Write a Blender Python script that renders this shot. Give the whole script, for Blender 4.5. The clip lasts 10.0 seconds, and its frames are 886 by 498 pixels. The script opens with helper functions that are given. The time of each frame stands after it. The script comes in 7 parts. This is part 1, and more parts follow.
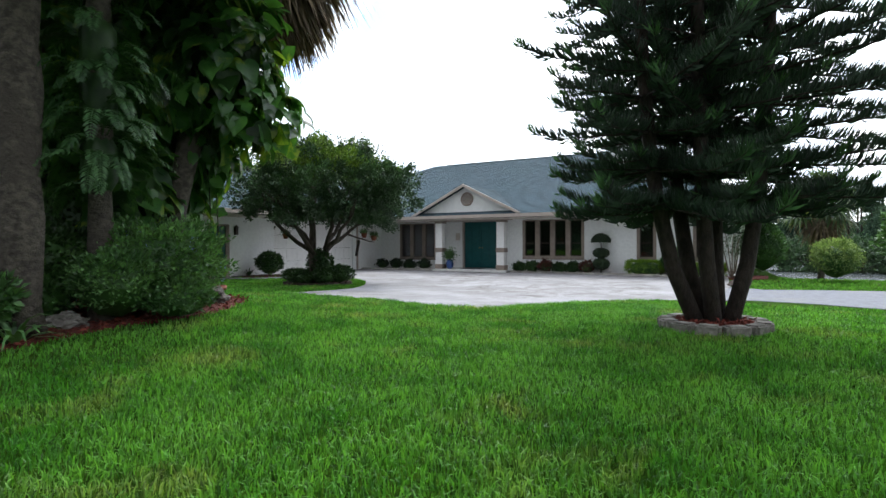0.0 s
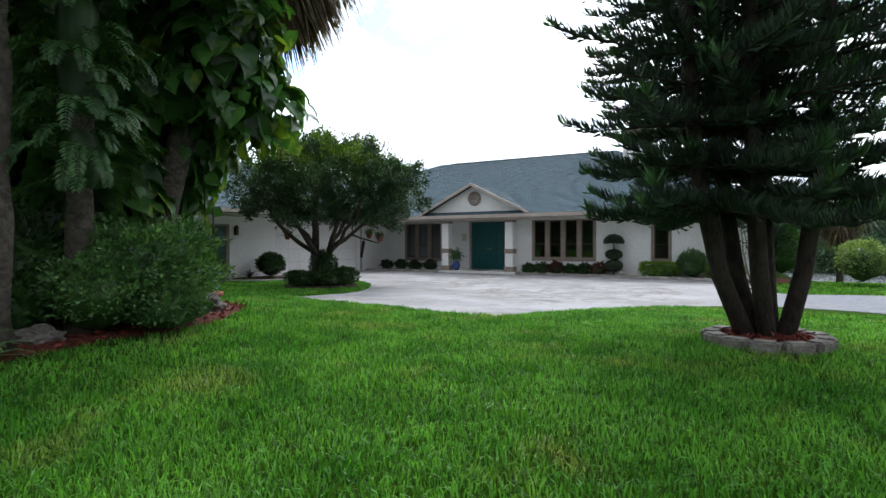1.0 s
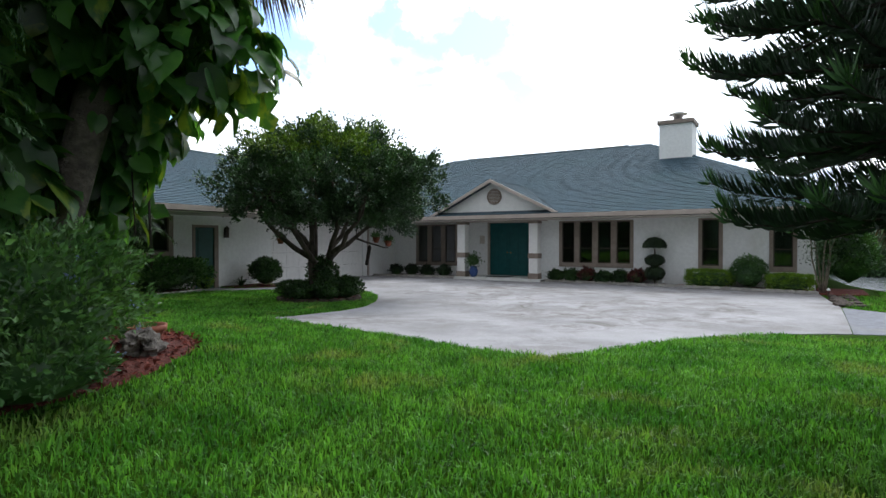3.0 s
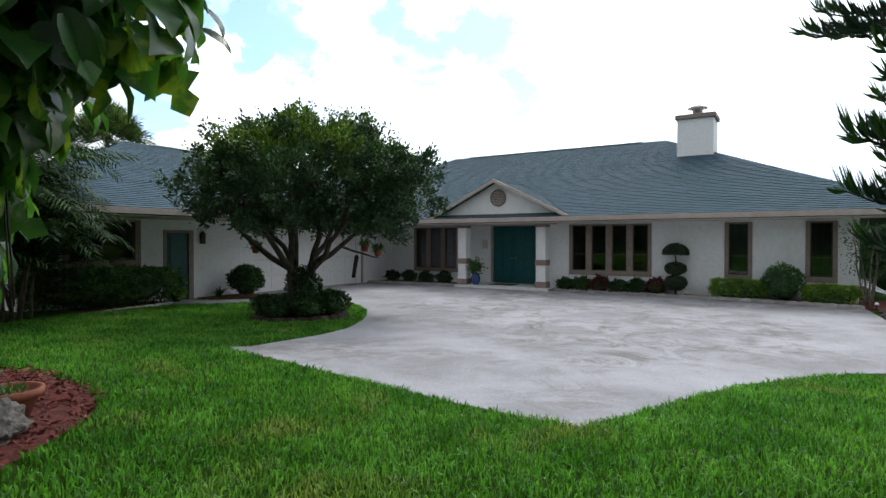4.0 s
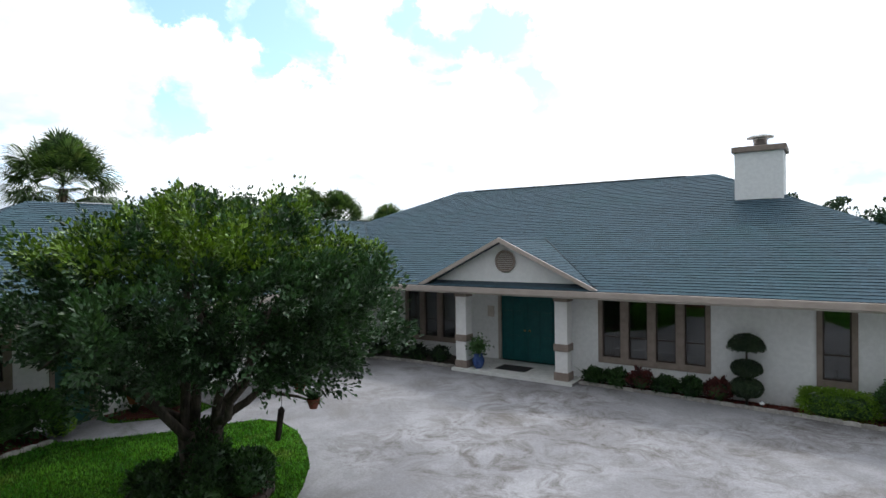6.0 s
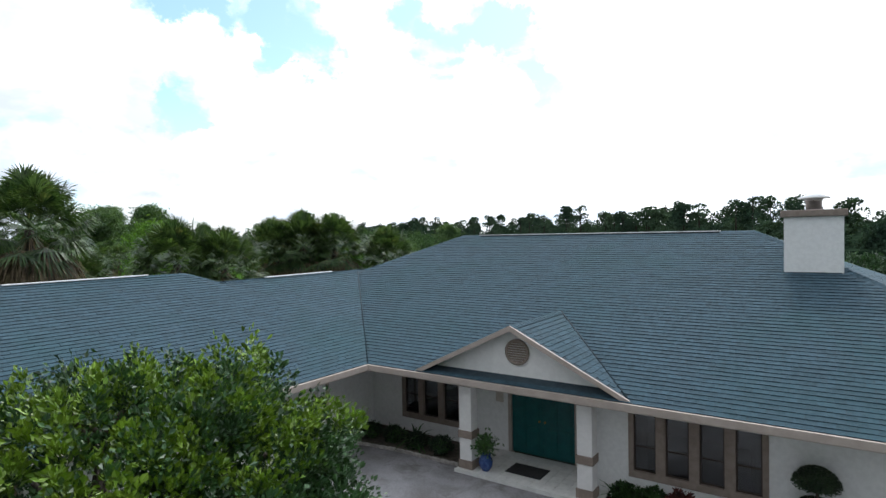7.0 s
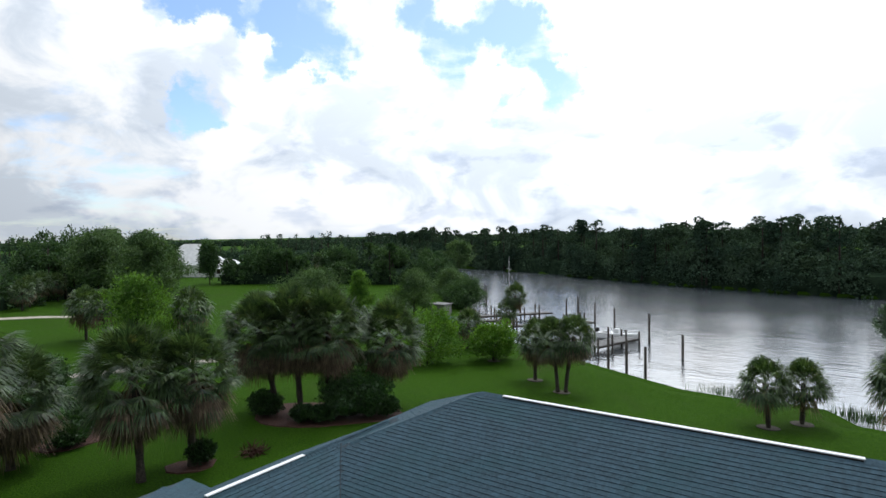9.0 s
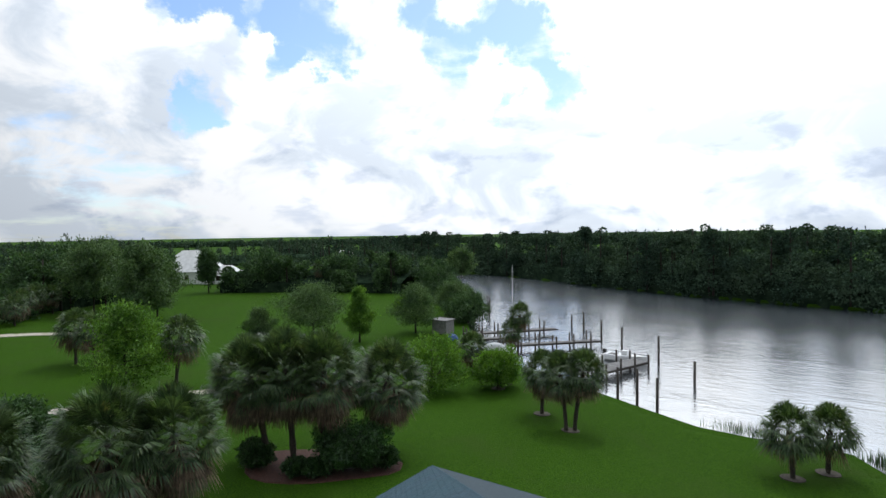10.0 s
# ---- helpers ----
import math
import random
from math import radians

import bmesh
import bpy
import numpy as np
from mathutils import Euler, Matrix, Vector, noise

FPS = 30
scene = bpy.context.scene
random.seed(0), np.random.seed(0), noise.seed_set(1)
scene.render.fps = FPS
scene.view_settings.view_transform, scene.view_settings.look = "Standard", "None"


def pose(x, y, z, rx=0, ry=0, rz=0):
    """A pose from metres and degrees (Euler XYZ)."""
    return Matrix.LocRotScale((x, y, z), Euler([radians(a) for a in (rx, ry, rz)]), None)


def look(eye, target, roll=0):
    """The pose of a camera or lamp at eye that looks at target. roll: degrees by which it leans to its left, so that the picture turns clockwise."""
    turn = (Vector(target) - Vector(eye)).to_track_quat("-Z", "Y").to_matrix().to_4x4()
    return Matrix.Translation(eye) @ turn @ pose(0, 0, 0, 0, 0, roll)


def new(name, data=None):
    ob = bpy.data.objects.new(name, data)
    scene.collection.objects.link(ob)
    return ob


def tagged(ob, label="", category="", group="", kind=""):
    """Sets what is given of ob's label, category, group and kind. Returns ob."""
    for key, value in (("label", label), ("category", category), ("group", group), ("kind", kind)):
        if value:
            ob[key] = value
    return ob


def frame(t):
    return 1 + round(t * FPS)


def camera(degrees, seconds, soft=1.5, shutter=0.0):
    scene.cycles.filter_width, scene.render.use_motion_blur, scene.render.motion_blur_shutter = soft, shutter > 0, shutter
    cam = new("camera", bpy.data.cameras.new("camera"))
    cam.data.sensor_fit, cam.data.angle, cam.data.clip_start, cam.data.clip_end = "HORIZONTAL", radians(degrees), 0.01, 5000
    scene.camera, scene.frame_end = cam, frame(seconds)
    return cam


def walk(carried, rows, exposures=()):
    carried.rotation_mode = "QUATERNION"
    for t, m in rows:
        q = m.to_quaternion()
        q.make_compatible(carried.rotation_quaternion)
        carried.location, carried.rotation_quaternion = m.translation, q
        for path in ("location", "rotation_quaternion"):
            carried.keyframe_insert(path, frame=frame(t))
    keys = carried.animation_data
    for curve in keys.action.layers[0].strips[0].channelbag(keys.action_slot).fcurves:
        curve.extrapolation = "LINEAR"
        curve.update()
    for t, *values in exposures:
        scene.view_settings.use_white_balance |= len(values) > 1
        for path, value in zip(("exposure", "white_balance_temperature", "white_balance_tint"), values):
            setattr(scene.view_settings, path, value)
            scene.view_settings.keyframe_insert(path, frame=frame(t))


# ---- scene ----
cam = camera(76.3, 10.0)
PATH = [
    (0, (-0.097, 0.263, 1.361), (-1.125, 1.979, 1.34), -0.2),
    (0.5, (-0.367, 0.51, 1.412), (-1.396, 2.225, 1.388), -0.2),
    (1, (-0.684, 0.836, 1.418), (-1.718, 2.548, 1.395), -0.1),
    (1.5, (-1.093, 1.223, 1.43), (-2.131, 2.933, 1.405), -0.0),
    (2, (-1.444, 1.7, 1.439), (-2.49, 3.404, 1.416), -0.0),
    (2.5, (-1.842, 2.311, 1.476), (-2.898, 4.009, 1.455), -0.0),
    (4, (-3.211, 4.635, 1.816), (-4.279, 6.325, 1.787), -0.0),
    (4.5, (-3.519, 5.651, 1.934), (-4.603, 7.331, 1.915), -0.2),
    (5, (-3.936, 6.641, 2.19), (-5.034, 8.313, 2.184), -0.4),
    (5.5, (-4.431, 7.891, 3.035), (-5.548, 9.55, 3.02), -0.6),
    (7, (-6.349, 11.131, 6.347), (-7.482, 12.779, 6.297), -1.1),
    (7.5, (-7.107, 12.456, 7.648), (-8.253, 14.095, 7.599), -1.1),
    (8, (-7.888, 13.622, 8.82), (-9.039, 15.257, 8.768), -1.0),
    (8.5, (-8.765, 14.935, 10.185), (-9.924, 16.565, 10.133), -1.1),
    (9, (-9.633, 16.021, 11.366), (-10.796, 17.648, 11.313), -1.0),
    (9.5, (-10.429, 17.188, 12.7), (-11.595, 18.812, 12.644), -1.1),
    (10, (-11.071, 17.967, 13.775), (-12.239, 19.59, 13.719), -0.9),
]
EXPOSURES = [(0.0, 0.35), (1.5, 0.12), (2.5, 0.04), (4.5, -0.15), (5.5, -0.15), (7.0, -0.18), (8.0, -0.42), (9.0, -0.66), (10.0, -0.68)]
walk(cam, [(t, look(eye, target, roll)) for t, eye, target, roll in PATH], EXPOSURES)

# ---- sky and sun ----
SUN_YAW, SUN_UP = 13.0, 54.0          # degrees left of +y, degrees above the horizon
SUN = Vector((-math.sin(radians(SUN_YAW)) * math.cos(radians(SUN_UP)),
              math.cos(radians(SUN_YAW)) * math.cos(radians(SUN_UP)), math.sin(radians(SUN_UP))))


class Nodes:
    """Small helper for writing node trees."""

    def __init__(self, tree):
        self.tree = tree
        tree.nodes.clear()

    def add(self, kind):
        return self.tree.nodes.new(kind)

    def put(self, socket, value):
        if isinstance(value, bpy.types.NodeSocket):
            self.tree.links.new(value, socket)
        elif value is not None:
            socket.default_value = value

    def math(self, op, a, b=None, clamp=False):
        node = self.add("ShaderNodeMath")
        node.operation, node.use_clamp = op, clamp
        self.put(node.inputs[0], a)
        if b is not None:
            self.put(node.inputs[1], b)
        return node.outputs[0]

    def vec(self, op, a, b=None):
        node = self.add("ShaderNodeVectorMath")
        node.operation = op
        self.put(node.inputs[0], a)
        if b is not None:
            self.put(node.inputs[1], b)
        return node.outputs["Value"] if op in ("DOT_PRODUCT", "LENGTH") else node.outputs[0]

    def remap(self, value, a, b, c=0.0, d=1.0, smooth=True):
        node = self.add("ShaderNodeMapRange")
        node.interpolation_type = "SMOOTHSTEP" if smooth else "LINEAR"
        for n, v in enumerate((value, a, b, c, d)):
            self.put(node.inputs[n], v)
        return node.outputs[0]

    def mix(self, factor, a, b, how="MIX"):
        node = self.add("ShaderNodeMix")
        node.data_type, node.blend_type = "RGBA", how
        self.put(node.inputs[0], factor)
        for socket, value in ((node.inputs[6], a), (node.inputs[7], b)):
            self.put(socket, (*value, 1) if isinstance(value, tuple) and len(value) == 3 else value)
        return node.outputs[2]

    def noise(self, vector, scale, detail=4.0, rough=0.55, distort=0.0):
        node = self.add("ShaderNodeTexNoise")
        self.put(node.inputs["Vector"], vector)
        for key, value in (("Scale", scale), ("Detail", detail), ("Roughness", rough), ("Distortion", distort)):
            node.inputs[key].default_value = value
        return node.outputs[0]


def build_sky():
    world = bpy.data.worlds.new("sky")
    scene.world = world
    world.use_nodes = True
    n = Nodes(world.node_tree)
    way = n.add("ShaderNodeTexCoord").outputs["Generated"]
    air = n.add("ShaderNodeTexSky")
    air.sky_type, air.sun_disc = "NISHITA", False
    air.sun_elevation, air.sun_rotation = radians(SUN_UP), radians(-SUN_YAW)
    # cloud cover, drawn on a flat layer high above, so that it crowds towards the horizon
    split = n.add("ShaderNodeSeparateXYZ")
    n.put(split.inputs[0], way)
    up = n.math("ADD", n.math("MAXIMUM", split.outputs[2], 0.0), 0.16)
    flat = n.add("ShaderNodeCombineXYZ")
    n.put(flat.inputs[0], n.math("DIVIDE", split.outputs[0], up))
    n.put(flat.inputs[1], n.math("DIVIDE", split.outputs[1], up))
    layer = flat.outputs[0]
    billow = n.noise(layer, 2.3, 9.0, 0.58, 0.35)
    fine = n.noise(way, 9.0, 8.0, 0.6, 0.3)
    cover = n.math("ADD", n.math("MULTIPLY", billow, 0.75), n.math("MULTIPLY", fine, 0.35))
    ragged = n.add("ShaderNodeTexNoise")
    n.put(ragged.inputs["Vector"], way)
    for key, value in (("Scale", 11.0), ("Detail", 6.0), ("Roughness", 0.6)):
        ragged.inputs[key].default_value = value
    torn = n.vec("NORMALIZE", n.vec("ADD", way, n.vec("MULTIPLY", n.vec("SUBTRACT", ragged.outputs["Color"], (0.5, 0.5, 0.5)), (0.20, 0.20, 0.20))))
    # the clear gaps: a way, its half width as a cosine, and how clear it is
    for gap, wide, clear in (((-0.818, 0.461, 0.344), 0.9985, 0.32), ((-0.786, 0.506, 0.362), 0.9985, 0.34), ((-0.741, 0.565, 0.372), 0.9978, 0.36), ((-0.706, 0.625, 0.332), 0.9968, 0.38),
                             ((-0.748, 0.606, 0.272), 0.9986, 0.36), ((-0.826, 0.517, 0.225), 0.9982, 0.36), ((-0.848, 0.496, 0.189), 0.9988, 0.30), ((-0.578, 0.737, 0.355), 0.9980, 0.36),
                             ((-0.540, 0.787, 0.298), 0.9976, 0.34), ((-0.470, 0.819, 0.335), 0.9975, 0.30), ((-0.426, 0.853, 0.302), 0.9962, 0.35), ((-0.384, 0.892, 0.237), 0.9982, 0.34),
                             ((-0.479, 0.850, 0.220), 0.9995, 0.30), ((-0.400, 0.833, 0.375), 0.9980, 0.30), ((-0.600, 0.660, 0.470), 0.9930, 0.25), ((-0.91, 0.40, 0.045), 0.975, 0.16)):
        near = n.remap(n.vec("DOT_PRODUCT", torn, Vector(gap).normalized()), wide, 1.0)
        cover = n.math("SUBTRACT", cover, n.math("MULTIPLY", near, clear * 0.82))
    mask = n.remap(cover, 0.22, 0.46)
    # much brighter towards the sun than behind, greyer undersides low over the horizon
    facing = n.math("MAXIMUM", n.vec("DOT_PRODUCT", way, SUN), 0.0)
    glow = n.math("ADD", 0.66, n.math("MULTIPLY", n.math("POWER", facing, 1.3), 1.5))
    glow = n.math("ADD", glow, n.math("MULTIPLY", n.math("POWER", facing, 6.0), 2.2))
    tops = n.remap(n.noise(n.vec("MULTIPLY", way, (6.0, 6.0, 10.0)), 1.0, 8.0, 0.56, 0.5), 0.40, 0.60, 0.89, 1.24)
    glow = n.math("MULTIPLY", glow, tops)
    puffs = n.vec("MULTIPLY", way, (9.5, 9.5, 21.0))
    shade = n.remap(n.noise(puffs, 1.0, 6.0, 0.55, 0.25), 0.53, 0.68)
    low = n.remap(split.outputs[2], 0.10, 0.34, 1.0, 0.25)
    shade = n.math("MULTIPLY", n.math("MULTIPLY", shade, low), 0.52)
    cloud = n.mix(shade, n.mix(n.remap(tops, 0.89, 1.24), (0.90, 1.0, 1.13), (0.97, 1.0, 1.04)), (0.47, 0.58, 0.78))
    cloud = n.vec("SCALE", cloud)
    n.put(cloud.node.inputs["Scale"], glow)
    blue = n.vec("SCALE", n.vec("MULTIPLY", air.outputs[0], (0.80, 0.92, 1.10)))
    blue.node.inputs["Scale"].default_value = 0.27
    both = n.mix(mask, blue, cloud)
    back = n.add("ShaderNodeBackground")
    n.put(back.inputs["Color"], both)
    back.inputs["Strength"].default_value = 1.0
    n.put(n.add("ShaderNodeOutputWorld").inputs[0], back.outputs[0])


build_sky()
sun_lamp = bpy.data.lights.new("sun", "SUN")
sun_lamp.energy, sun_lamp.angle, sun_lamp.color = 1.3, radians(6.0), (1.0, 0.97, 0.91)
new("sun", sun_lamp).matrix_world = look(SUN * 100, (0, 0, 0))


# ---- materials ----
def surface(name, dark, light, scale=6.0, rough=0.7, metal=0.0, bump=0.2, bump_scale=60.0, detail=5.0, stretch=(1, 1, 1), random_part=0.0,
            island=0.0, thin=0.0, stain=None, stain_scale=0.6, stain_at=(0.52, 0.66), stain_rough=0.62, spec=0.4, bump_size=0.01):
    """A procedural surface: two colours mixed by noise, a coarser stain, fine relief, and a spread between pieces."""
    mat = bpy.data.materials.new(name)
    mat.use_nodes = True
    n = Nodes(mat.node_tree)
    where = n.add("ShaderNodeNewGeometry")
    spot = n.vec("MULTIPLY", where.outputs["Position"], stretch)
    fleck = n.remap(n.noise(spot, scale, detail, 0.6), 0.33, 0.67)
    colour = n.mix(fleck, dark, light)
    if stain:
        patch = n.remap(n.noise(spot, stain_scale, 9.0 if stain_rough > 0.7 else 6.0, stain_rough, 0.4), *stain_at)
        colour = n.mix(patch, colour, stain)
    if island or random_part:
        chance = where.outputs["Random Per Island"] if island else n.add("ShaderNodeObjectInfo").outputs["Random"]
        amount = island or random_part
        value = n.remap(chance, 0.0, 1.0, 1.0 - amount, 1.0 + amount, smooth=False)
        tint = n.add("ShaderNodeCombineXYZ")
        for k in range(3):
            n.put(tint.inputs[k], value)
        colour = n.vec("MULTIPLY", colour, tint.outputs[0])
    shader = n.add("ShaderNodeBsdfPrincipled")
    n.put(shader.inputs["Base Color"], colour)
    shader.inputs["Metallic"].default_value = metal
    shader.inputs["Specular IOR Level"].default_value = spec
    n.put(shader.inputs["Roughness"], n.remap(n.noise(spot, scale * 2.3, 3.0), 0.3, 0.7, max(rough - 0.08, 0.02), min(rough + 0.08, 1.0)))
    if bump:
        relief = n.add("ShaderNodeBump")
        relief.inputs["Strength"].default_value = bump
        relief.inputs["Distance"].default_value = bump_size
        n.put(relief.inputs["Height"], n.noise(spot, bump_scale, 4.0, 0.6))
        n.put(shader.inputs["Normal"], relief.outputs[0])
    last = shader.outputs[0]
    if thin:
        leafy = n.add("ShaderNodeBsdfTranslucent")
        n.put(leafy.inputs[0], n.vec("MULTIPLY", colour, (1.5, 1.55, 0.6)))
        blend = n.add("ShaderNodeMixShader")
        blend.inputs[0].default_value = thin
        n.put(blend.inputs[1], last)
        n.put(blend.inputs[2], leafy.outputs[0])
        last = blend.outputs[0]
    n.put(n.add("ShaderNodeOutputMaterial").inputs[0], last)
    return mat


def glass_surface(name, tint, rough=0.03):
    mat = bpy.data.materials.new(name)
    mat.use_nodes = True
    n = Nodes(mat.node_tree)
    clear = n.add("ShaderNodeBsdfTransparent")
    clear.inputs[0].default_value = (*tint, 1)
    shine = n.add("ShaderNodeBsdfGlossy")
    shine.inputs["Color"].default_value = (0.95, 0.97, 1, 1)
    shine.inputs["Roughness"].default_value = rough
    edge = n.add("ShaderNodeFresnel")
    edge.inputs[0].default_value = 1.5
    blend = n.add("ShaderNodeMixShader")
    n.put(blend.inputs[0], n.math("ADD", n.math("MULTIPLY", edge.outputs[0], 1.1), 0.02, clamp=True))
    n.put(blend.inputs[1], clear.outputs[0])
    n.put(blend.inputs[2], shine.outputs[0])
    n.put(n.add("ShaderNodeOutputMaterial").inputs[0], blend.outputs[0])
    return mat


def water_surface(name):
    mat = bpy.data.materials.new(name)
    mat.use_nodes = True
    n = Nodes(mat.node_tree)
    spot = n.add("ShaderNodeNewGeometry").outputs["Position"]
    turned = n.add("ShaderNodeMapping")
    n.put(turned.inputs[0], spot)
    turned.inputs["Rotation"].default_value = (0, 0, radians(24))
    turned.inputs["Scale"].default_value = (0.40, 1.15, 1.0)
    ripple = n.noise(turned.outputs[0], 1.1, 3.0, 0.55, 0.5)
    swell = n.noise(turned.outputs[0], 0.07, 3.0, 0.5, 0.2)
    calm = n.remap(swell, 0.42, 0.62, 0.55, 1.0)
    relief = n.add("ShaderNodeBump")
    relief.inputs["Strength"].default_value = 0.9
    relief.inputs["Distance"].default_value = 0.085
    chop = n.noise(turned.outputs[0], 2.6, 2.0, 0.6, 0.3)
    n.put(relief.inputs["Height"], n.math("MULTIPLY", n.math("ADD", ripple, n.math("MULTIPLY", chop, 0.22)), calm))
    shader = n.add("ShaderNodeBsdfPrincipled")
    n.put(shader.inputs["Base Color"], n.mix(swell, (0.024, 0.033, 0.042), (0.045, 0.056, 0.066)))
    shader.inputs["Roughness"].default_value = 0.17
    shader.inputs["IOR"].default_value = 3.8
    shader.inputs["Specular IOR Level"].default_value = 0.8
    n.put(shader.inputs["Normal"], relief.outputs[0])
    n.put(n.add("ShaderNodeOutputMaterial").inputs[0], shader.outputs[0])
    return mat


def concrete_surface(name):
    """Old broom-finished concrete: pale slab, ragged brown-grey mildew in drifts, fine speckle."""
    mat = bpy.data.materials.new(name)
    mat.use_nodes = True
    n = Nodes(mat.node_tree)
    spot = n.add("ShaderNodeNewGeometry").outputs["Position"]
    colour = n.mix(n.remap(n.noise(spot, 0.5, 6.0, 0.6, 0.3), 0.35, 0.65), (0.190, 0.186, 0.196), (0.275, 0.271, 0.284))
    drift = n.remap(n.noise(spot, 0.17, 3.0, 0.5, 0.5), 0.37, 0.58)
    ragged = n.remap(n.noise(spot, 1.3, 12.0, 0.80, 0.9), 0.42, 0.66)
    colour = n.mix(n.math("MULTIPLY", n.math("MULTIPLY", drift, ragged), 0.95), colour, (0.078, 0.066, 0.058))
    wash = n.remap(n.noise(spot, 0.42, 8.0, 0.66, 0.8), 0.50, 0.72)
    colour = n.mix(n.math("MULTIPLY", wash, 0.6), colour, (0.122, 0.108, 0.098))
    speck = n.remap(n.noise(spot, 34.0, 3.0, 0.6), 0.30, 0.70, 0.86, 1.12)
    tint = n.add("ShaderNodeCombineXYZ")
    for k in range(3):
        n.put(tint.inputs[k], speck)
    shader = n.add("ShaderNodeBsdfPrincipled")
    n.put(shader.inputs["Base Color"], n.vec("MULTIPLY", colour, tint.outputs[0]))
    shader.inputs["Roughness"].default_value = 0.85
    shader.inputs["Specular IOR Level"].default_value = 0.4
    relief = n.add("ShaderNodeBump")
    relief.inputs["Strength"].default_value = 0.25
    relief.inputs["Distance"].default_value = 0.01
    n.put(relief.inputs["Height"], n.noise(spot, 80.0, 4.0, 0.6))
    n.put(shader.inputs["Normal"], relief.outputs[0])
    n.put(n.add("ShaderNodeOutputMaterial").inputs[0], shader.outputs[0])
    return mat


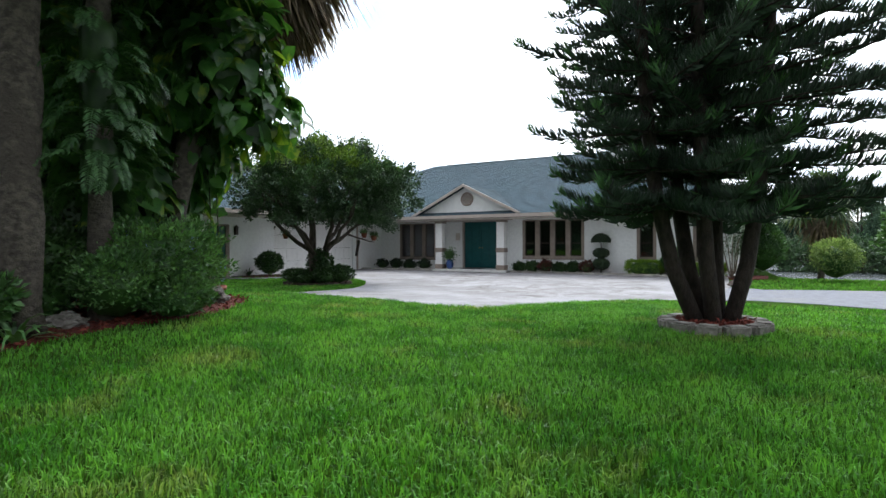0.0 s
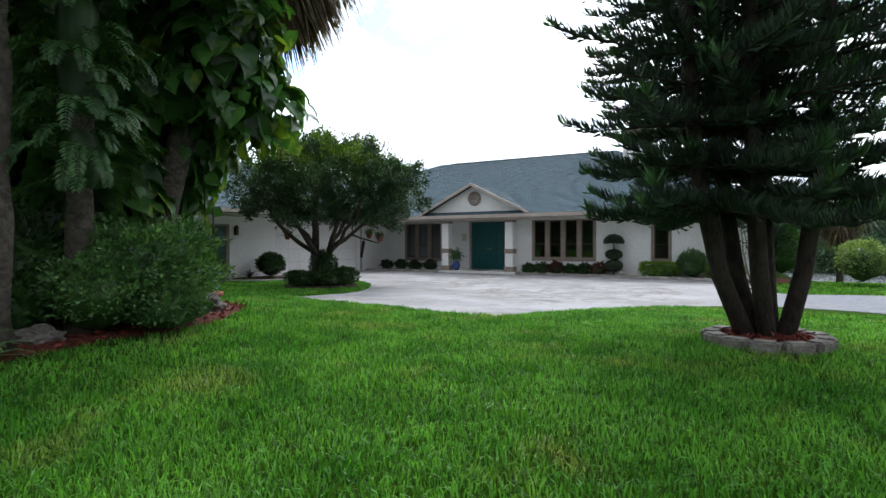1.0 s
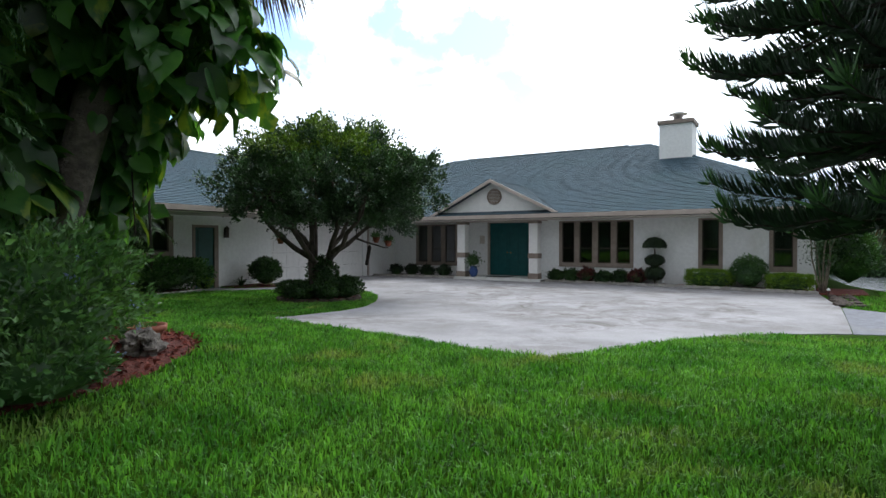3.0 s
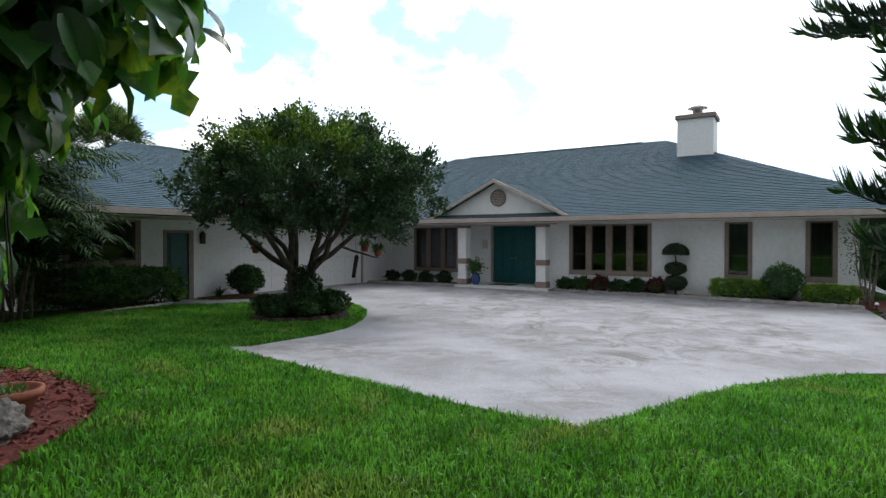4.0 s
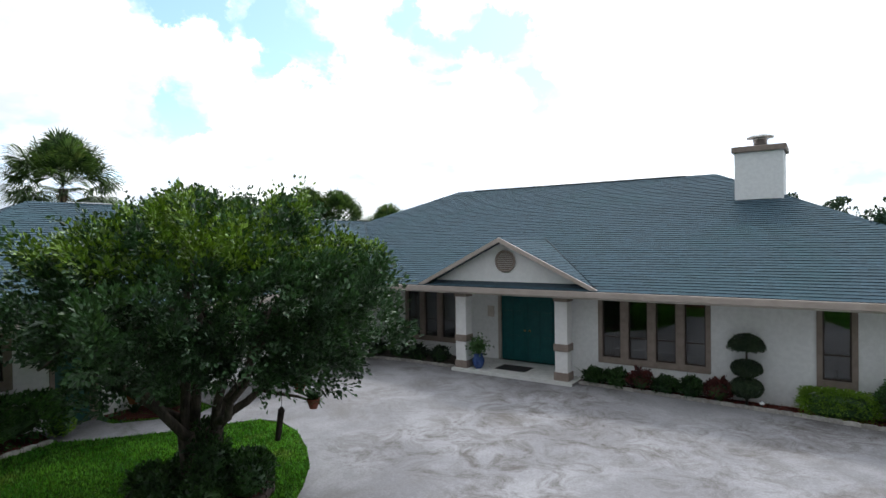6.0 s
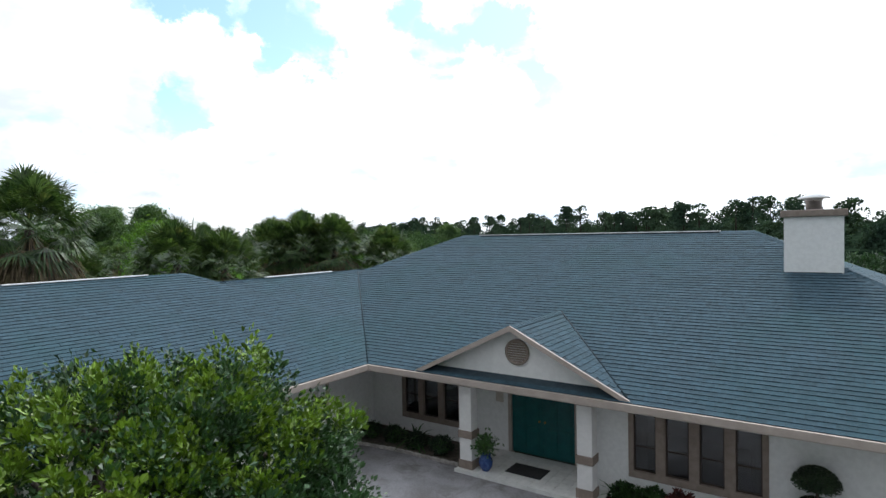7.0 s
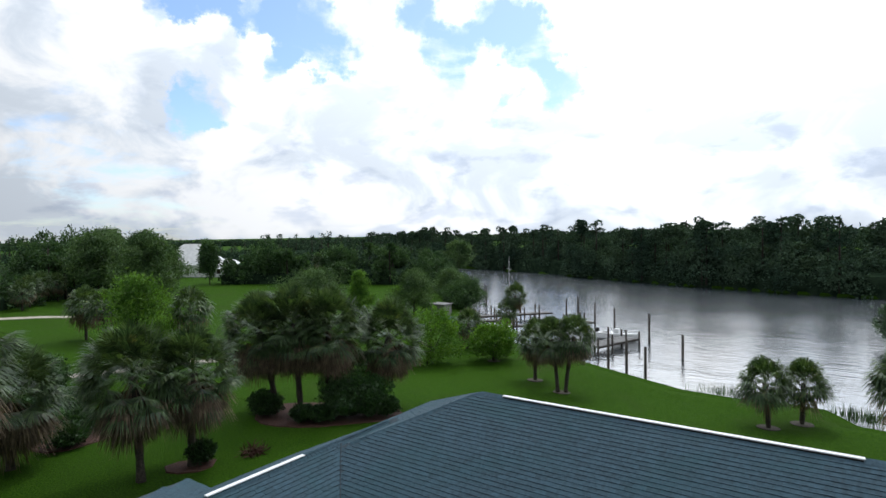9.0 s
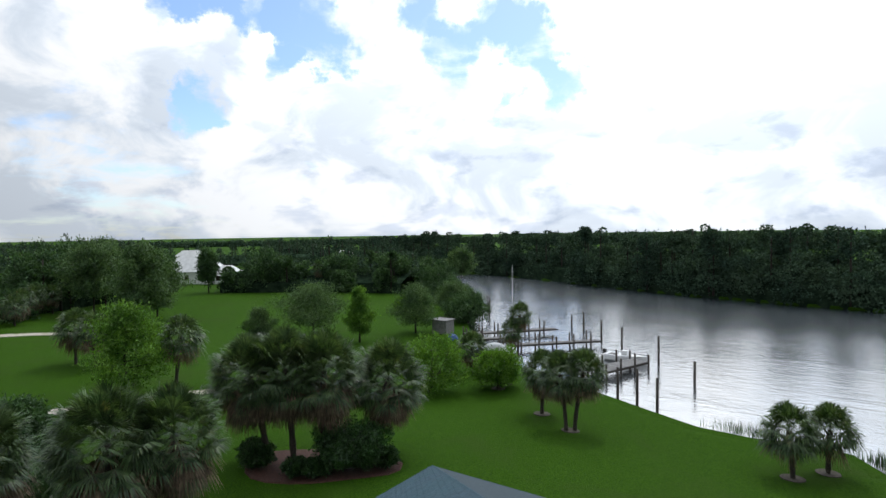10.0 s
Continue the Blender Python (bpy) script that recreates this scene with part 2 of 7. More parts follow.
M = {
    "lawn": surface("lawn_turf", (0.016, 0.045, 0.004), (0.044, 0.107, 0.007), 11, 0.95, bump=1.0, bump_scale=38, stain=(0.034, 0.068, 0.010), stain_scale=0.13,
                    stain_at=(0.48, 0.75), spec=0.03, bump_size=0.06),
    "blade": surface("grass_blade", (0.038, 0.140, 0.018), (0.094, 0.246, 0.042), 1.3, 0.45, bump=0, island=0.7, thin=0.45, stain=(0.19, 0.22, 0.075), stain_scale=0.9,
                     stain_at=(0.52, 0.78), spec=0.2),
    "concrete": concrete_surface("concrete"),
    "asphalt": surface("grey_path", (0.115, 0.120, 0.140), (0.165, 0.172, 0.198), 5, 0.9, bump=0.4, bump_scale=120, stain=(0.17, 0.17, 0.17)),
    "stucco": surface("white_stucco", (0.77, 0.775, 0.775), (0.84, 0.845, 0.845), 9, 0.85, bump=0.35, bump_scale=90, stain=(0.66, 0.64, 0.60), stain_scale=0.5, stain_at=(0.55, 0.8)),
    "siding": surface("painted_siding", (0.74, 0.73, 0.72), (0.80, 0.79, 0.78), 6, 0.7, bump=0.1),
    "taupe": surface("taupe_paint", (0.225, 0.178, 0.150), (0.280, 0.228, 0.195), 7, 0.7, bump=0.15, bump_scale=70),
    "fascia": surface("beige_fascia", (0.37, 0.315, 0.28), (0.43, 0.37, 0.33), 3, 0.6, bump=0.08, stain=(0.37, 0.31, 0.265), stain_scale=1.3),
    "soffit": surface("soffit", (0.55, 0.50, 0.45), (0.62, 0.57, 0.52), 4, 0.8, bump=0.1),
    "teal": surface("teal_paint", (0.004, 0.085, 0.090), (0.007, 0.105, 0.110), 5, 0.42, bump=0.06, bump_scale=40),
    "green_door": surface("green_paint", (0.012, 0.075, 0.065), (0.018, 0.092, 0.080), 5, 0.45, bump=0.06),
    "bronze": surface("bronze_frame", (0.035, 0.025, 0.020), (0.055, 0.040, 0.032), 12, 0.4, 0.3, bump=0.05),
    # dark colour put in for the dimness behind the panes
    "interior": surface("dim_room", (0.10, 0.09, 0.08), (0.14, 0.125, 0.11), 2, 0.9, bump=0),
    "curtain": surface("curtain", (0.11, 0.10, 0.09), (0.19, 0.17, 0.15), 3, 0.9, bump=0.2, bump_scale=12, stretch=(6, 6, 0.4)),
    "glass": glass_surface("window_glass", (0.55, 0.58, 0.58)),
    "deck": surface("roof_felt", (0.026, 0.042, 0.054), (0.038, 0.058, 0.072), 6, 0.95, bump=0.3, bump_scale=60),
    "shingle": surface("slate_green_shingle", (0.0205, 0.046, 0.064), (0.033, 0.071, 0.098), 9, 0.9, bump=0.6, bump_scale=230, island=0.12, stain=(0.020, 0.058, 0.074),
                       stain_scale=0.25, stain_at=(0.45, 0.7), bump_size=0.006),
    "shingle_piece": surface("slate_green_shingle_piece", (0.0205, 0.046, 0.064), (0.033, 0.071, 0.098), 9, 0.9, bump=0.6, bump_scale=230, random_part=0.12,
                             stain=(0.020, 0.058, 0.074), stain_scale=0.25, stain_at=(0.45, 0.7), bump_size=0.006),
    # asphalt edge, near black to paint the shadow line of each shingle course
    "roof_line": surface("dark_roof_line", (0.009, 0.018, 0.025), (0.014, 0.028, 0.038), 20, 0.95, bump=0.3, bump_scale=200, bump_size=0.003),
    "white_metal": surface("white_metal", (0.72, 0.73, 0.74), (0.80, 0.81, 0.82), 3, 0.4, bump=0),
    "grey_metal": surface("galvanised_metal", (0.45, 0.46, 0.48), (0.60, 0.61, 0.63), 8, 0.35, 0.9, bump=0.05),
    "brass": surface("brass", (0.40, 0.27, 0.10), (0.55, 0.38, 0.16), 20, 0.3, 1.0, bump=0),
    "tile": surface("porch_tile", (0.60, 0.60, 0.58), (0.70, 0.70, 0.68), 5, 0.35, bump=0.03, random_part=0.05),
    "grout": surface("grout", (0.30, 0.29, 0.28), (0.36, 0.35, 0.34), 20, 0.9),
    "mat": surface("door_mat", (0.018, 0.018, 0.020), (0.035, 0.034, 0.034), 60, 1.0, bump=0.8, bump_scale=200),
    "mulch": surface("red_mulch", (0.060, 0.012, 0.008), (0.150, 0.030, 0.020), 26, 0.95, bump=1.0, bump_scale=70, bump_size=0.03),
    "old_mulch": surface("old_mulch", (0.036, 0.016, 0.011), (0.086, 0.038, 0.027), 12, 0.95, bump=1.0, bump_scale=30, bump_size=0.03),
    "mulch_chip": surface("mulch_chip", (0.080, 0.016, 0.011), (0.18, 0.040, 0.026), 9, 0.95, bump=0.3, island=0.45),
    "dirt": surface("bare_dirt", (0.045, 0.037, 0.029), (0.095, 0.080, 0.064), 8, 0.95, bump=0.8, bump_scale=30),
    "stone": surface("rough_stone", (0.11, 0.100, 0.090), (0.235, 0.22, 0.20), 9, 0.9, bump=0.9, bump_scale=30, random_part=0.15, stain=(0.11, 0.10, 0.09), stain_scale=3, bump_size=0.02),
    "dark_brick": surface("dark_brick", (0.036, 0.027, 0.023), (0.085, 0.063, 0.052), 9, 0.95, bump=0.8, bump_scale=35, random_part=0.25),
    "edging": surface("edging_stone", (0.30, 0.28, 0.26), (0.44, 0.42, 0.39), 12, 0.9, bump=0.5, bump_scale=40, random_part=0.2),
    "terracotta": surface("terracotta", (0.17, 0.050, 0.028), (0.25, 0.080, 0.044), 10, 0.8, bump=0.2),
    "blue_glaze": surface("blue_glaze", (0.020, 0.045, 0.16), (0.05, 0.10, 0.26), 14, 0.2, bump=0),
    "bark": surface("grey_bark", (0.038, 0.030, 0.024), (0.098, 0.080, 0.064), 9, 0.95, bump=1.0, bump_scale=18, stretch=(1, 1, 0.4), bump_size=0.03),
    "pine_bark": surface("dark_pine_bark", (0.016, 0.012, 0.010), (0.042, 0.031, 0.025), 12, 0.95, bump=1.0, bump_scale=22, stretch=(1, 1, 0.5), bump_size=0.03),
    "palm_bark": surface("palm_bark", (0.036, 0.030, 0.025), (0.092, 0.078, 0.064), 9, 0.95, bump=1.0, bump_scale=14, stretch=(1, 1, 1.3), bump_size=0.04,
                         stain=(0.055, 0.045, 0.038), stain_scale=1.4),
    "twig": surface("twig", (0.10, 0.08, 0.06), (0.20, 0.165, 0.13), 10, 0.9, bump=0.5),
    "privet": surface("privet_leaf", (0.018, 0.048, 0.018), (0.042, 0.098, 0.032), 1.3, 0.45, bump=0, island=0.5, thin=0.08, spec=0.5, stain=(0.07, 0.14, 0.028), stain_scale=1.7,
                      stain_at=(0.58, 0.72)),
    # young shoots, lightened for the sun on top of the crown
    "lit_young_privet": surface("lit_young_privet_leaf", (0.075, 0.150, 0.014), (0.175, 0.275, 0.030), 3.0, 0.40, bump=0, island=0.45, thin=0.05, spec=0.45),
    "topiary_leaf": surface("topiary_leaf", (0.014, 0.030, 0.014), (0.036, 0.062, 0.026), 2.5, 0.5, bump=0, island=0.5, thin=0.08),
    "plumbago": surface("plumbago_leaf", (0.042, 0.108, 0.034), (0.100, 0.205, 0.066), 2.5, 0.42, bump=0, island=0.55, thin=0.25),
    "bush": surface("bush_leaf", (0.030, 0.082, 0.026), (0.076, 0.168, 0.052), 2.5, 0.42, bump=0, island=0.55, thin=0.25),
    # dark_bush again, darkened to carry the shade close to the wall
    "shade_bush": surface("shaded_bush_leaf", (0.008, 0.020, 0.010), (0.020, 0.042, 0.018), 2.5, 0.6, bump=0, island=0.5, thin=0.1),
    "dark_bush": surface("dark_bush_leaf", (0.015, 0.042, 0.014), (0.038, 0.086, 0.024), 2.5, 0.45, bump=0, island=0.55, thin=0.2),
    "lime": surface("lime_hedge_leaf", (0.11, 0.21, 0.022), (0.20, 0.34, 0.045), 3, 0.5, bump=0, island=0.4, thin=0.3),
    "pale_bush": surface("variegated_leaf", (0.10, 0.17, 0.055), (0.25, 0.33, 0.15), 5, 0.5, bump=0, island=0.4, thin=0.3),
    "red_leaf": surface("red_leaf", (0.050, 0.018, 0.018), (0.115, 0.028, 0.026), 4, 0.5, bump=0, island=0.5, thin=0.2),
    "vine": surface("vine_leaf", (0.024, 0.078, 0.022), (0.066, 0.165, 0.042), 2.0, 0.36, bump=0, island=0.5, thin=0.5, spec=0.5, stain=(0.16, 0.23, 0.035), stain_scale=2.2,
                    stain_at=(0.55, 0.64)),
    "fern": surface("fern_leaf", (0.028, 0.078, 0.028), (0.062, 0.140, 0.050), 3.0, 0.5, bump=0, island=0.35, thin=0.3),
    "needle": surface("pine_needle", (0.009, 0.026, 0.013), (0.022, 0.056, 0.022), 1.6, 0.6, bump=0, island=0.5, thin=0.12, stain=(0.030, 0.088, 0.022), stain_scale=1.1,
                      stain_at=(0.6, 0.75)),
    "young_needle": surface("young_pine_needle", (0.022, 0.075, 0.018), (0.045, 0.125, 0.030), 3.0, 0.6, bump=0, island=0.4, thin=0.2),
    "frond": surface("fan_palm_leaf", (0.030, 0.061, 0.025), (0.090, 0.140, 0.058), 1.5, 0.45, bump=0, island=0.55, thin=0.25, stain=(0.17, 0.17, 0.07), stain_scale=0.9,
                     stain_at=(0.58, 0.75), spec=0.32),
    "dead_frond": surface("dead_palm_leaf", (0.070, 0.050, 0.034), (0.200, 0.150, 0.100), 2.5, 0.9, bump=0, island=0.5, thin=0.15),
    "areca": surface("feather_palm_leaf", (0.012, 0.036, 0.009), (0.038, 0.080, 0.019), 2.0, 0.6, spec=0.1, bump=0, island=0.4, thin=0.15),
    # bluish tint of distant haze is mixed into this leaf colour
    "hazy_far_leaf": surface("hazy_far_tree_leaf", (0.025, 0.051, 0.037), (0.066, 0.108, 0.070), 0.12, 0.8, bump=0, island=0.45, thin=0.12, spec=0.1),
    # dark colour stands in for the shade deep between the trees
    "wood_shade": surface("inner_woods_shade", (0.010, 0.020, 0.012), (0.028, 0.048, 0.028), 0.5, 1.0, bump=0.6, bump_scale=1.5, spec=0.0, bump_size=0.3),
    "mid_leaf": surface("field_tree_leaf", (0.028, 0.066, 0.027), (0.074, 0.142, 0.052), 0.35, 0.7, bump=0, island=0.5, thin=0.18),
    "pine_leaf": surface("field_pine_needle", (0.046, 0.094, 0.036), (0.104, 0.176, 0.064), 0.35, 0.7, bump=0, island=0.5, thin=0.2),
    "bright_leaf": surface("bright_tree_leaf", (0.055, 0.135, 0.018), (0.12, 0.235, 0.032), 0.5, 0.7, bump=0, island=0.45, thin=0.3),
    "water": water_surface("river_water"),
    "pile": surface("pile_wood", (0.030, 0.026, 0.024), (0.075, 0.066, 0.058), 6, 0.9, bump=0.6, bump_scale=15, stretch=(1, 1, 0.2)),
    "plank": surface("weathered_plank", (0.13, 0.128, 0.128), (0.22, 0.217, 0.215), 5, 0.9, bump=0.3, random_part=0.2),
    "hull": surface("boat_hull", (0.66, 0.67, 0.68), (0.75, 0.76, 0.77), 2, 0.3, bump=0),
    "tarp": surface("boat_cover", (0.50, 0.52, 0.54), (0.62, 0.64, 0.66), 3, 0.7, bump=0.3, bump_scale=6),
    "blue_tarp": surface("blue_tarp", (0.03, 0.07, 0.19), (0.05, 0.11, 0.27), 3, 0.6, bump=0.2),
    "white_roof": surface("white_metal_roof", (0.52, 0.53, 0.53), (0.64, 0.65, 0.65), 0.8, 0.5, bump=0),
    "sand": surface("sand_track", (0.34, 0.30, 0.25), (0.46, 0.42, 0.36), 2.5, 0.95, bump=0.5, bump_scale=20, stain=(0.20, 0.20, 0.10), stain_scale=0.7),
    "black": surface("black_metal", (0.010, 0.010, 0.010), (0.022, 0.022, 0.022), 10, 0.5, 0.5, bump=0),
    "log": surface("drift_log", (0.035, 0.030, 0.027), (0.14, 0.125, 0.112), 8, 0.95, bump=1.0, bump_scale=16, bump_size=0.03),
    "flower": surface("blue_flower", (0.16, 0.20, 0.55), (0.30, 0.36, 0.72), 5, 0.6, bump=0, thin=0.2),
}


# ---- building helpers ----
def mesh_of(name, verts, faces, smooth=False):
    """A mesh from arrays: all faces with the same number of corners."""
    verts, faces = np.asarray(verts, np.float32), np.asarray(faces, np.int32)
    me = bpy.data.meshes.new(name)
    count, sides = faces.shape
    me.vertices.add(len(verts))
    me.vertices.foreach_set("co", verts.ravel())
    me.loops.add(count * sides)
    me.loops.foreach_set("vertex_index", faces.ravel())
    me.polygons.add(count)
    me.polygons.foreach_set("loop_start", np.arange(0, count * sides, sides, dtype=np.int32))
    me.polygons.foreach_set("use_smooth", np.full(count, smooth, dtype=bool))
    me.update(calc_edges=True)
    return me


def part(name, shape, material, parent=None, label=""):
    """Links a bmesh or a mesh as one object under a thing or under a part."""
    if isinstance(shape, bmesh.types.BMesh):
        me = bpy.data.meshes.new(name)
        shape.to_mesh(me)
        shape.free()
    else:
        me = shape
    if material and not me.materials:
        me.materials.append(M[material])
    ob = new(name, me)
    if parent:
        ob.parent = parent
    if label:
        ob["label"] = label
    return ob


def thing(name, label, category, at=(0, 0, 0), turn=0.0, group="", kind=""):
    """An Empty at the base of a thing, to parent its parts."""
    ob = new(name)
    ob.empty_display_size = 0.2
    ob.matrix_basis = pose(*at, 0, 0, turn)
    return tagged(ob, label, category, group, kind)


def box(bm, x0, x1, y0, y1, z0, z1, bevel=0.0):
    verts = [bm.verts.new((x, y, z)) for z in (z0, z1) for y in (y0, y1) for x in (x0, x1)]
    made = [bm.faces.new([verts[k] for k in quad]) for quad in ((0, 2, 3, 1), (4, 5, 7, 6), (0, 1, 5, 4), (2, 6, 7, 3), (0, 4, 6, 2), (1, 3, 7, 5))]
    if bevel:
        edges = list({e for f in made for e in f.edges})
        bmesh.ops.bevel(bm, geom=edges, offset=bevel, segments=2, affect="EDGES", profile=0.6)
    return bm


def boxed(*sizes, bevel=0.0):
    return box(bmesh.new(), *sizes, bevel=bevel)


def lathe(bm, rings, sides=16, at=(0, 0, 0), close=True):
    """A turned shape: rings of (radius, z)."""
    rows = []
    for radius, z in rings:
        rows.append([bm.verts.new((at[0] + radius * math.cos(6.2832 * k / sides), at[1] + radius * math.sin(6.2832 * k / sides), at[2] + z)) for k in range(sides)])
    for low, high in zip(rows, rows[1:]):
        for k in range(sides):
            f = bm.faces.new((low[k], low[(k + 1) % sides], high[(k + 1) % sides], high[k]))
            f.smooth = True
    if close:
        bm.faces.new(rows[0][::-1])
        bm.faces.new(rows[-1])
    return bm


def tube(bm, points, radii, sides=7):
    """A limb along points, with a radius at each."""
    points = [Vector(p) for p in points]
    rows = []
    for k, p in enumerate(points):
        ahead = (points[min(k + 1, len(points) - 1)] - points[max(k - 1, 0)]).normalized()
        side = ahead.cross(Vector((0.31, 0.83, 0.46))).normalized()
        other = ahead.cross(side)
        rows.append([bm.verts.new(p + radii[k] * (side * math.cos(6.2832 * j / sides) + other * math.sin(6.2832 * j / sides))) for j in range(sides)])
    for low, high in zip(rows, rows[1:]):
        for j in range(sides):
            f = bm.faces.new((low[j], low[(j + 1) % sides], high[(j + 1) % sides], high[j]))
            f.smooth = True
    bm.faces.new(rows[0][::-1])
    bm.faces.new(rows[-1])
    return bm


def slab(points, z0, z1):
    """A flat plate with the outline given, from z0 up to z1."""
    bm = bmesh.new()
    low = [bm.verts.new((x, y, z0)) for x, y in points]
    high = [bm.verts.new((x, y, z1)) for x, y in points]
    count = len(points)
    top = bm.faces.new(high)
    bm.faces.new(low[::-1])
    for k in range(count):
        bm.faces.new((low[k], low[(k + 1) % count], high[(k + 1) % count], high[k]))
    bmesh.ops.recalc_face_normals(bm, faces=bm.faces)
    bmesh.ops.triangulate(bm, faces=[f for f in bm.faces if len(f.verts) > 4])
    return bm


def rounded(points, times=2):
    """Cuts the corners of an outline."""
    for _ in range(times):
        done = []
        for (x, y), (u, v) in zip(points, points[1:] + points[:1]):
            done += [(0.75 * x + 0.25 * u, 0.75 * y + 0.25 * v), (0.25 * x + 0.75 * u, 0.25 * y + 0.75 * v)]
        points = done
    return points


def inside(x, y, outline):
    """Which of the points lie inside an outline."""
    hit = np.zeros(len(x), bool)
    for (a, b), (c, d) in zip(outline, outline[1:] + outline[:1]):
        cross = (b > y) != (d > y)
        with np.errstate(divide="ignore", invalid="ignore"):
            at = (c - a) * (y - b) / ((d - b) if d != b else 1e-9) + a
        hit ^= cross & (x < at)
    return hit


def smooth_step(a, b, v):
    v = np.clip((np.asarray(v, float) - a) / (b - a), 0, 1)
    return v * v * (3 - 2 * v)


def unit(v):
    return v / np.maximum(np.linalg.norm(v, axis=-1, keepdims=True), 1e-9)


def leaf_mesh(name, at, ahead, up, long, wide, fold=0.25, droop=0.0):
    """Many small leaves, each of four folded triangles: base, broad middle, tip."""
    at, ahead = np.asarray(at, float), unit(np.asarray(ahead, float))
    side = unit(np.cross(ahead, up))
    up = np.cross(side, ahead)
    long, wide = np.asarray(long)[:, None], np.asarray(wide)[:, None]
    middle = at + ahead * long * 0.5
    tip = at + ahead * long - up * long * droop
    verts = np.stack([at, middle + side * wide * 0.5 + up * wide * fold, tip, middle - side * wide * 0.5 + up * wide * fold], 1).reshape(-1, 3)
    base = np.arange(len(at))[:, None] * 4
    faces = np.concatenate([base + [[0, 2, 1]], base + [[0, 3, 2]]], 1).reshape(-1, 3)
    return mesh_of(name, verts, faces)


def scatter_dirs(rng, count, lift=0.0):
    v = rng.normal(size=(count, 3))
    v[:, 2] += lift
    return unit(v)


def ground_z(x, y):
    """The lie of the land: level round the house, the front lawn a little higher, low rises under the palms and the pine, falling to the river behind."""
    x, y = np.asarray(x, float), np.asarray(y, float)
    rise = 0.32 * np.exp(-((x + 9.2) ** 2 + (y - 5.1) ** 2) / 10.0)
    front = 0.13 * (1 - smooth_step(9, 14.5, y))
    fall = -2.35 * smooth_step(37, 65, y + 0.12 * (x + 20)) * smooth_step(-230, -90, x)
    bank = -2.2 * smooth_step(23.5, 47, y) * smooth_step(-1.4, 1.2, x)
    mound = 0.10 * np.exp(-((x + 0.85) ** 2 + (y - 8.45) ** 2) / 2.2)
    east = -0.25 * smooth_step(3, 14, x)
    return rise + front + mound + bank + fall + east


def gz(x, y):
    return float(ground_z(x, y))


# ---- ground, river, paving ----
DRIVE = [(-4.86, 9.55), (-5.64, 9.54), (-6.3, 9.58), (-7.14, 9.70), (-8.11, 9.82), (-9.37, 10.03), (-10.86, 10.28), (-10.62, 10.6), (-10.68, 11.3), (-10.76, 12.3), (-11.0, 13.3),
         (-11.6, 14.5), (-12.15, 15.3), (-12.75, 16.0), (-13.5, 16.6), (-14.4, 17.15), (-15.2, 17.4), (-15.75, 17.25), (-16.05, 16.8), (-16.4, 16.05), (-17.0, 15.3), (-17.6, 14.5),
         (-18.2, 14.0), (-19.08, 14.0), (-19.08, 15.2), (-18.35, 15.25), (-17.7, 16.1), (-17.4, 16.8), (-17.6, 17.3), (-19.08, 17.5), (-19.08, 23.55), (-17.0, 23.85), (-14.66, 23.92),
         (-10.75, 24.0), (-9.0, 23.96), (-7.1, 23.84), (-5.4, 23.72), (-3.3, 23.45), (-1.72, 23.2), (-1.55, 21.0), (-1.4, 19.4), (-1.45, 16.5), (-1.5, 14.72), (-1.9, 14.5), (-2.65, 14.0),
         (-3.2, 13.3), (-3.7, 12.5), (-4.1, 11.65), (-4.4, 10.7), (-4.62, 10.1)]
SIDE = [(-1.48, 14.72), (-0.6, 15.1), (0.6, 14.9), (1.75, 14.4), (5.0, 13.2), (14.0, 9.9), (14.0, 15.5), (5.0, 18.9), (2.4, 19.55), (0.9, 19.15), (-0.5, 18.6), (-1.38, 19.3)]
SHORE = [(400, 46), (120, 52), (40, 58), (2, 61.5), (-9.0, 63.6), (-10.8, 66.6), (-13.7, 67.1), (-17.0, 66.4), (-21.1, 66.8), (-24.3, 68.4), (-28.2, 70.4), (-31.3, 72.0), (-39.4, 76.6),
         (-47.9, 79.2), (-52.4, 82.6), (-65.4, 100.5), (-74.3, 111.7), (-97.5, 139.5), (-125.7, 161.8), (-165, 196), (-210, 232), (-260, 270), (-420, 350)]
FAR_SHORE = [(-430, 372), (-270, 296), (-215, 254), (-168, 219), (-150, 215), (-115, 203), (-86.6, 190), (-71.4, 181), (-43, 167.5), (-20.7, 159.5), (-5.4, 155.5), (40, 143), (110, 126), (400, 96)]
RIVER = SHORE + FAR_SHORE


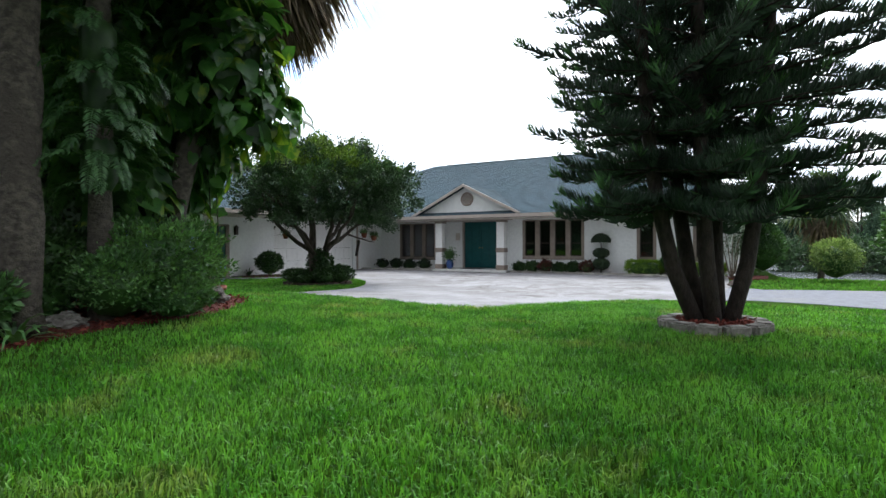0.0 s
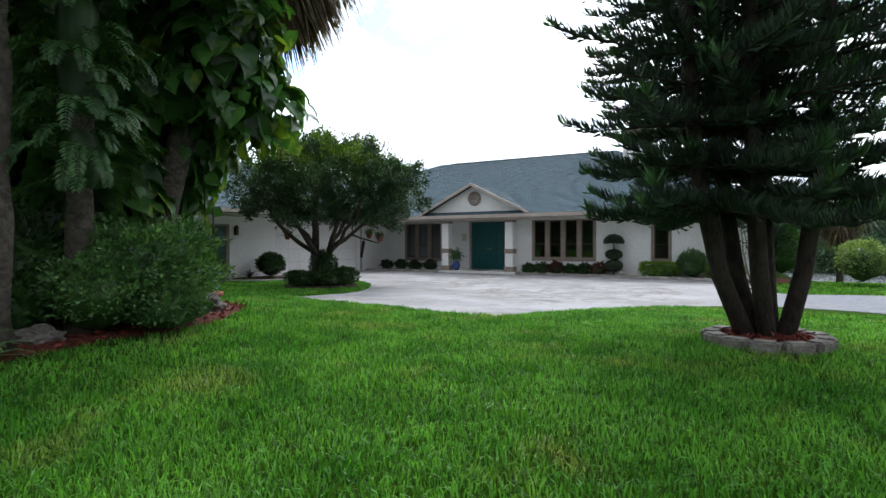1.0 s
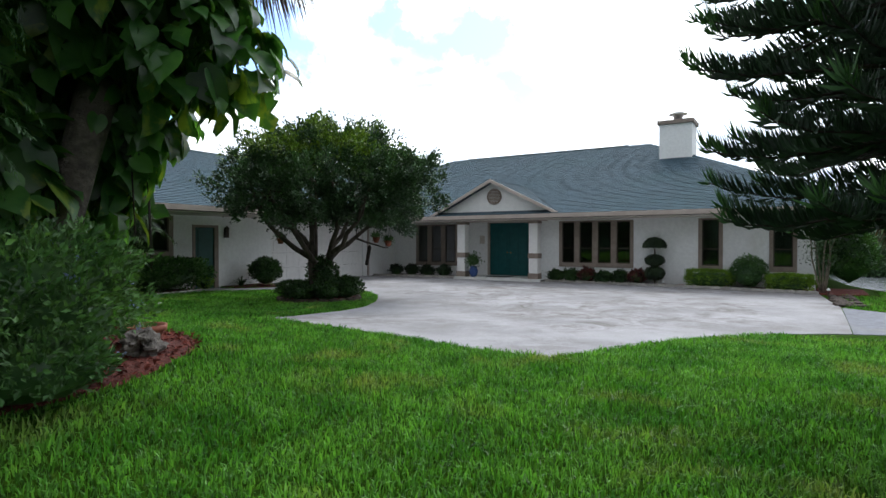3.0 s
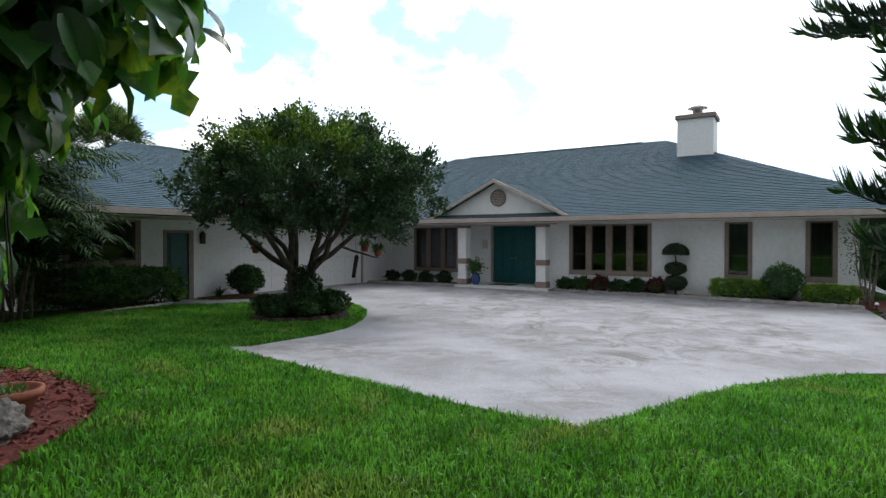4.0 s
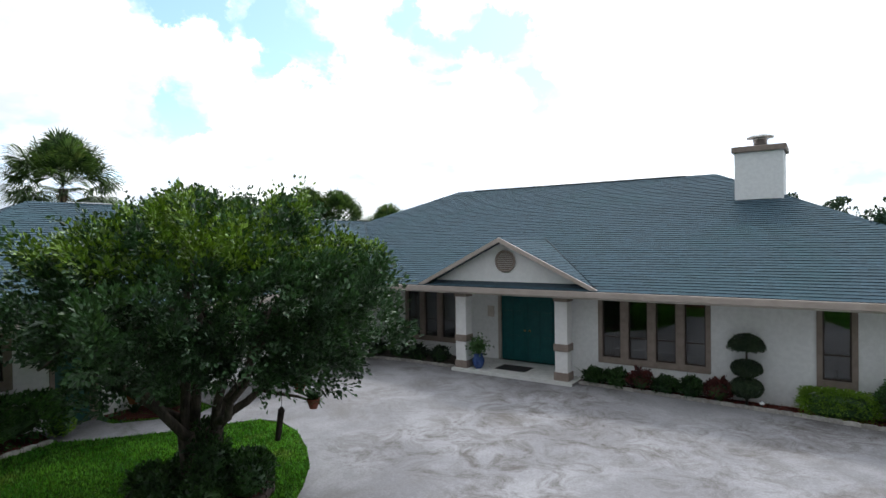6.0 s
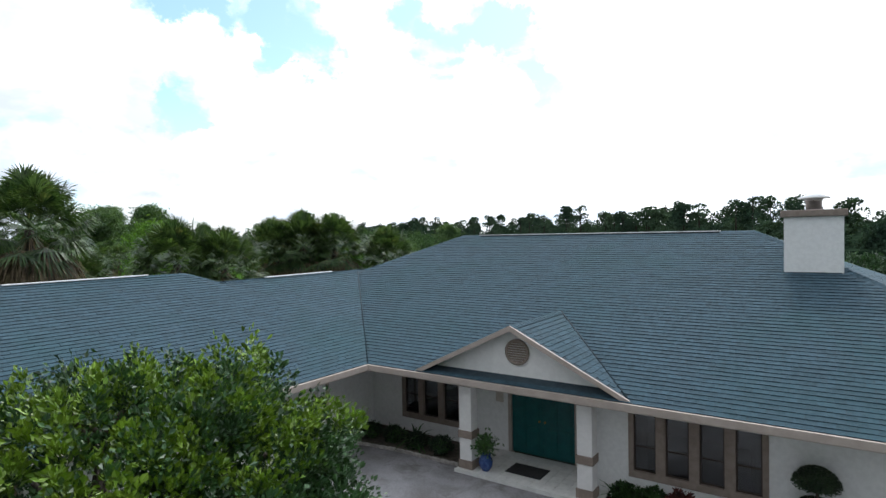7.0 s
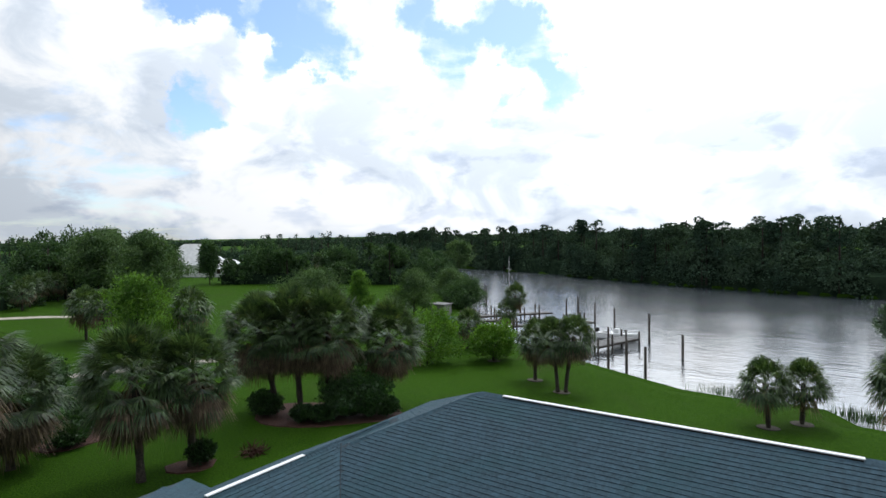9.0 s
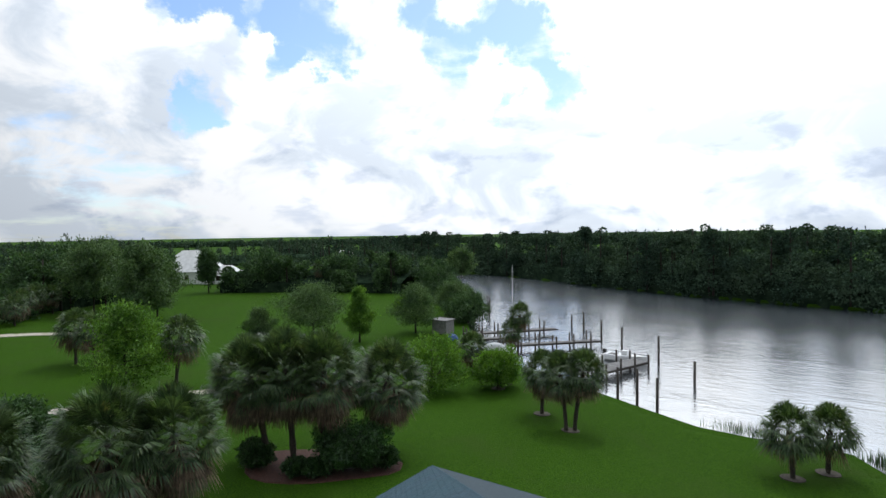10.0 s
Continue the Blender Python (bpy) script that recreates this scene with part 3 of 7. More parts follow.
def build_ground():
    def steps(low, high):
        near = np.concatenate([np.arange(low, high, 1.0)])
        out, step, edge = [], 1.6, high
        while edge < 4000:
            edge += step
            step *= 1.22
            out.append(edge)
        back, step, edge = [], 1.6, low
        while edge > -4000:
            edge -= step
            step *= 1.22
            back.append(edge)
        return np.array(back[::-1] + list(near) + out)
    xs, ys = steps(-130, 20), steps(-4, 166)
    gx, gy = np.meshgrid(xs, ys)
    z = ground_z(gx, gy)
    wet = inside(gx.ravel(), gy.ravel(), RIVER).reshape(gx.shape)
    z = np.where(wet, -5.0, z)
    rough = np.array([noise.noise((x * 0.35, y * 0.35, 0)) for x, y in zip(gx.ravel(), gy.ravel())]).reshape(gx.shape)
    z = z + rough * 0.03 * (gy > 27)
    verts = np.stack([gx.ravel(), gy.ravel(), z.ravel()], 1)
    rows, cols = gx.shape
    a = (np.arange(rows - 1)[:, None] * cols + np.arange(cols - 1)[None]).ravel()
    ob = part("ground", mesh_of("ground", verts, np.stack([a, a + 1, a + cols + 1, a + cols], 1), True), "lawn")
    tagged(ob, "wide mown green lawn sloping down to the river", "lawn", kind="structure")
    banks = [(x, y - 2.0) for x, y in SHORE] + [(x, y + 2.5) for x, y in FAR_SHORE]
    water = part("water", slab(banks, -3.4, -2.9), "water")
    tagged(water, "broad calm river with ripples and sky reflections", "river", kind="structure")
    # bulkhead along the near bank
    wall = bmesh.new()
    line = [Vector(a).lerp(Vector(b), k / 4) for a, b in zip(SHORE[3:19], SHORE[4:20]) for k in range(4)]
    pairs = []
    for p, q in zip(line, line[1:]):
        out = Vector((q.y - p.y, p.x - q.x)).normalized()
        row = []
        for off, z in ((0.1, None), (0.1, 0.04), (-0.6, 0.02), (-2.2, -0.14)):
            spot = p + out * off
            row.append(wall.verts.new((spot.x, spot.y, -5 if z is None else gz(spot.x, spot.y) + z)))
        pairs.append(row)
    for a, b in zip(pairs, pairs[1:]):
        for k in range(3):
            wall.faces.new((a[k], a[k + 1], b[k + 1], b[k]))
    bmesh.ops.recalc_face_normals(wall, faces=wall.faces)
    tagged(part("seawall", wall, "lawn"), "low weathered bulkhead along the grassy river bank", "seawall", kind="structure")
    return ob


build_ground()
drive_mesh = slab(DRIVE, -0.10, 0.015)
for axis, cuts in ((0, range(-18, -1)), (1, [9.75 + 0.5 * k for k in range(12)])):
    for cut in cuts:
        at_cut = (cut, 0, 0) if axis == 0 else (0, cut, 0)
        bmesh.ops.bisect_plane(drive_mesh, geom=drive_mesh.verts[:] + drive_mesh.edges[:] + drive_mesh.faces[:], plane_co=at_cut, plane_no=(1 - axis, axis, 0))
for v in drive_mesh.verts:
    v.co.z += gz(v.co.x, v.co.y)
drive = tagged(part("driveway", drive_mesh, "concrete"), "pale stained concrete driveway in front of the house", "driveway", kind="structure")
tagged(part("path", slab(SIDE, -0.1, 0.011),
            "asphalt"), "grey side drive joining the concrete forecourt", "path", kind="structure")


def ribbon(points, width, lift, steps=8):
    """A strip that lies on the ground along a line."""
    line = [Vector(a).lerp(Vector(b), k / steps) for a, b in zip(points, points[1:]) for k in range(steps)] + [Vector(points[-1])]
    bm, rows = bmesh.new(), []
    for k, p in enumerate(line):
        ahead = (line[min(k + 1, len(line) - 1)] - line[max(k - 1, 0)]).normalized()
        across = Vector((-ahead.y, ahead.x)) * width / 2
        rows.append([bm.verts.new((q.x, q.y, gz(q.x, q.y) + h)) for q, h in ((p - across, -0.1), (p - across * 0.9, lift), (p + across * 0.9, lift), (p + across, -0.1))])
    for a, b in zip(rows, rows[1:]):
        for k in range(3):
            bm.faces.new((a[k], b[k], b[k + 1], a[k + 1]))
    bmesh.ops.recalc_face_normals(bm, faces=bm.faces)
    return bm


tagged(part("road", ribbon([(-52.5, 62), (-55.5, 54), (-57.6, 47.5), (-59, 43.5), (-60.6, 39.4), (-62.4, 36.0), (-64.5, 31.5), (-72, 20)], 1.7, 0.05), "sand"), "pale sandy track across the neighbouring field", "track", kind="structure")
tagged(part("road", ribbon([(-102, 56), (-106.4, 50.6), (-111, 45), (-122, 36)], 2.6, 0.06), "sand"), "bare sandy patch in the far field", "track", kind="structure")



# ---- the house ----
SLOPE, EAVE = 0.45, 2.67


def roof_main(x, y):
    return EAVE + SLOPE * np.minimum(np.minimum(y - 23.24, 39.24 - y), np.minimum(x + 27.2, -0.27 - x))


def roof_garage(x, y):
    return EAVE + SLOPE * np.minimum(np.minimum(y - 9.6, 27.0 - y), np.minimum(x + 29.0, -17.4 - x))


def roof_wing(x, y):
    z = EAVE + SLOPE * np.minimum(x + 27.6, -17.4 - x) - 0.006
    return np.where((y > 14) & (y < 31), z, -9)


def roof_gable(x, y):
    z = 4.09 - 0.49 * np.abs(x + 12.78)
    return np.where((y > 23.3) & (y < 28) & (z > 2.70), z, -9)


ROOFS = {"main": roof_main, "garage": roof_garage, "wing": roof_wing, "gable": roof_gable}


def hip_deck(x0, x1, y0, y1, z0, along_x):
    """A closed hip roof over a rectangle, with its soffit below."""
    bm = bmesh.new()
    half = (y1 - y0 if along_x else x1 - x0) / 2
    top = z0 + half * SLOPE
    low = [bm.verts.new((x, y, z0)) for x, y in ((x0, y0), (x1, y0), (x1, y1), (x0, y1))]
    under = [bm.verts.new((x, y, z0 - 0.17)) for x, y in ((x0, y0), (x1, y0), (x1, y1), (x0, y1))]
    if along_x:
        a, b = bm.verts.new((x0 + half, (y0 + y1) / 2, top)), bm.verts.new((x1 - half, (y0 + y1) / 2, top))
        quads = ((low[0], low[1], b, a), (low[2], low[3], a, b), (low[1], low[2], b), (low[3], low[0], a))
    else:
        a, b = bm.verts.new(((x0 + x1) / 2, y0 + half, top)), bm.verts.new(((x0 + x1) / 2, y1 - half, top))
        quads = ((low[1], low[2], b, a), (low[3], low[0], a, b), (low[0], low[1], a), (low[2], low[3], b))
    for q in quads:
        bm.faces.new(q)
    for k in range(4):
        bm.faces.new((under[k], under[(k + 1) % 4], low[(k + 1) % 4], low[k]))
    bm.faces.new(under[::-1])
    bmesh.ops.recalc_face_normals(bm, faces=bm.faces)
    return bm


def pierced(u0, u1, z0, z1, holes):
    """The rectangles that are left of a wall when its openings are cut out."""
    us = sorted({u0, u1, *(h[k] for h in holes for k in (0, 1))})
    zs = sorted({z0, z1, *(h[k] for h in holes for k in (2, 3))})
    for a, b in zip(us, us[1:]):
        for c, d in zip(zs, zs[1:]):
            if not any(h[0] <= (a + b) / 2 <= h[1] and h[2] <= (c + d) / 2 <= h[3] for h in holes):
                yield a, b, c, d


def wall_y(y0, y1, x0, x1, z0, z1, holes=()):
    bm = bmesh.new()
    for a, b, c, d in pierced(x0, x1, z0, z1, holes):
        box(bm, a, b, y0, y1, c, d)
    bmesh.ops.remove_doubles(bm, verts=bm.verts, dist=0.0005)
    return bm


def wall_x(x0, x1, y0, y1, z0, z1, holes=()):
    bm = bmesh.new()
    for a, b, c, d in pierced(y0, y1, z0, z1, holes):
        box(bm, x0, x1, a, b, c, d)
    bmesh.ops.remove_doubles(bm, verts=bm.verts, dist=0.0005)
    return bm


house = thing("house", "single-storey white stucco house with a grey-green shingle roof", "house", (-14, 28, 0))


def under_house(name, shape, material, label="", parent=None):
    """A part built in the world's metres, put under the house."""
    ob = part(name, shape, material, None, label)
    ob.parent = parent or house
    if not parent:
        ob.matrix_parent_inverse = house.matrix_basis.inverted()
    return ob


WALL_Y, DOOR_Y, GARAGE_X = 24.36, 25.37, -19.1
FOUR = (-10.26, -7.40, 0.61, 2.40)
ONES = [(-5.20, -4.43, 0.60, 2.40), (-3.06, -2.28, 0.60, 2.40)]
THREE = (-17.84, -15.54, 0.48, 2.40)
RECESS = (GARAGE_X, -11.05)

SIDE_DOOR, SIDE_WINDOW = (14.36, 15.16, 0, 2.08), (11.6, 13.62, 1.06, 2.40)
under_house("wall", wall_y(WALL_Y, WALL_Y + 0.2, RECESS[1], -1.78, 0, 2.6, [FOUR, *ONES]), "stucco", "white stucco wall")
under_house("wall", wall_y(DOOR_Y, DOOR_Y + 0.2, RECESS[0], RECESS[1], 0, 2.6, [(-13.93, -11.94, 0.0, 2.47), THREE]), "stucco", "white stucco wall of the porch recess")
under_house("wall", wall_x(RECESS[1], RECESS[1] + 0.2, WALL_Y + 0.2, DOOR_Y + 0.2, 0, 2.6), "stucco")
under_house("wall", wall_x(GARAGE_X - 0.2, GARAGE_X, 10.8, DOOR_Y + 0.2, 0, 2.6, [(17.6, 22.9, 0, 2.3), SIDE_DOOR, SIDE_WINDOW]), "stucco", "white stucco garage wall")
under_house("wall", wall_y(10.6, 10.8, -27.6, GARAGE_X, 0, 2.6), "stucco")
under_house("wall", wall_x(-27.6, -27.4, 10.8, 26.6, 0, 2.6), "stucco")
under_house("wall", wall_x(-26.4, -26.2, 26.6, 38.2, 0, 2.6), "stucco")
under_house("wall", wall_y(26.4, 26.6, -27.4, -26.2, 0, 2.6), "stucco")
under_house("wall", wall_y(38.0, 38.2, -26.2, -1.78, 0, 2.6), "stucco")
under_house("wall", wall_x(-1.98, -1.78, WALL_Y + 0.2, 38.0, 0, 2.6), "stucco")
# made-up room shell, coloured dark so that the windows look dim
under_house("floor", boxed(-26.1, -2.0, DOOR_Y + 0.25, 37.9, -0.05, 0.11), "interior", "made-up dark floor behind the windows")
under_house("partition", boxed(-26.1, -2.0, 29.0, 29.1, 0.11, 2.5), "interior", "made-up dark wall behind the windows")
under_house("partition", boxed(-24.0, -23.9, 10.9, 24.0, 0.0, 2.5), "interior", "made-up dark wall behind the windows")

# roof decks and trim
roof = under_house("roof", hip_deck(-27.2, -0.27, 23.24, 39.24, EAVE, True), "deck", "hipped grey-green shingle roof")
roof_b = under_house("roof", hip_deck(-29.0, -17.4, 9.6, 27.0, EAVE + 0.004, False), "deck", "hipped shingle roof of the garage wing")
ridge = bmesh.new()
ends = [(-27.6, EAVE - 0.012), (-22.5, EAVE - 0.012 + 5.1 * SLOPE), (-17.4, EAVE - 0.012), (-17.4, EAVE - 0.15), (-27.6, EAVE - 0.15)]
rows = [[ridge.verts.new((x, y, z)) for x, z in ends] for y in (15.0, 31.0)]
for k in range(5):
    ridge.faces.new((rows[0][k], rows[0][(k + 1) % 5], rows[1][(k + 1) % 5], rows[1][k]))
ridge.faces.new(rows[0][::-1])
ridge.faces.new(rows[1])
bmesh.ops.recalc_face_normals(ridge, faces=ridge.faces)
roof_c = under_house("roof", ridge, "deck", "shingle roof joining the garage wing")


def fascia_run(x0, x1, y0, y1):
    bm = box(bmesh.new(), x0, x1, y0, y1, EAVE - 0.17, EAVE - 0.012, 0.008)
    return under_house("fascia", bm, "fascia", "beige painted fascia board")


fascia_run(-17.36, -0.21, 23.15, 23.237)
fascia_run(-17.397, -17.31, 9.55, 23.15)
fascia_run(-0.267, -0.18, 23.24, 39.28)
fascia_run(-27.1, -0.3, 39.14, 39.225)
fascia_run(-29.1, -17.32, 9.50, 9.597)
fascia_run(-27.185, -27.10, 27.2, 39.14)
under_house("soffit", boxed(-10.8, -0.29, 23.26, 24.35, EAVE - 0.22, EAVE - 0.185), "soffit", "painted soffit")
under_house("soffit", boxed(-17.35, -10.8, 23.26, 25.36, EAVE - 0.22, EAVE - 0.185), "soffit", "painted porch ceiling")
under_house("soffit", boxed(-19.09, -17.42, 9.7, 25.36, EAVE - 0.225, EAVE - 0.19), "soffit", "painted soffit")
under_house("porch_beam", boxed(-14.9, -10.6, 23.66, 24.0, 2.41, 2.45, bevel=0.01), "fascia", "beige beam over the porch columns")

# gable over the porch
PEAK_X, PEAK_Z, REACH, PITCH = -12.78, 4.09, 2.85, 0.49
gable = bmesh.new()
for sign in (-1, 1):
    edge_x, edge_z = PEAK_X + sign * REACH, PEAK_Z - PITCH * REACH
    back_y = 23.24 + (PEAK_Z - EAVE) / SLOPE
    top = [gable.verts.new(p) for p in ((PEAK_X, 23.3, PEAK_Z), (edge_x, 23.3, edge_z), (edge_x, 23.45, edge_z), (PEAK_X, back_y + 0.12, PEAK_Z))]
    low = [gable.verts.new(v.co - Vector((0, 0, 0.09))) for v in top]
    gable.faces.new(top)
    gable.faces.new(low[::-1])
    for k in range(4):
        gable.faces.new((low[k], low[(k + 1) % 4], top[(k + 1) % 4], top[k]))
bmesh.ops.recalc_face_normals(gable, faces=gable.faces)
roof_d = under_house("roof", gable, "deck", "small shingled gable roof over the porch")
for sign in (-1, 1):
    rake = bmesh.new()
    a, b = Vector((PEAK_X, 23.24, PEAK_Z + 0.02)), Vector((PEAK_X + sign * (REACH + 0.06), 23.24, PEAK_Z + 0.02 - PITCH * (REACH + 0.06)))
    down = Vector((0, 0, -0.125))
    verts = [rake.verts.new(p) for p in (a, b, b + down * 0.9, a + down * 1.05)]
    back = [rake.verts.new(v.co + Vector((0, 0.06, 0))) for v in verts]
    rake.faces.new(verts)
    rake.faces.new(back[::-1])
    for k in range(4):
        rake.faces.new((verts[k], verts[(k + 1) % 4], back[(k + 1) % 4], back[k]))
    bmesh.ops.recalc_face_normals(rake, faces=rake.faces)
    under_house("rake_board", rake, "fascia", "beige rake board")
tympanum = bmesh.new()
for k in range(7):
    z0 = 2.80 + 0.17 * k
    half0, half1 = max((PEAK_Z - 0.05 - z0) / PITCH, 0.02), max((PEAK_Z - 0.05 - z0 - 0.17) / PITCH, 0.0)
    ring = [(PEAK_X - half0, 23.57, z0), (PEAK_X + half0, 23.57, z0), (PEAK_X + half1, 23.585, z0 + 0.17), (PEAK_X - half1, 23.585, z0 + 0.17)]
    front = [tympanum.verts.new(p) for p in ring]
    rear = [tympanum.verts.new((p[0], 23.67, p[2])) for p in ring]
    tympanum.faces.new(front)
    for j in range(4):
        tympanum.faces.new((rear[j], rear[(j + 1) % 4], front[(j + 1) % 4], front[j]))
under_house("gable_wall", tympanum, "siding", "white lap siding in the gable")
vent = lathe(bmesh.new(), [(0.325, 0), (0.325, 0.05), (0.265, 0.05), (0.265, 0.02)], 28, close=False)
vent.transform(Matrix.Translation((PEAK_X + 0.05, 23.575, 3.42)) @ Matrix.Rotation(radians(90), 4, "X"))
vent_ob = under_house("gable_vent", vent, "taupe", "round louvred gable vent")
louvre = bmesh.new()
for k in range(9):
    z = -0.236 + 0.059 * k
    half = math.sqrt(max(0.265 ** 2 - z * z, 0.002))
    box(louvre, PEAK_X + 0.05 - half, PEAK_X + 0.05 + half, 23.535, 23.568, 3.42 + z - 0.019, 3.42 + z + 0.019)
under_house("louvre", louvre, "taupe", "", vent_ob)

# thin near-black strips along the three roof valleys
for a, b in (((-17.4, 23.25, EAVE + 0.01), (-22.4, 28.25, EAVE + 0.012 + 5.0 * SLOPE)), ((PEAK_X + REACH - 0.05, 23.34, EAVE + 0.05), (PEAK_X + 0.05, 26.36, PEAK_Z)),
             ((PEAK_X - REACH + 0.05, 23.34, EAVE + 0.05), (PEAK_X - 0.05, 26.36, PEAK_Z))):
    under_house("valley_flashing", tube(bmesh.new(), [a, b], [0.024, 0.024], 6), "roof_line", "dark strip along the roof valley")

# chimney
chimney = under_house("chimney", boxed(-7.38, -6.06, 28.77, 30.05, 5.0, 6.64, bevel=0.012), "stucco", "white stucco chimney")
under_house("chimney_cap", boxed(-7.46, -5.98, 28.69, 30.13, 6.643, 6.82, bevel=0.02), "taupe", "taupe band round the top", chimney)
under_house("flue", lathe(bmesh.new(), [(0.19, 0), (0.19, 0.25), (0.21, 0.25), (0.21, 0.30)], 18, (-6.72, 29.4, 6.82)), "grey_metal", "galvanised flue", chimney)
under_house("flue_cap", lathe(bmesh.new(), [(0.02, 0.31), (0.38, 0.315), (0.38, 0.345), (0.03, 0.50), (0.01, 0.505)], 24, (-6.72, 29.4, 6.82)), "white_metal", "white conical flue cap", chimney)

# ridge vents
for x0, x1, y0, y1, z in ((-18.3, -9.28, 31.17, 31.31, 6.275), (-22.57, -22.43, 23.75, 26.85, 4.97), (-23.27, -23.13, 16.4, 20.0, 5.285)):
    cap = under_house("ridge_vent", boxed(x0, x1, y0, y1, z + 0.012, z + 0.042, bevel=0.006), "white_metal", "white metal ridge vent")
    under_house("vent_slot", boxed(x0 + 0.03, x1 - 0.03, y0 - 0.02, y1 + 0.02, z - 0.07, z + 0.010), "black", "dark slot under the vent cap", cap)


def window(x0, x1, z0, z1, panes, wall=WALL_Y, rail=0.36):
    """A window in the front wall: taupe surround, dark frames, sashes with a meeting rail, glass."""
    surround = bmesh.new()
    wide = (x1 - x0 - 0.02) / panes
    edge = 0.105
    openings = [(x0 + 0.01 + wide * k + edge, x0 + 0.01 + wide * (k + 1) - edge, z0 + 0.16, z1 - 0.045) for k in range(panes)]
    for a, b, c, d in pierced(x0, x1, z0, z1, openings):
        box(surround, a, b, wall - 0.035, wall + 0.15, c, d)
    bmesh.ops.remove_doubles(surround, verts=surround.verts, dist=0.0005)
    ob = under_house("window", surround, "taupe", "tall window with a taupe surround and dark panes")
    for a, b, c, d in openings:
        sash = bmesh.new()
        meet = c + (d - c) * rail
        for e, f, g, h in pierced(a, b, c, d, [(a + 0.035, b - 0.035, c + 0.04, meet - 0.018), (a + 0.035, b - 0.035, meet + 0.018, d - 0.035)]):
            box(sash, e, f, wall + 0.035, wall + 0.075, g, h)
        under_house("window_frame", sash, "bronze", "dark bronze sash", ob)
        under_house("pane", boxed(a + 0.02, b - 0.02, wall + 0.052, wall + 0.058, c + 0.02, d - 0.02), "glass", "", ob).visible_shadow = False
    for start in (x0 + 0.06, x1 - 0.36):
        drape = bmesh.new()
        for k in range(5):
            box(drape, start + 0.06 * k, start + 0.06 * k + 0.062, wall + 0.26 + 0.02 * (k % 2), wall + 0.30 + 0.02 * (k % 2), z0 - 0.1, z1)
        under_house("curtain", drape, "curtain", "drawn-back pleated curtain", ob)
    return ob


window(*FOUR, 4)
for spot in ONES:
    window(*spot, 1)
window(*THREE, 3, DOOR_Y)

# wide window in the garage wing
side = bmesh.new()
for a, b, c, d in pierced(*SIDE_WINDOW, [(11.76, 13.46, 1.27, 2.34)]):
    box(side, GARAGE_X - 0.15, GARAGE_X + 0.035, a, b, c, d)
side_window = under_house("window", side, "taupe", "wide window with a taupe surround")
sash = bmesh.new()
for a, b, c, d in pierced(11.76, 13.46, 1.27, 2.34, [(11.81, 12.58, 1.32, 2.29), (12.64, 13.41, 1.32, 2.29)]):
    box(sash, GARAGE_X - 0.08, GARAGE_X - 0.03, a, b, c, d)
under_house("window_frame", sash, "bronze", "", side_window)
under_house("pane", boxed(GARAGE_X - 0.058, GARAGE_X - 0.052, 11.78, 13.44, 1.29, 2.32), "glass", "", side_window).visible_shadow = False


def panelled(u0, u1, z0, z1, panels, put):
    """A door leaf of raised panels; put(u, depth, z) gives the place."""
    bm = bmesh.new()

    def block(a, b, c, d, e, f):
        corners = [put(u, w, z) for z in (e, f) for w in (c, d) for u in (a, b)]
        verts = [bm.verts.new(p) for p in corners]
        for quad in ((0, 2, 3, 1), (4, 5, 7, 6), (0, 1, 5, 4), (2, 6, 7, 3), (0, 4, 6, 2), (1, 3, 7, 5)):
            bm.faces.new([verts[k] for k in quad])
    block(u0, u1, 0.0, 0.045, z0, z1)
    for a, b, c, d in panels:
        block(a, b, -0.014, -0.0005, c, d)
        block(a + 0.04, b - 0.04, -0.024, -0.0145, c + 0.04, d - 0.04)
    bmesh.ops.recalc_face_normals(bm, faces=bm.faces)
    return bm


jamb = bmesh.new()
for a, b, c, d in pierced(-13.97, -11.89, 0.13, 2.52, [(-13.87, -11.98, 0.0, 2.41)]):
    box(jamb, a, b, DOOR_Y - 0.02, DOOR_Y + 0.12, c, d)
front_door = under_house("door", jamb, "fascia", "closed teal double front door in a pale frame")
for a, b, knob in ((-13.865, -12.928, -13.01), (-12.922, -11.985, -12.84)):
    mid = (a + b) / 2
    squares = [(u0, u1, z0, z1) for u0, u1 in ((a + 0.10, mid - 0.04), (mid + 0.04, b - 0.10)) for z0, z1 in ((0.30, 0.95), (1.10, 1.75), (1.88, 2.26))]
    leaf = under_house("door_leaf", panelled(a, b, 0.135, 2.405, squares, lambda u, w, z: (u, DOOR_Y + 0.05 + w, z)), "teal", "teal panelled door leaf", front_door)
    grip = lathe(bmesh.new(), [(0.012, 0), (0.012, 0.035), (0.032, 0.045), (0.032, 0.065), (0.01, 0.08)], 12)
    grip.transform(Matrix.Translation((knob, DOOR_Y + 0.05, 1.12)) @ Matrix.Rotation(radians(90), 4, "X"))
    under_house("door_handle", grip, "brass", "brass knob", front_door)
wing_jamb = bmesh.new()
for a, b, c, e in pierced(14.30, 15.28, 0.0, 2.14, [(14.40, 15.12, 0.0, 2.06)]):
    box(wing_jamb, GARAGE_X - 0.12, GARAGE_X + 0.02, a, b, c, e)
side_door = under_house("door", wing_jamb, "taupe", "closed dark green side door")
under_house("door_leaf", panelled(14.405, 15.115, 0.02, 2.055, [(14.50, 15.02, 0.2, 0.95), (14.50, 15.02, 1.1, 1.95)], lambda u, w, z: (GARAGE_X - 0.03 - w, u, z)),
            "green_door", "", side_door)
rolling = bmesh.new()
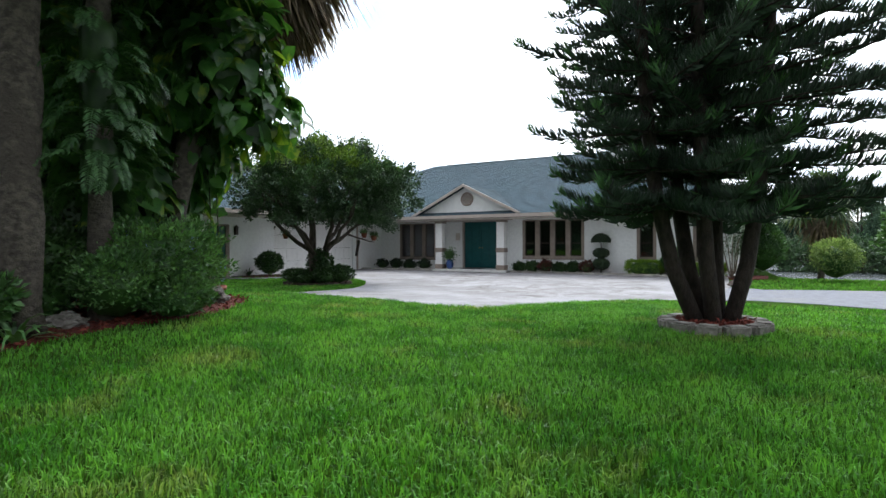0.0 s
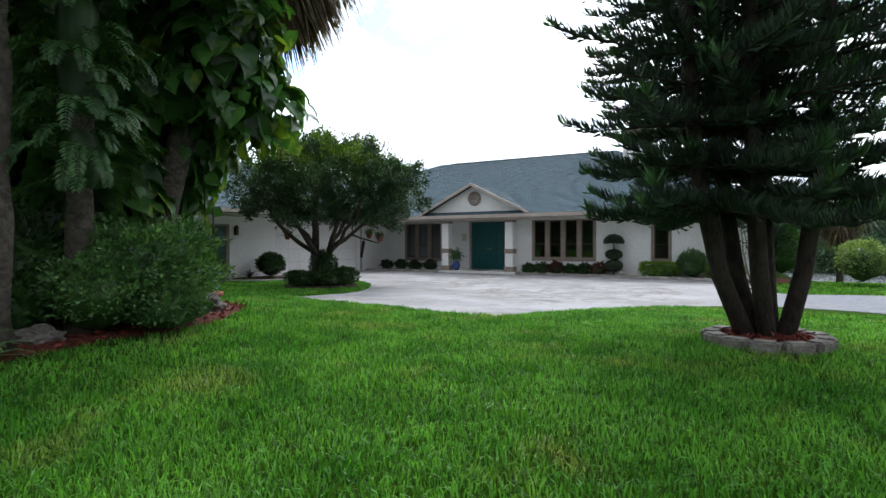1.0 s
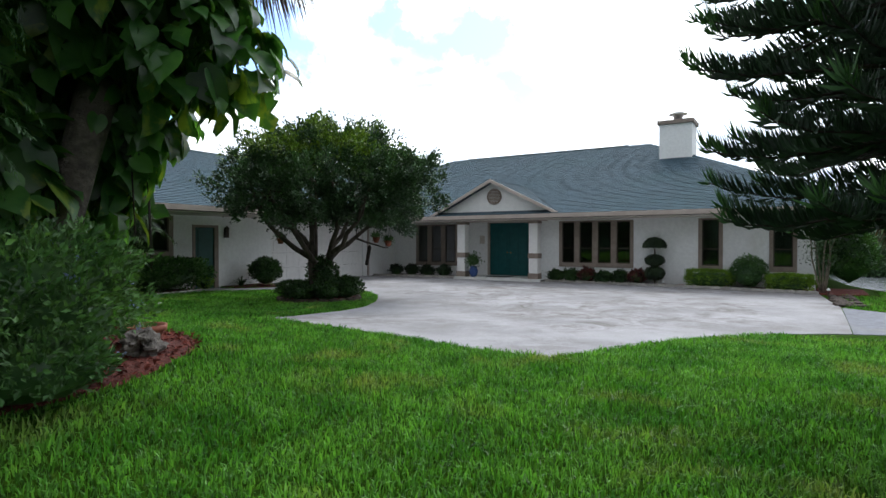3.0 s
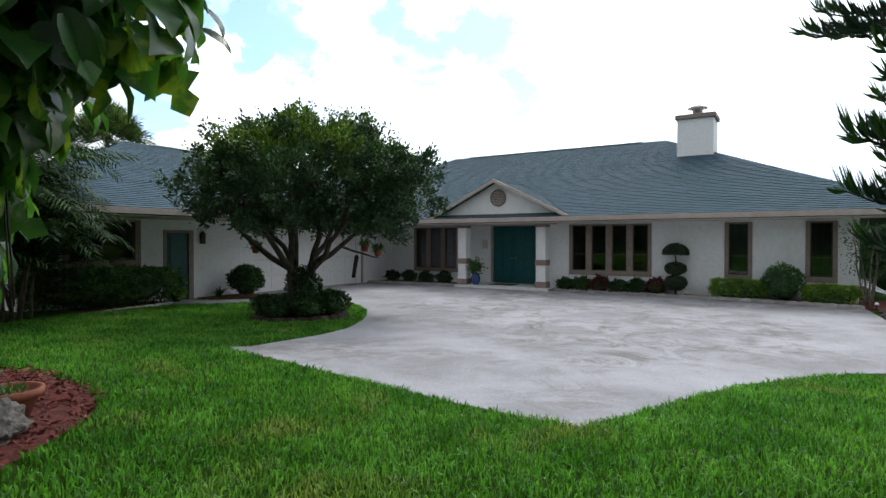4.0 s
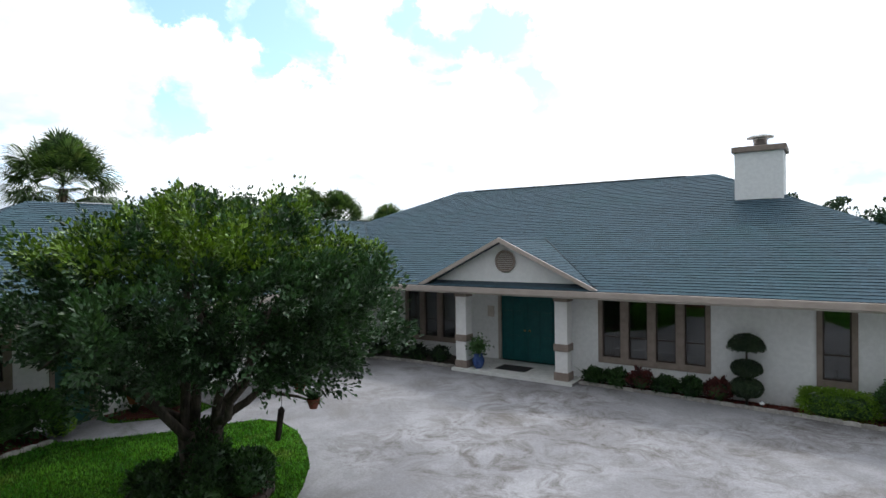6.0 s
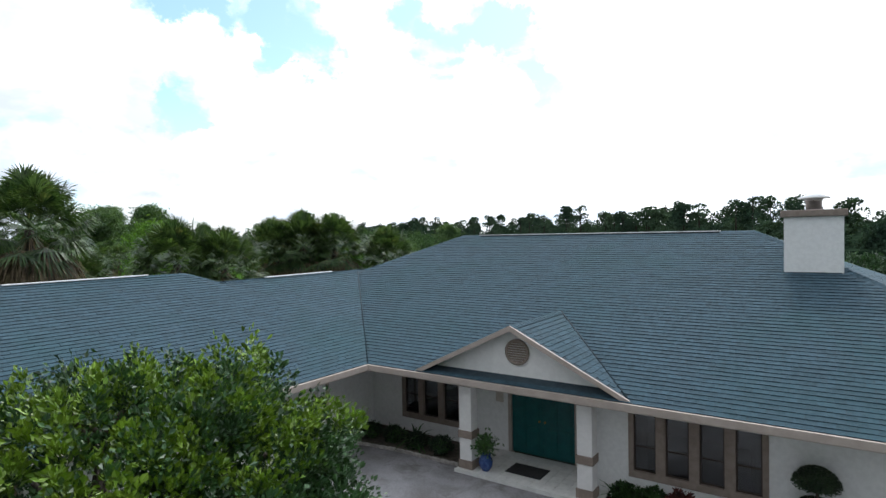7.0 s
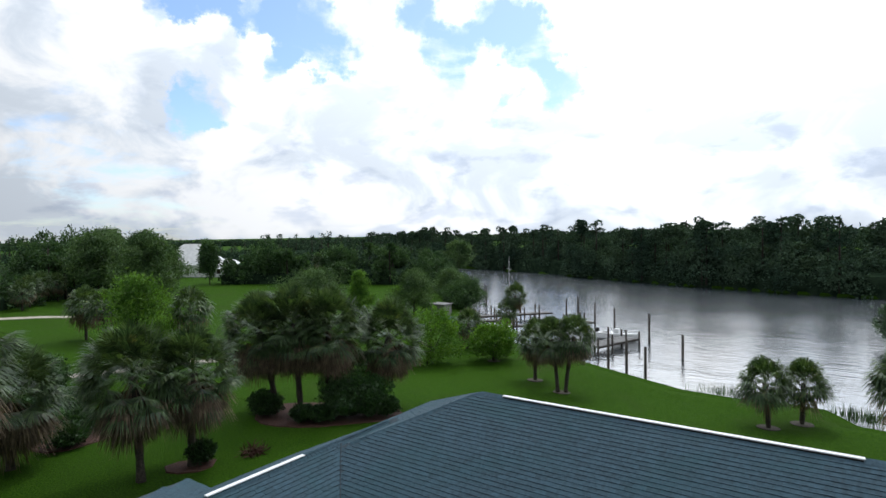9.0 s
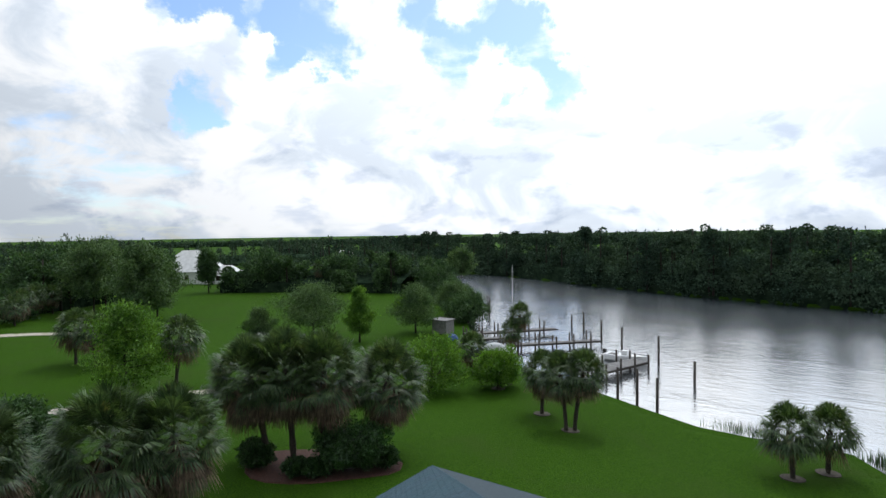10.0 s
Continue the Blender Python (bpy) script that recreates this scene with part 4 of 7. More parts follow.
for k in range(4):
    z0 = 0.02 + k * 0.567
    box(rolling, GARAGE_X - 0.09, GARAGE_X - 0.05, 17.62, 22.88, z0, z0 + 0.56)
    for j in range(8):
        y0 = 17.70 + j * 0.645
        box(rolling, GARAGE_X - 0.0495, GARAGE_X - 0.038, y0 + 0.03, y0 + 0.58, z0 + 0.08, z0 + 0.48)
under_house("garage_door", rolling, "siding", "white panelled garage door")
under_house("downpipe", boxed(GARAGE_X + 0.002, GARAGE_X + 0.07, 23.18, 23.27, 0.03, 2.44, bevel=0.01), "fascia", "beige downpipe")

# porch: columns, slab, tiles
for x in (-14.58, -11.30):
    shaft = under_house("column", boxed(x + 0.03, x + 0.40, 23.67, 24.01, 0.10, 2.41, bevel=0.012), "siding", "square white porch column")
    under_house("column_band", boxed(x, x + 0.43, 23.64, 24.04, 0.93, 1.13, bevel=0.012), "taupe", "taupe band", shaft)
    under_house("column_base", boxed(x, x + 0.43, 23.64, 24.04, 0.115, 0.34, bevel=0.012), "taupe", "taupe base", shaft)
    under_house("column_cap", boxed(x, x + 0.43, 23.64, 24.04, 2.31, 2.408, bevel=0.012), "taupe", "", shaft)
porch = under_house("porch_floor", boxed(-14.64, -10.74, 23.56, 25.36, -0.05, 0.100), "grout", "tiled porch floor")
tile_top = boxed(-0.145, 0.145, -0.145, 0.145, 0, 0.014, bevel=0.003)
tile_mesh = bpy.data.meshes.new("tile")
tile_top.to_mesh(tile_mesh)
tile_top.free()
tile_mesh.materials.append(M["tile"])
for i in range(13):
    for j in range(6):
        ob = under_house("tile", tile_mesh, None, "", porch)
        ob.location = (-14.48 + 0.302 * i, 23.72 + 0.302 * j, 0.099)
under_house("porch_riser", boxed(-14.65, -10.73, 23.545, 23.5595, 0.0, 0.112), "tile", "pale tiled step", porch)
lamp_box = boxed(GARAGE_X + 0.002, GARAGE_X + 0.12, 15.50, 15.64, 1.72, 2.02, bevel=0.02)
lamp_ob = under_house("wall_lamp", lamp_box, "bronze", "dark wall lantern beside the side door")
under_house("lamp_roof", lathe(bmesh.new(), [(0.11, 0), (0.02, 0.09), (0.01, 0.12)], 8, (GARAGE_X + 0.08, 15.57, 2.02)), "bronze", "", lamp_ob)
plaque = boxed(-14.36, -14.12, 25.34, 25.366, 1.5, 1.86, bevel=0.006)
under_house("wall_plaque", plaque, "soffit", "pale framed plaque beside the door")


# ---- plants ----
def clumped(rng, centre, radius, flat, clumps, per, spread, lift=0.2, floor=None, hollow=0.55, uneven=0.25):
    """Leaf places gathered in clumps over a rounded, uneven crown, and the ways they grow."""
    v = scatter_dirs(rng, clumps, 0.15)
    bulge = np.array([1 + uneven * noise.noise(Vector(d) * 2.1 + Vector(centre)) for d in v])
    reach = (hollow + (1 - hollow) * rng.random(clumps) ** 0.45) * bulge
    heart = np.asarray(centre) + v * reach[:, None] * np.asarray([radius, radius, radius * flat])
    at = np.repeat(heart, per, 0) + rng.normal(size=(clumps * per, 3)) * spread
    if floor is not None:
        at[:, 2] = np.maximum(at[:, 2], floor + rng.random(len(at)) * spread)
    out = unit(np.repeat(v, per, 0) * 0.8 + scatter_dirs(rng, clumps * per, lift) * 0.9)
    return at, out


def shrub(name, label, category, x, y, radius, high, material, count=1800, leaf=0.07, seed=1, group="", boxy=0.0, ragged=1.0):
    """A leafy shrub: leaves all over a lumpy core, dark-coloured for inner shade."""
    rng = np.random.default_rng(seed)
    base = gz(x, y)
    root = thing(name, label, category, (x, y, base), 0, group)
    v = scatter_dirs(rng, count, 0.25)
    v[:, 2] = np.abs(v[:, 2]) * np.where(rng.random(count) < 0.8, 1, -0.6)
    if boxy:
        v = v / np.maximum(np.abs(v).max(1, keepdims=True), 1e-6) * boxy + v * (1 - boxy)
    shift = Vector((x, y, seed))
    bulge = np.array([1 + 0.20 * ragged * noise.noise(Vector(d) * 2.3 + shift) + 0.15 * ragged * noise.noise(Vector(d) * 6.0 + shift) for d in v])
    reach = (0.80 + 0.24 * rng.random(count)) * bulge
    scale = np.asarray(radius if isinstance(radius, tuple) else (radius, radius))
    at = np.stack([v[:, 0] * scale[0] * reach, v[:, 1] * scale[1] * reach, high * 0.5 + v[:, 2] * high * 0.5 * reach], 1)
    at[:, 2] = np.clip(at[:, 2], 0.02, None)
    out = unit(v + scatter_dirs(rng, count, 0.5) * 0.9)
    part("foliage", leaf_mesh("foliage", at, out, scatter_dirs(rng, count, 1.2), leaf * (0.7 + 0.6 * rng.random(count)), leaf * 0.55 * (0.7 + 0.6 * rng.random(count))), material, root)
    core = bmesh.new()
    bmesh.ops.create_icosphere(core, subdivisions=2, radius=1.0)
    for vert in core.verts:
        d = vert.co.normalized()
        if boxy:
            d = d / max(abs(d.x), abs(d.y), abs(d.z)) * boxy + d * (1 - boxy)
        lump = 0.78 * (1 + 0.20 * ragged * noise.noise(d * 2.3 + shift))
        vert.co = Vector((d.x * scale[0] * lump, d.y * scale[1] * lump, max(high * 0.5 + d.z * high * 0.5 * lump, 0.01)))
    # solid core; the dark leaf colour stands in for shade between the leaves
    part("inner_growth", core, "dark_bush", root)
    return root


def stem_points(rng, start, end, bend, steps=6):
    start, end = np.asarray(start, float), np.asarray(end, float)
    line = [start + (end - start) * k / steps for k in range(steps + 1)]
    push = rng.normal(size=3) * bend
    return [tuple(p + push * math.sin(math.pi * k / steps) + rng.normal(size=3) * bend * 0.15) for k, p in enumerate(line)]


def fan_frond(verts, faces, origin, heading, lift, stalk, blade, segments, droop, rng, width=0.05):
    """One fan-palm leaf: a stalk, then a fan of narrow segments that bend down at their ends."""
    ahead = np.array([math.cos(heading) * math.cos(lift), math.sin(heading) * math.cos(lift), math.sin(lift)])
    side = np.array([-math.sin(heading), math.cos(heading), 0.0])
    up = np.cross(ahead, side)
    sag = np.array([0, 0, -1.0])
    joint = origin + ahead * stalk + sag * stalk * 0.12
    n = len(verts)
    for p in (origin + side * 0.02, origin - side * 0.02, joint - side * 0.014, joint + side * 0.014):
        verts.append(p)
    faces += [(n, n + 1, n + 2), (n, n + 2, n + 3)]
    for k in range(segments):
        angle = (k / (segments - 1) - 0.5) * 3.7 + rng.normal() * 0.04
        way = ahead * math.cos(angle) + side * math.sin(angle) + up * (0.28 * math.cos(angle * 2))
        way = way / np.linalg.norm(way)
        long = blade * (0.72 + 0.28 * math.cos(angle * 0.8)) * (0.9 + 0.2 * rng.random())
        cross = np.cross(way, up)
        cross = cross / max(np.linalg.norm(cross), 1e-6) * width * blade
        middle = joint + way * long * 0.55 + sag * long * 0.06 * droop
        tip = joint + way * long * 0.90 + sag * long * (0.42 * droop + 0.1 * rng.random())
        n = len(verts)
        verts += [joint, middle + cross, middle - cross, tip]
        faces += [(n, n + 1, n + 2), (n + 1, n + 3, n + 2)]


def fan_palm(name, label, x, y, high, crown, seed, group="", lean=(0.0, 0.0), fronds=40, dead=14, thick=0.16, boots=0.0, segments=15, category="palm tree", base=None, low=-53, hang=(-38, -78)):
    """A cabbage palm: tapered scarred trunk, round head of fan leaves, dead leaves hanging below."""
    rng = np.random.default_rng(seed)
    base = gz(x, y) if base is None else base
    root = thing(name, label, category, (x, y, base), 0, group)
    top = high - crown * 1.02
    rows = 13
    points = [(lean[0] * (k / rows) ** 1.5, lean[1] * (k / rows) ** 1.5, -0.15 + (top + 0.15) * k / rows) for k in range(rows + 1)]
    radii = [thick * (1.35 if k == 0 else 1.0 + 0.12 * math.sin(k * 2.1 + seed)) for k in range(rows + 1)]
    if boots:
        radii = [r * (1 + boots * max(0, k / rows - 0.5)) for k, r in enumerate(radii)]
    part("trunk", tube(bmesh.new(), points, radii, 10), "palm_bark", root, "grey scarred palm trunk")
    heart = np.array([lean[0], lean[1], top])
    verts, faces = [], []
    for k in range(fronds):
        share = k / fronds
        lift = radians(82 - (82 - low) * share ** 0.9 + rng.normal() * (7 if segments < 30 else 13))
        fan_frond(verts, faces, heart + np.array([0, 0, 0.25 * (1 - share)]), k * 2.399963 + rng.normal() * 0.2, lift, crown * ((0.42 if segments < 30 else 0.44) + (0.12 if segments < 30 else 0.24) * rng.random()),
                  crown * ((0.52 if segments < 30 else 0.40) + 0.1 * rng.random()), segments, (0.45 + 0.75 * share) if segments < 30 else (0.20 + 0.5 * share), rng,
                  0.05 if segments < 20 else (0.036 if segments < 30 else 0.026))
    part("crown", mesh_of("crown", verts, faces), "frond", root, "green fan leaves")
    verts, faces = [], []
    for k in range(dead):
        fan_frond(verts, faces, heart - np.array([0, 0, 0.12 * rng.random()]), k * 2.399963 + 0.7 + rng.normal() * 0.3, radians(hang[0] + (hang[1] - hang[0]) * rng.random()), crown * (0.35 + 0.14 * rng.random()),
                  crown * (0.46 + 0.14 * rng.random()), segments, 1.1, rng, 0.035 if segments < 28 else 0.021)
    if dead:
        part("dead_leaves", mesh_of("dead_leaves", verts, faces), "dead_frond", root, "brown hanging dead leaves")
    return root


def feather(verts, faces, origin, heading, lift, long, leaflet, pairs, arch, rng, width=0.02):
    """One feather-like leaf: an arching midrib with leaflets on both sides."""
    ahead = np.array([math.cos(heading), math.sin(heading), 0.0])
    side = np.array([-math.sin(heading), math.cos(heading), 0.0])
    p = np.asarray(origin, float)
    angle = lift
    step = long / pairs
    for k in range(pairs):
        nxt = p + (ahead * math.cos(angle) + np.array([0, 0, math.sin(angle)])) * step
        up = -ahead * math.sin(angle) + np.array([0, 0, math.cos(angle)])
        n = len(verts)
        rib = 0.012 * (1 - 0.8 * k / pairs) + 0.002
        verts += [p + side * rib, p - side * rib, nxt]
        faces.append((n, n + 1, n + 2))
        share = k / pairs
        size = leaflet * math.sin(math.pi * (0.12 + 0.83 * share)) ** 0.7
        if share > 0.1:
            for sign in (-1, 1):
                way = side * sign * 0.85 + (nxt - p) / step * 0.6 + up * (0.25 - 0.5 * rng.random())
                way = way / np.linalg.norm(way)
                n = len(verts)
                cross = np.cross(way, up) * width
                verts += [p, p + way * size * 0.5 + cross, p + way * size * 0.5 - cross, p + way * size - np.array([0, 0, size * 0.22])]
                faces += [(n, n + 1, n + 2), (n + 1, n + 3, n + 2)]
        p = nxt
        angle -= arch / pairs


def feather_palm(name, label, x, y, fronds, long, seed, material="areca", lift=(50, 85), leaflet=0.45, stems=5, category="palm", cane=1.2):
    rng = np.random.default_rng(seed)
    root = thing(name, label, category, (x, y, gz(x, y)))
    verts, faces = [], []
    tops = []
    for k in range(stems):
        a = k * 2.4
        foot = np.array([0.25 * math.cos(a), 0.25 * math.sin(a), -0.05])
        tip = foot * 2.2 + np.array([0, 0, cane * (0.7 + 0.5 * rng.random())])
        part("cane", tube(bmesh.new(), [foot, (foot + tip) / 2 + rng.normal(size=3) * 0.03, tip], [0.045, 0.038, 0.03], 6), "twig", root)
        tops.append(tip)
    for k in range(fronds):
        feather(verts, faces, tops[k % stems] * np.array([1, 1, 0.35 + 0.65 * rng.random() ** 0.6]), k * 2.399963 + rng.normal() * 0.2, radians(lift[0] + (lift[1] - lift[0]) * rng.random()), long * (0.75 + 0.4 * rng.random()), leaflet, 30, 1.5 + 0.5 * rng.random(), rng)
    part("foliage", mesh_of("foliage", verts, faces), material, root, "arching feather leaves")
    return root


# spreading privet tree on the lawn island
def privet_tree():
    rng = np.random.default_rng(5)
    x, y = -13.35, 14.25
    root = thing("tree", "wide privet tree with several leaning stems and a dense dark crown", "tree", (x, y, 0))
    ends = [(-2.0, -0.5, 3.0), (-1.0, -1.4, 3.4), (-0.3, 0.6, 4.4), (0.7, -0.9, 4.0), (1.9, 0.9, 2.6), (1.0, 1.5, 3.6), (-1.5, 1.2, 3.7), (0.1, -1.9, 3.1), (2.3, -0.4, 3.2), (-0.6, -0.2, 4.6)]
    feet = [(-0.16, 0.02), (0.14, 0.05), (0.0, -0.14)]
    forks = []
    bm = bmesh.new()
    for fx, fy in feet:
        fork = (fx * 1.8, fy * 1.8, 0.95 + 0.2 * rng.random())
        tube(bm, [(fx, fy, -0.1), (fx * 1.1, fy * 1.2, 0.4), fork], [0.18, 0.15, 0.13], 10)
        forks.append(fork)
    for k, end in enumerate(ends):
        fork = forks[0] if end[0] < -0.4 else (forks[1] if end[0] > 0.4 else forks[2])
        line = stem_points(rng, fork, end, 0.24, 7)
        tube(bm, line, [0.080 * (1 - 0.10 * j) for j in range(8)], 7)
        for j in range(3):
            begin = line[3 + j]
            tip = np.array(begin) + scatter_dirs(rng, 1, 0.6)[0] * np.array([1.0, 1.0, 0.8])
            tube(bm, stem_points(rng, begin, tip, 0.08, 4), [0.034, 0.03, 0.024, 0.018, 0.012], 5)
    part("trunk", bm, "bark", root, "several smooth grey stems")
    # crown: broad and flat below, domed above, with shoots that stand out
    tufts = 1500
    v = scatter_dirs(rng, tufts, 0.1)
    v[:, 2] = np.where(v[:, 2] < -0.55, -0.55 - 0.1 * rng.random(tufts), v[:, 2])
    bulge = np.array([1 + 0.34 * noise.noise(Vector(d) * 2.3 + Vector((3, 7, 1))) + 0.34 * noise.noise(Vector(d) * 5.0) for d in v])
    reach = (0.50 + 0.50 * rng.random(tufts) ** 0.40) * bulge
    hearts = np.array([0.15, 0.2, 3.1]) + v * reach[:, None] * np.array([2.66, 2.66, 1.52])
    hearts[:, 2] = np.maximum(hearts[:, 2], 1.84 - 0.14 * (v[:, 0] > 0.2) + 0.32 * rng.random(tufts))
    # airy gaps between the boughs
    full = np.array([noise.noise(Vector(p) * 1.2 + Vector((4, 1, 9))) for p in hearts]) < 0.24
    hearts, v, reach = hearts[full], v[full], reach[full]
    # only upper tufts: young shoots, with the sunlit top painted in
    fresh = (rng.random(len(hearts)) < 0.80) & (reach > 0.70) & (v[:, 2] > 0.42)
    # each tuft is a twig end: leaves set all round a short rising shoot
    for name, chosen, material, label in (("crown", ~fresh, "privet", "dense small dark green leaves"), ("young_leaves", fresh, "lit_young_privet", "fresh yellow-green shoots, sunlit tops put into their colour")):
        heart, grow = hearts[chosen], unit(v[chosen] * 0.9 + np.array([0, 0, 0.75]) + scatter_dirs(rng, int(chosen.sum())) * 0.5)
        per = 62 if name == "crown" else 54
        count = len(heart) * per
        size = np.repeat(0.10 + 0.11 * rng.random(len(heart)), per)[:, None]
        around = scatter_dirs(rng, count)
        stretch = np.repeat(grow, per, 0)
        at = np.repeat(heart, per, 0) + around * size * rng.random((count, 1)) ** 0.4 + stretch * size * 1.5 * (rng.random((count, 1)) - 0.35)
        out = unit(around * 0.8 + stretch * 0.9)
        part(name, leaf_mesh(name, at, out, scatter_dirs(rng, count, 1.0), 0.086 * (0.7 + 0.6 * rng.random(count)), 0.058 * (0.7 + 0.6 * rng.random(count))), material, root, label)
    shoots = 170
    sv = scatter_dirs(rng, shoots, 0.8)
    start = np.array([0.15, 0.2, 3.1]) + sv * np.array([2.55, 2.55, 1.5])
    start[:, 2] = np.maximum(start[:, 2], 2.2)
    run = np.tile(np.linspace(-0.25, 0.42, 30), shoots)[:, None]
    at = np.repeat(start, 30, 0) + np.repeat(unit(sv + scatter_dirs(rng, shoots, 0.6) * 0.8), 30, 0) * run + rng.normal(size=(shoots * 30, 3)) * 0.04
    out = unit(np.repeat(sv, 30, 0) + scatter_dirs(rng, shoots * 30, 0.2))
    count = len(at)
    part("shoot_foliage", leaf_mesh("shoot_foliage", at, out, scatter_dirs(rng, count, 1.0), 0.080 * (0.7 + 0.6 * rng.random(count)), 0.054 * (0.7 + 0.6 * rng.random(count))), "privet", root)
    return root


privet_tree()


# many-stemmed Norfolk pine in its stone ring
def norfolk_pine():
    rng = np.random.default_rng(11)
    x, y = -0.85, 8.50
    root = thing("tree", "tall dark Norfolk pine with five stems from one base", "pine tree", (x, y, 0.21))
    stems = [((-0.14, -0.08), (-0.95, -0.55, 11)), ((-0.08, 0.06), (-0.68, 0.05, 11)), ((0.02, -0.08), (-0.22, -0.25, 12)), ((0.14, 0.06), (0.70, 0.45, 11.5)), ((0.04, 0.14), (-0.1, 0.8, 10.5))]
    wood, twigs = bmesh.new(), [[], []]
    at, ahead, longs, wides, young = [], [], [], [], []
    for number, ((fx, fy), (tx, ty, high)) in enumerate(stems):
        rows = 12
        line = []
        for k in range(rows + 1):
            s = k / rows
            # the stems bow outwards low down and then rise straight
            bow = 0.86 * (1 - math.exp(-s * 7.5)) + 0.14 * s
            line.append(Vector((fx + (tx - fx) * bow, fy + (ty - fy) * bow, -0.1 + high * s)))
        part("stem", tube(bmesh.new(), line, [0.108 * (1 - 0.055 * k) for k in range(rows + 1)], 9), "pine_bark", root, "dark bark")
        z = 1.58 + 0.25 * rng.random()
        while z < high - 0.3:
            s = (z + 0.1) / high * rows
            low, high_p = line[int(s)], line[min(int(s) + 1, rows)]
            foot = low.lerp(high_p, s - int(s))
            whorl = rng.random() * 6.28
            for b in range(6):
                heading = whorl + b * 1.0472 + rng.normal() * 0.15
                # the side that faces the other stems is thinner
                outward = math.cos(heading) * (tx * 0.6) + math.sin(heading) * (ty * 0.6)
                reach = (2.05 - 0.08 * z) * (0.72 + 0.4 * rng.random()) * (1.0 if outward > -0.1 else 0.6)
                reach *= 1.35 if math.cos(heading) > 0.2 else 1.0
                # tips end short of the open lawn
                reach *= 1.35 if math.cos(heading) < -0.3 and math.sin(heading) > 0.1 else 1.0
                over = -2.18 - 0.35 * max(foot.y + reach * math.sin(heading), 0.0) - 0.25 * rng.random() + 0.25 - (foot.x + reach * math.cos(heading))
                reach = max(reach - max(over, 0.0), 0.5)
                steps = 13
                p = foot.copy()
                angle = radians(1 - 10 * rng.random() + 1.0 * z)
                flat = Vector((math.cos(heading), math.sin(heading), 0))
                side = Vector((-flat.y, flat.x, 0))
                path = [p.copy()]
                for j in range(steps):
                    angle += radians(0.2 + (7.0 if j > steps * 0.65 else -0.6))
                    p = p + (flat * math.cos(angle) + Vector((0, 0, math.sin(angle)))) * (reach / steps)
                    path.append(p.copy())
                tube(wood, path[::3] + [path[-1]], [0.022, 0.017, 0.013, 0.009, 0.006, 0.004][:len(path[::3]) + 1], 4)
                count = int(reach / (0.0062 if z < 6 else 0.014))
                for j in range(count):
                    share = 0.08 + 0.92 * (j / count) ** 0.9
                    k = min(int(share * steps), steps - 1)
                    q = path[k].lerp(path[k + 1], share * steps - k)
                    run = (path[k + 1] - path[k]).normalized()
                    size = (0.24 - 0.07 * share) * (0.6 + 0.55 * rng.random())
                    sign = 1 if j % 2 else -1
                    way = run * (0.35 + 0.3 * rng.random()) + side * sign * (0.05 + 0.75 * rng.random()) + Vector((0, 0, 0.95 - 1.25 * rng.random() ** 3))
                    at.append(q)
                    ahead.append(way)
                    longs.append(size)
                    wides.append(0.0032 + 0.0018 * rng.random() if z < 6 else 0.009)
                    young.append(share > 0.93)
            z += (0.44 if tx < 0.5 else 0.36) + 0.12 * rng.random()
    at, ahead = np.array(at), unit(np.array(ahead))
    longs, wides = np.array(longs), np.array(wides)
    count = len(at)
    # each branchlet is a slim curved blade of needles
    side = unit(np.cross(ahead, scatter_dirs(rng, count)))
    w, l = wides[:, None], longs[:, None]
    curve = np.array([0, 0, 0.2]) * l
    mid = at + ahead * l * 0.5 - curve * 0.25
    corners = np.stack([at, mid + side * w, at + ahead * l + curve, mid - side * w], 1)
    part("branchwork", wood, "pine_bark", root)
    young = np.array(young)
    for name, chosen, material, label in (("foliage", ~young, "needle", "dark green needle-covered branchlets"), ("young_growth", young, "young_needle", "fresher green branch tips turned up")):
        verts = corners[chosen].reshape(-1, 3)
        base = np.arange(int(chosen.sum()))[:, None] * 4
        faces = np.concatenate([base + [0, 1, 2], base + [0, 2, 3]], 1).reshape(-1, 3)
        part(name, mesh_of(name, verts, faces), material, root, label)
    return root


norfolk_pine()


def lump(bm, x, y, z, sx, sy, sz, turn, seed, rough=0.22):
    """An uneven block of stone."""
    made = bmesh.ops.create_cube(bm, size=1.0)["verts"]
    edges = list({e for v in made for e in v.link_edges})
    made = bmesh.ops.bevel(bm, geom=edges, offset=0.14, segments=2, affect="EDGES")["verts"]
    spin = Matrix.Rotation(turn, 3, "Z")
    for v in {v for f in bm.faces for v in f.verts}:
        shift = noise.noise(v.co * 1.7 + Vector((seed * 3.1, seed, 0))) * rough
        v.co = spin @ Vector((v.co.x * sx * (1 + shift), v.co.y * sy * (1 + shift), v.co.z * sz * (1 + shift * 0.7))) + Vector((x, y, z))
    return bm


def boulder(x, y, z, sx, sy, sz, turn, seed, rough=0.3):
    """A worn, uneven stone with broken planes."""
    bm = bmesh.new()
    bmesh.ops.create_icosphere(bm, subdivisions=4, radius=0.5)
    spin, shift = Matrix.Rotation(turn, 3, "Z"), Vector((seed * 3.1, seed, 2.0))
    for v in bm.verts:
        d = v.co.normalized()
        swell = 1 + rough * noise.noise(d * 1.6 + shift) + rough * 0.45 * noise.noise(d * 4.0 + shift) + rough * 0.2 * noise.noise(d * 11.0 + shift)
        v.co = spin @ Vector((d.x * sx * swell, d.y * sy * swell, d.z * sz * swell)) * 0.5 + Vector((x, y, z))
    return bm


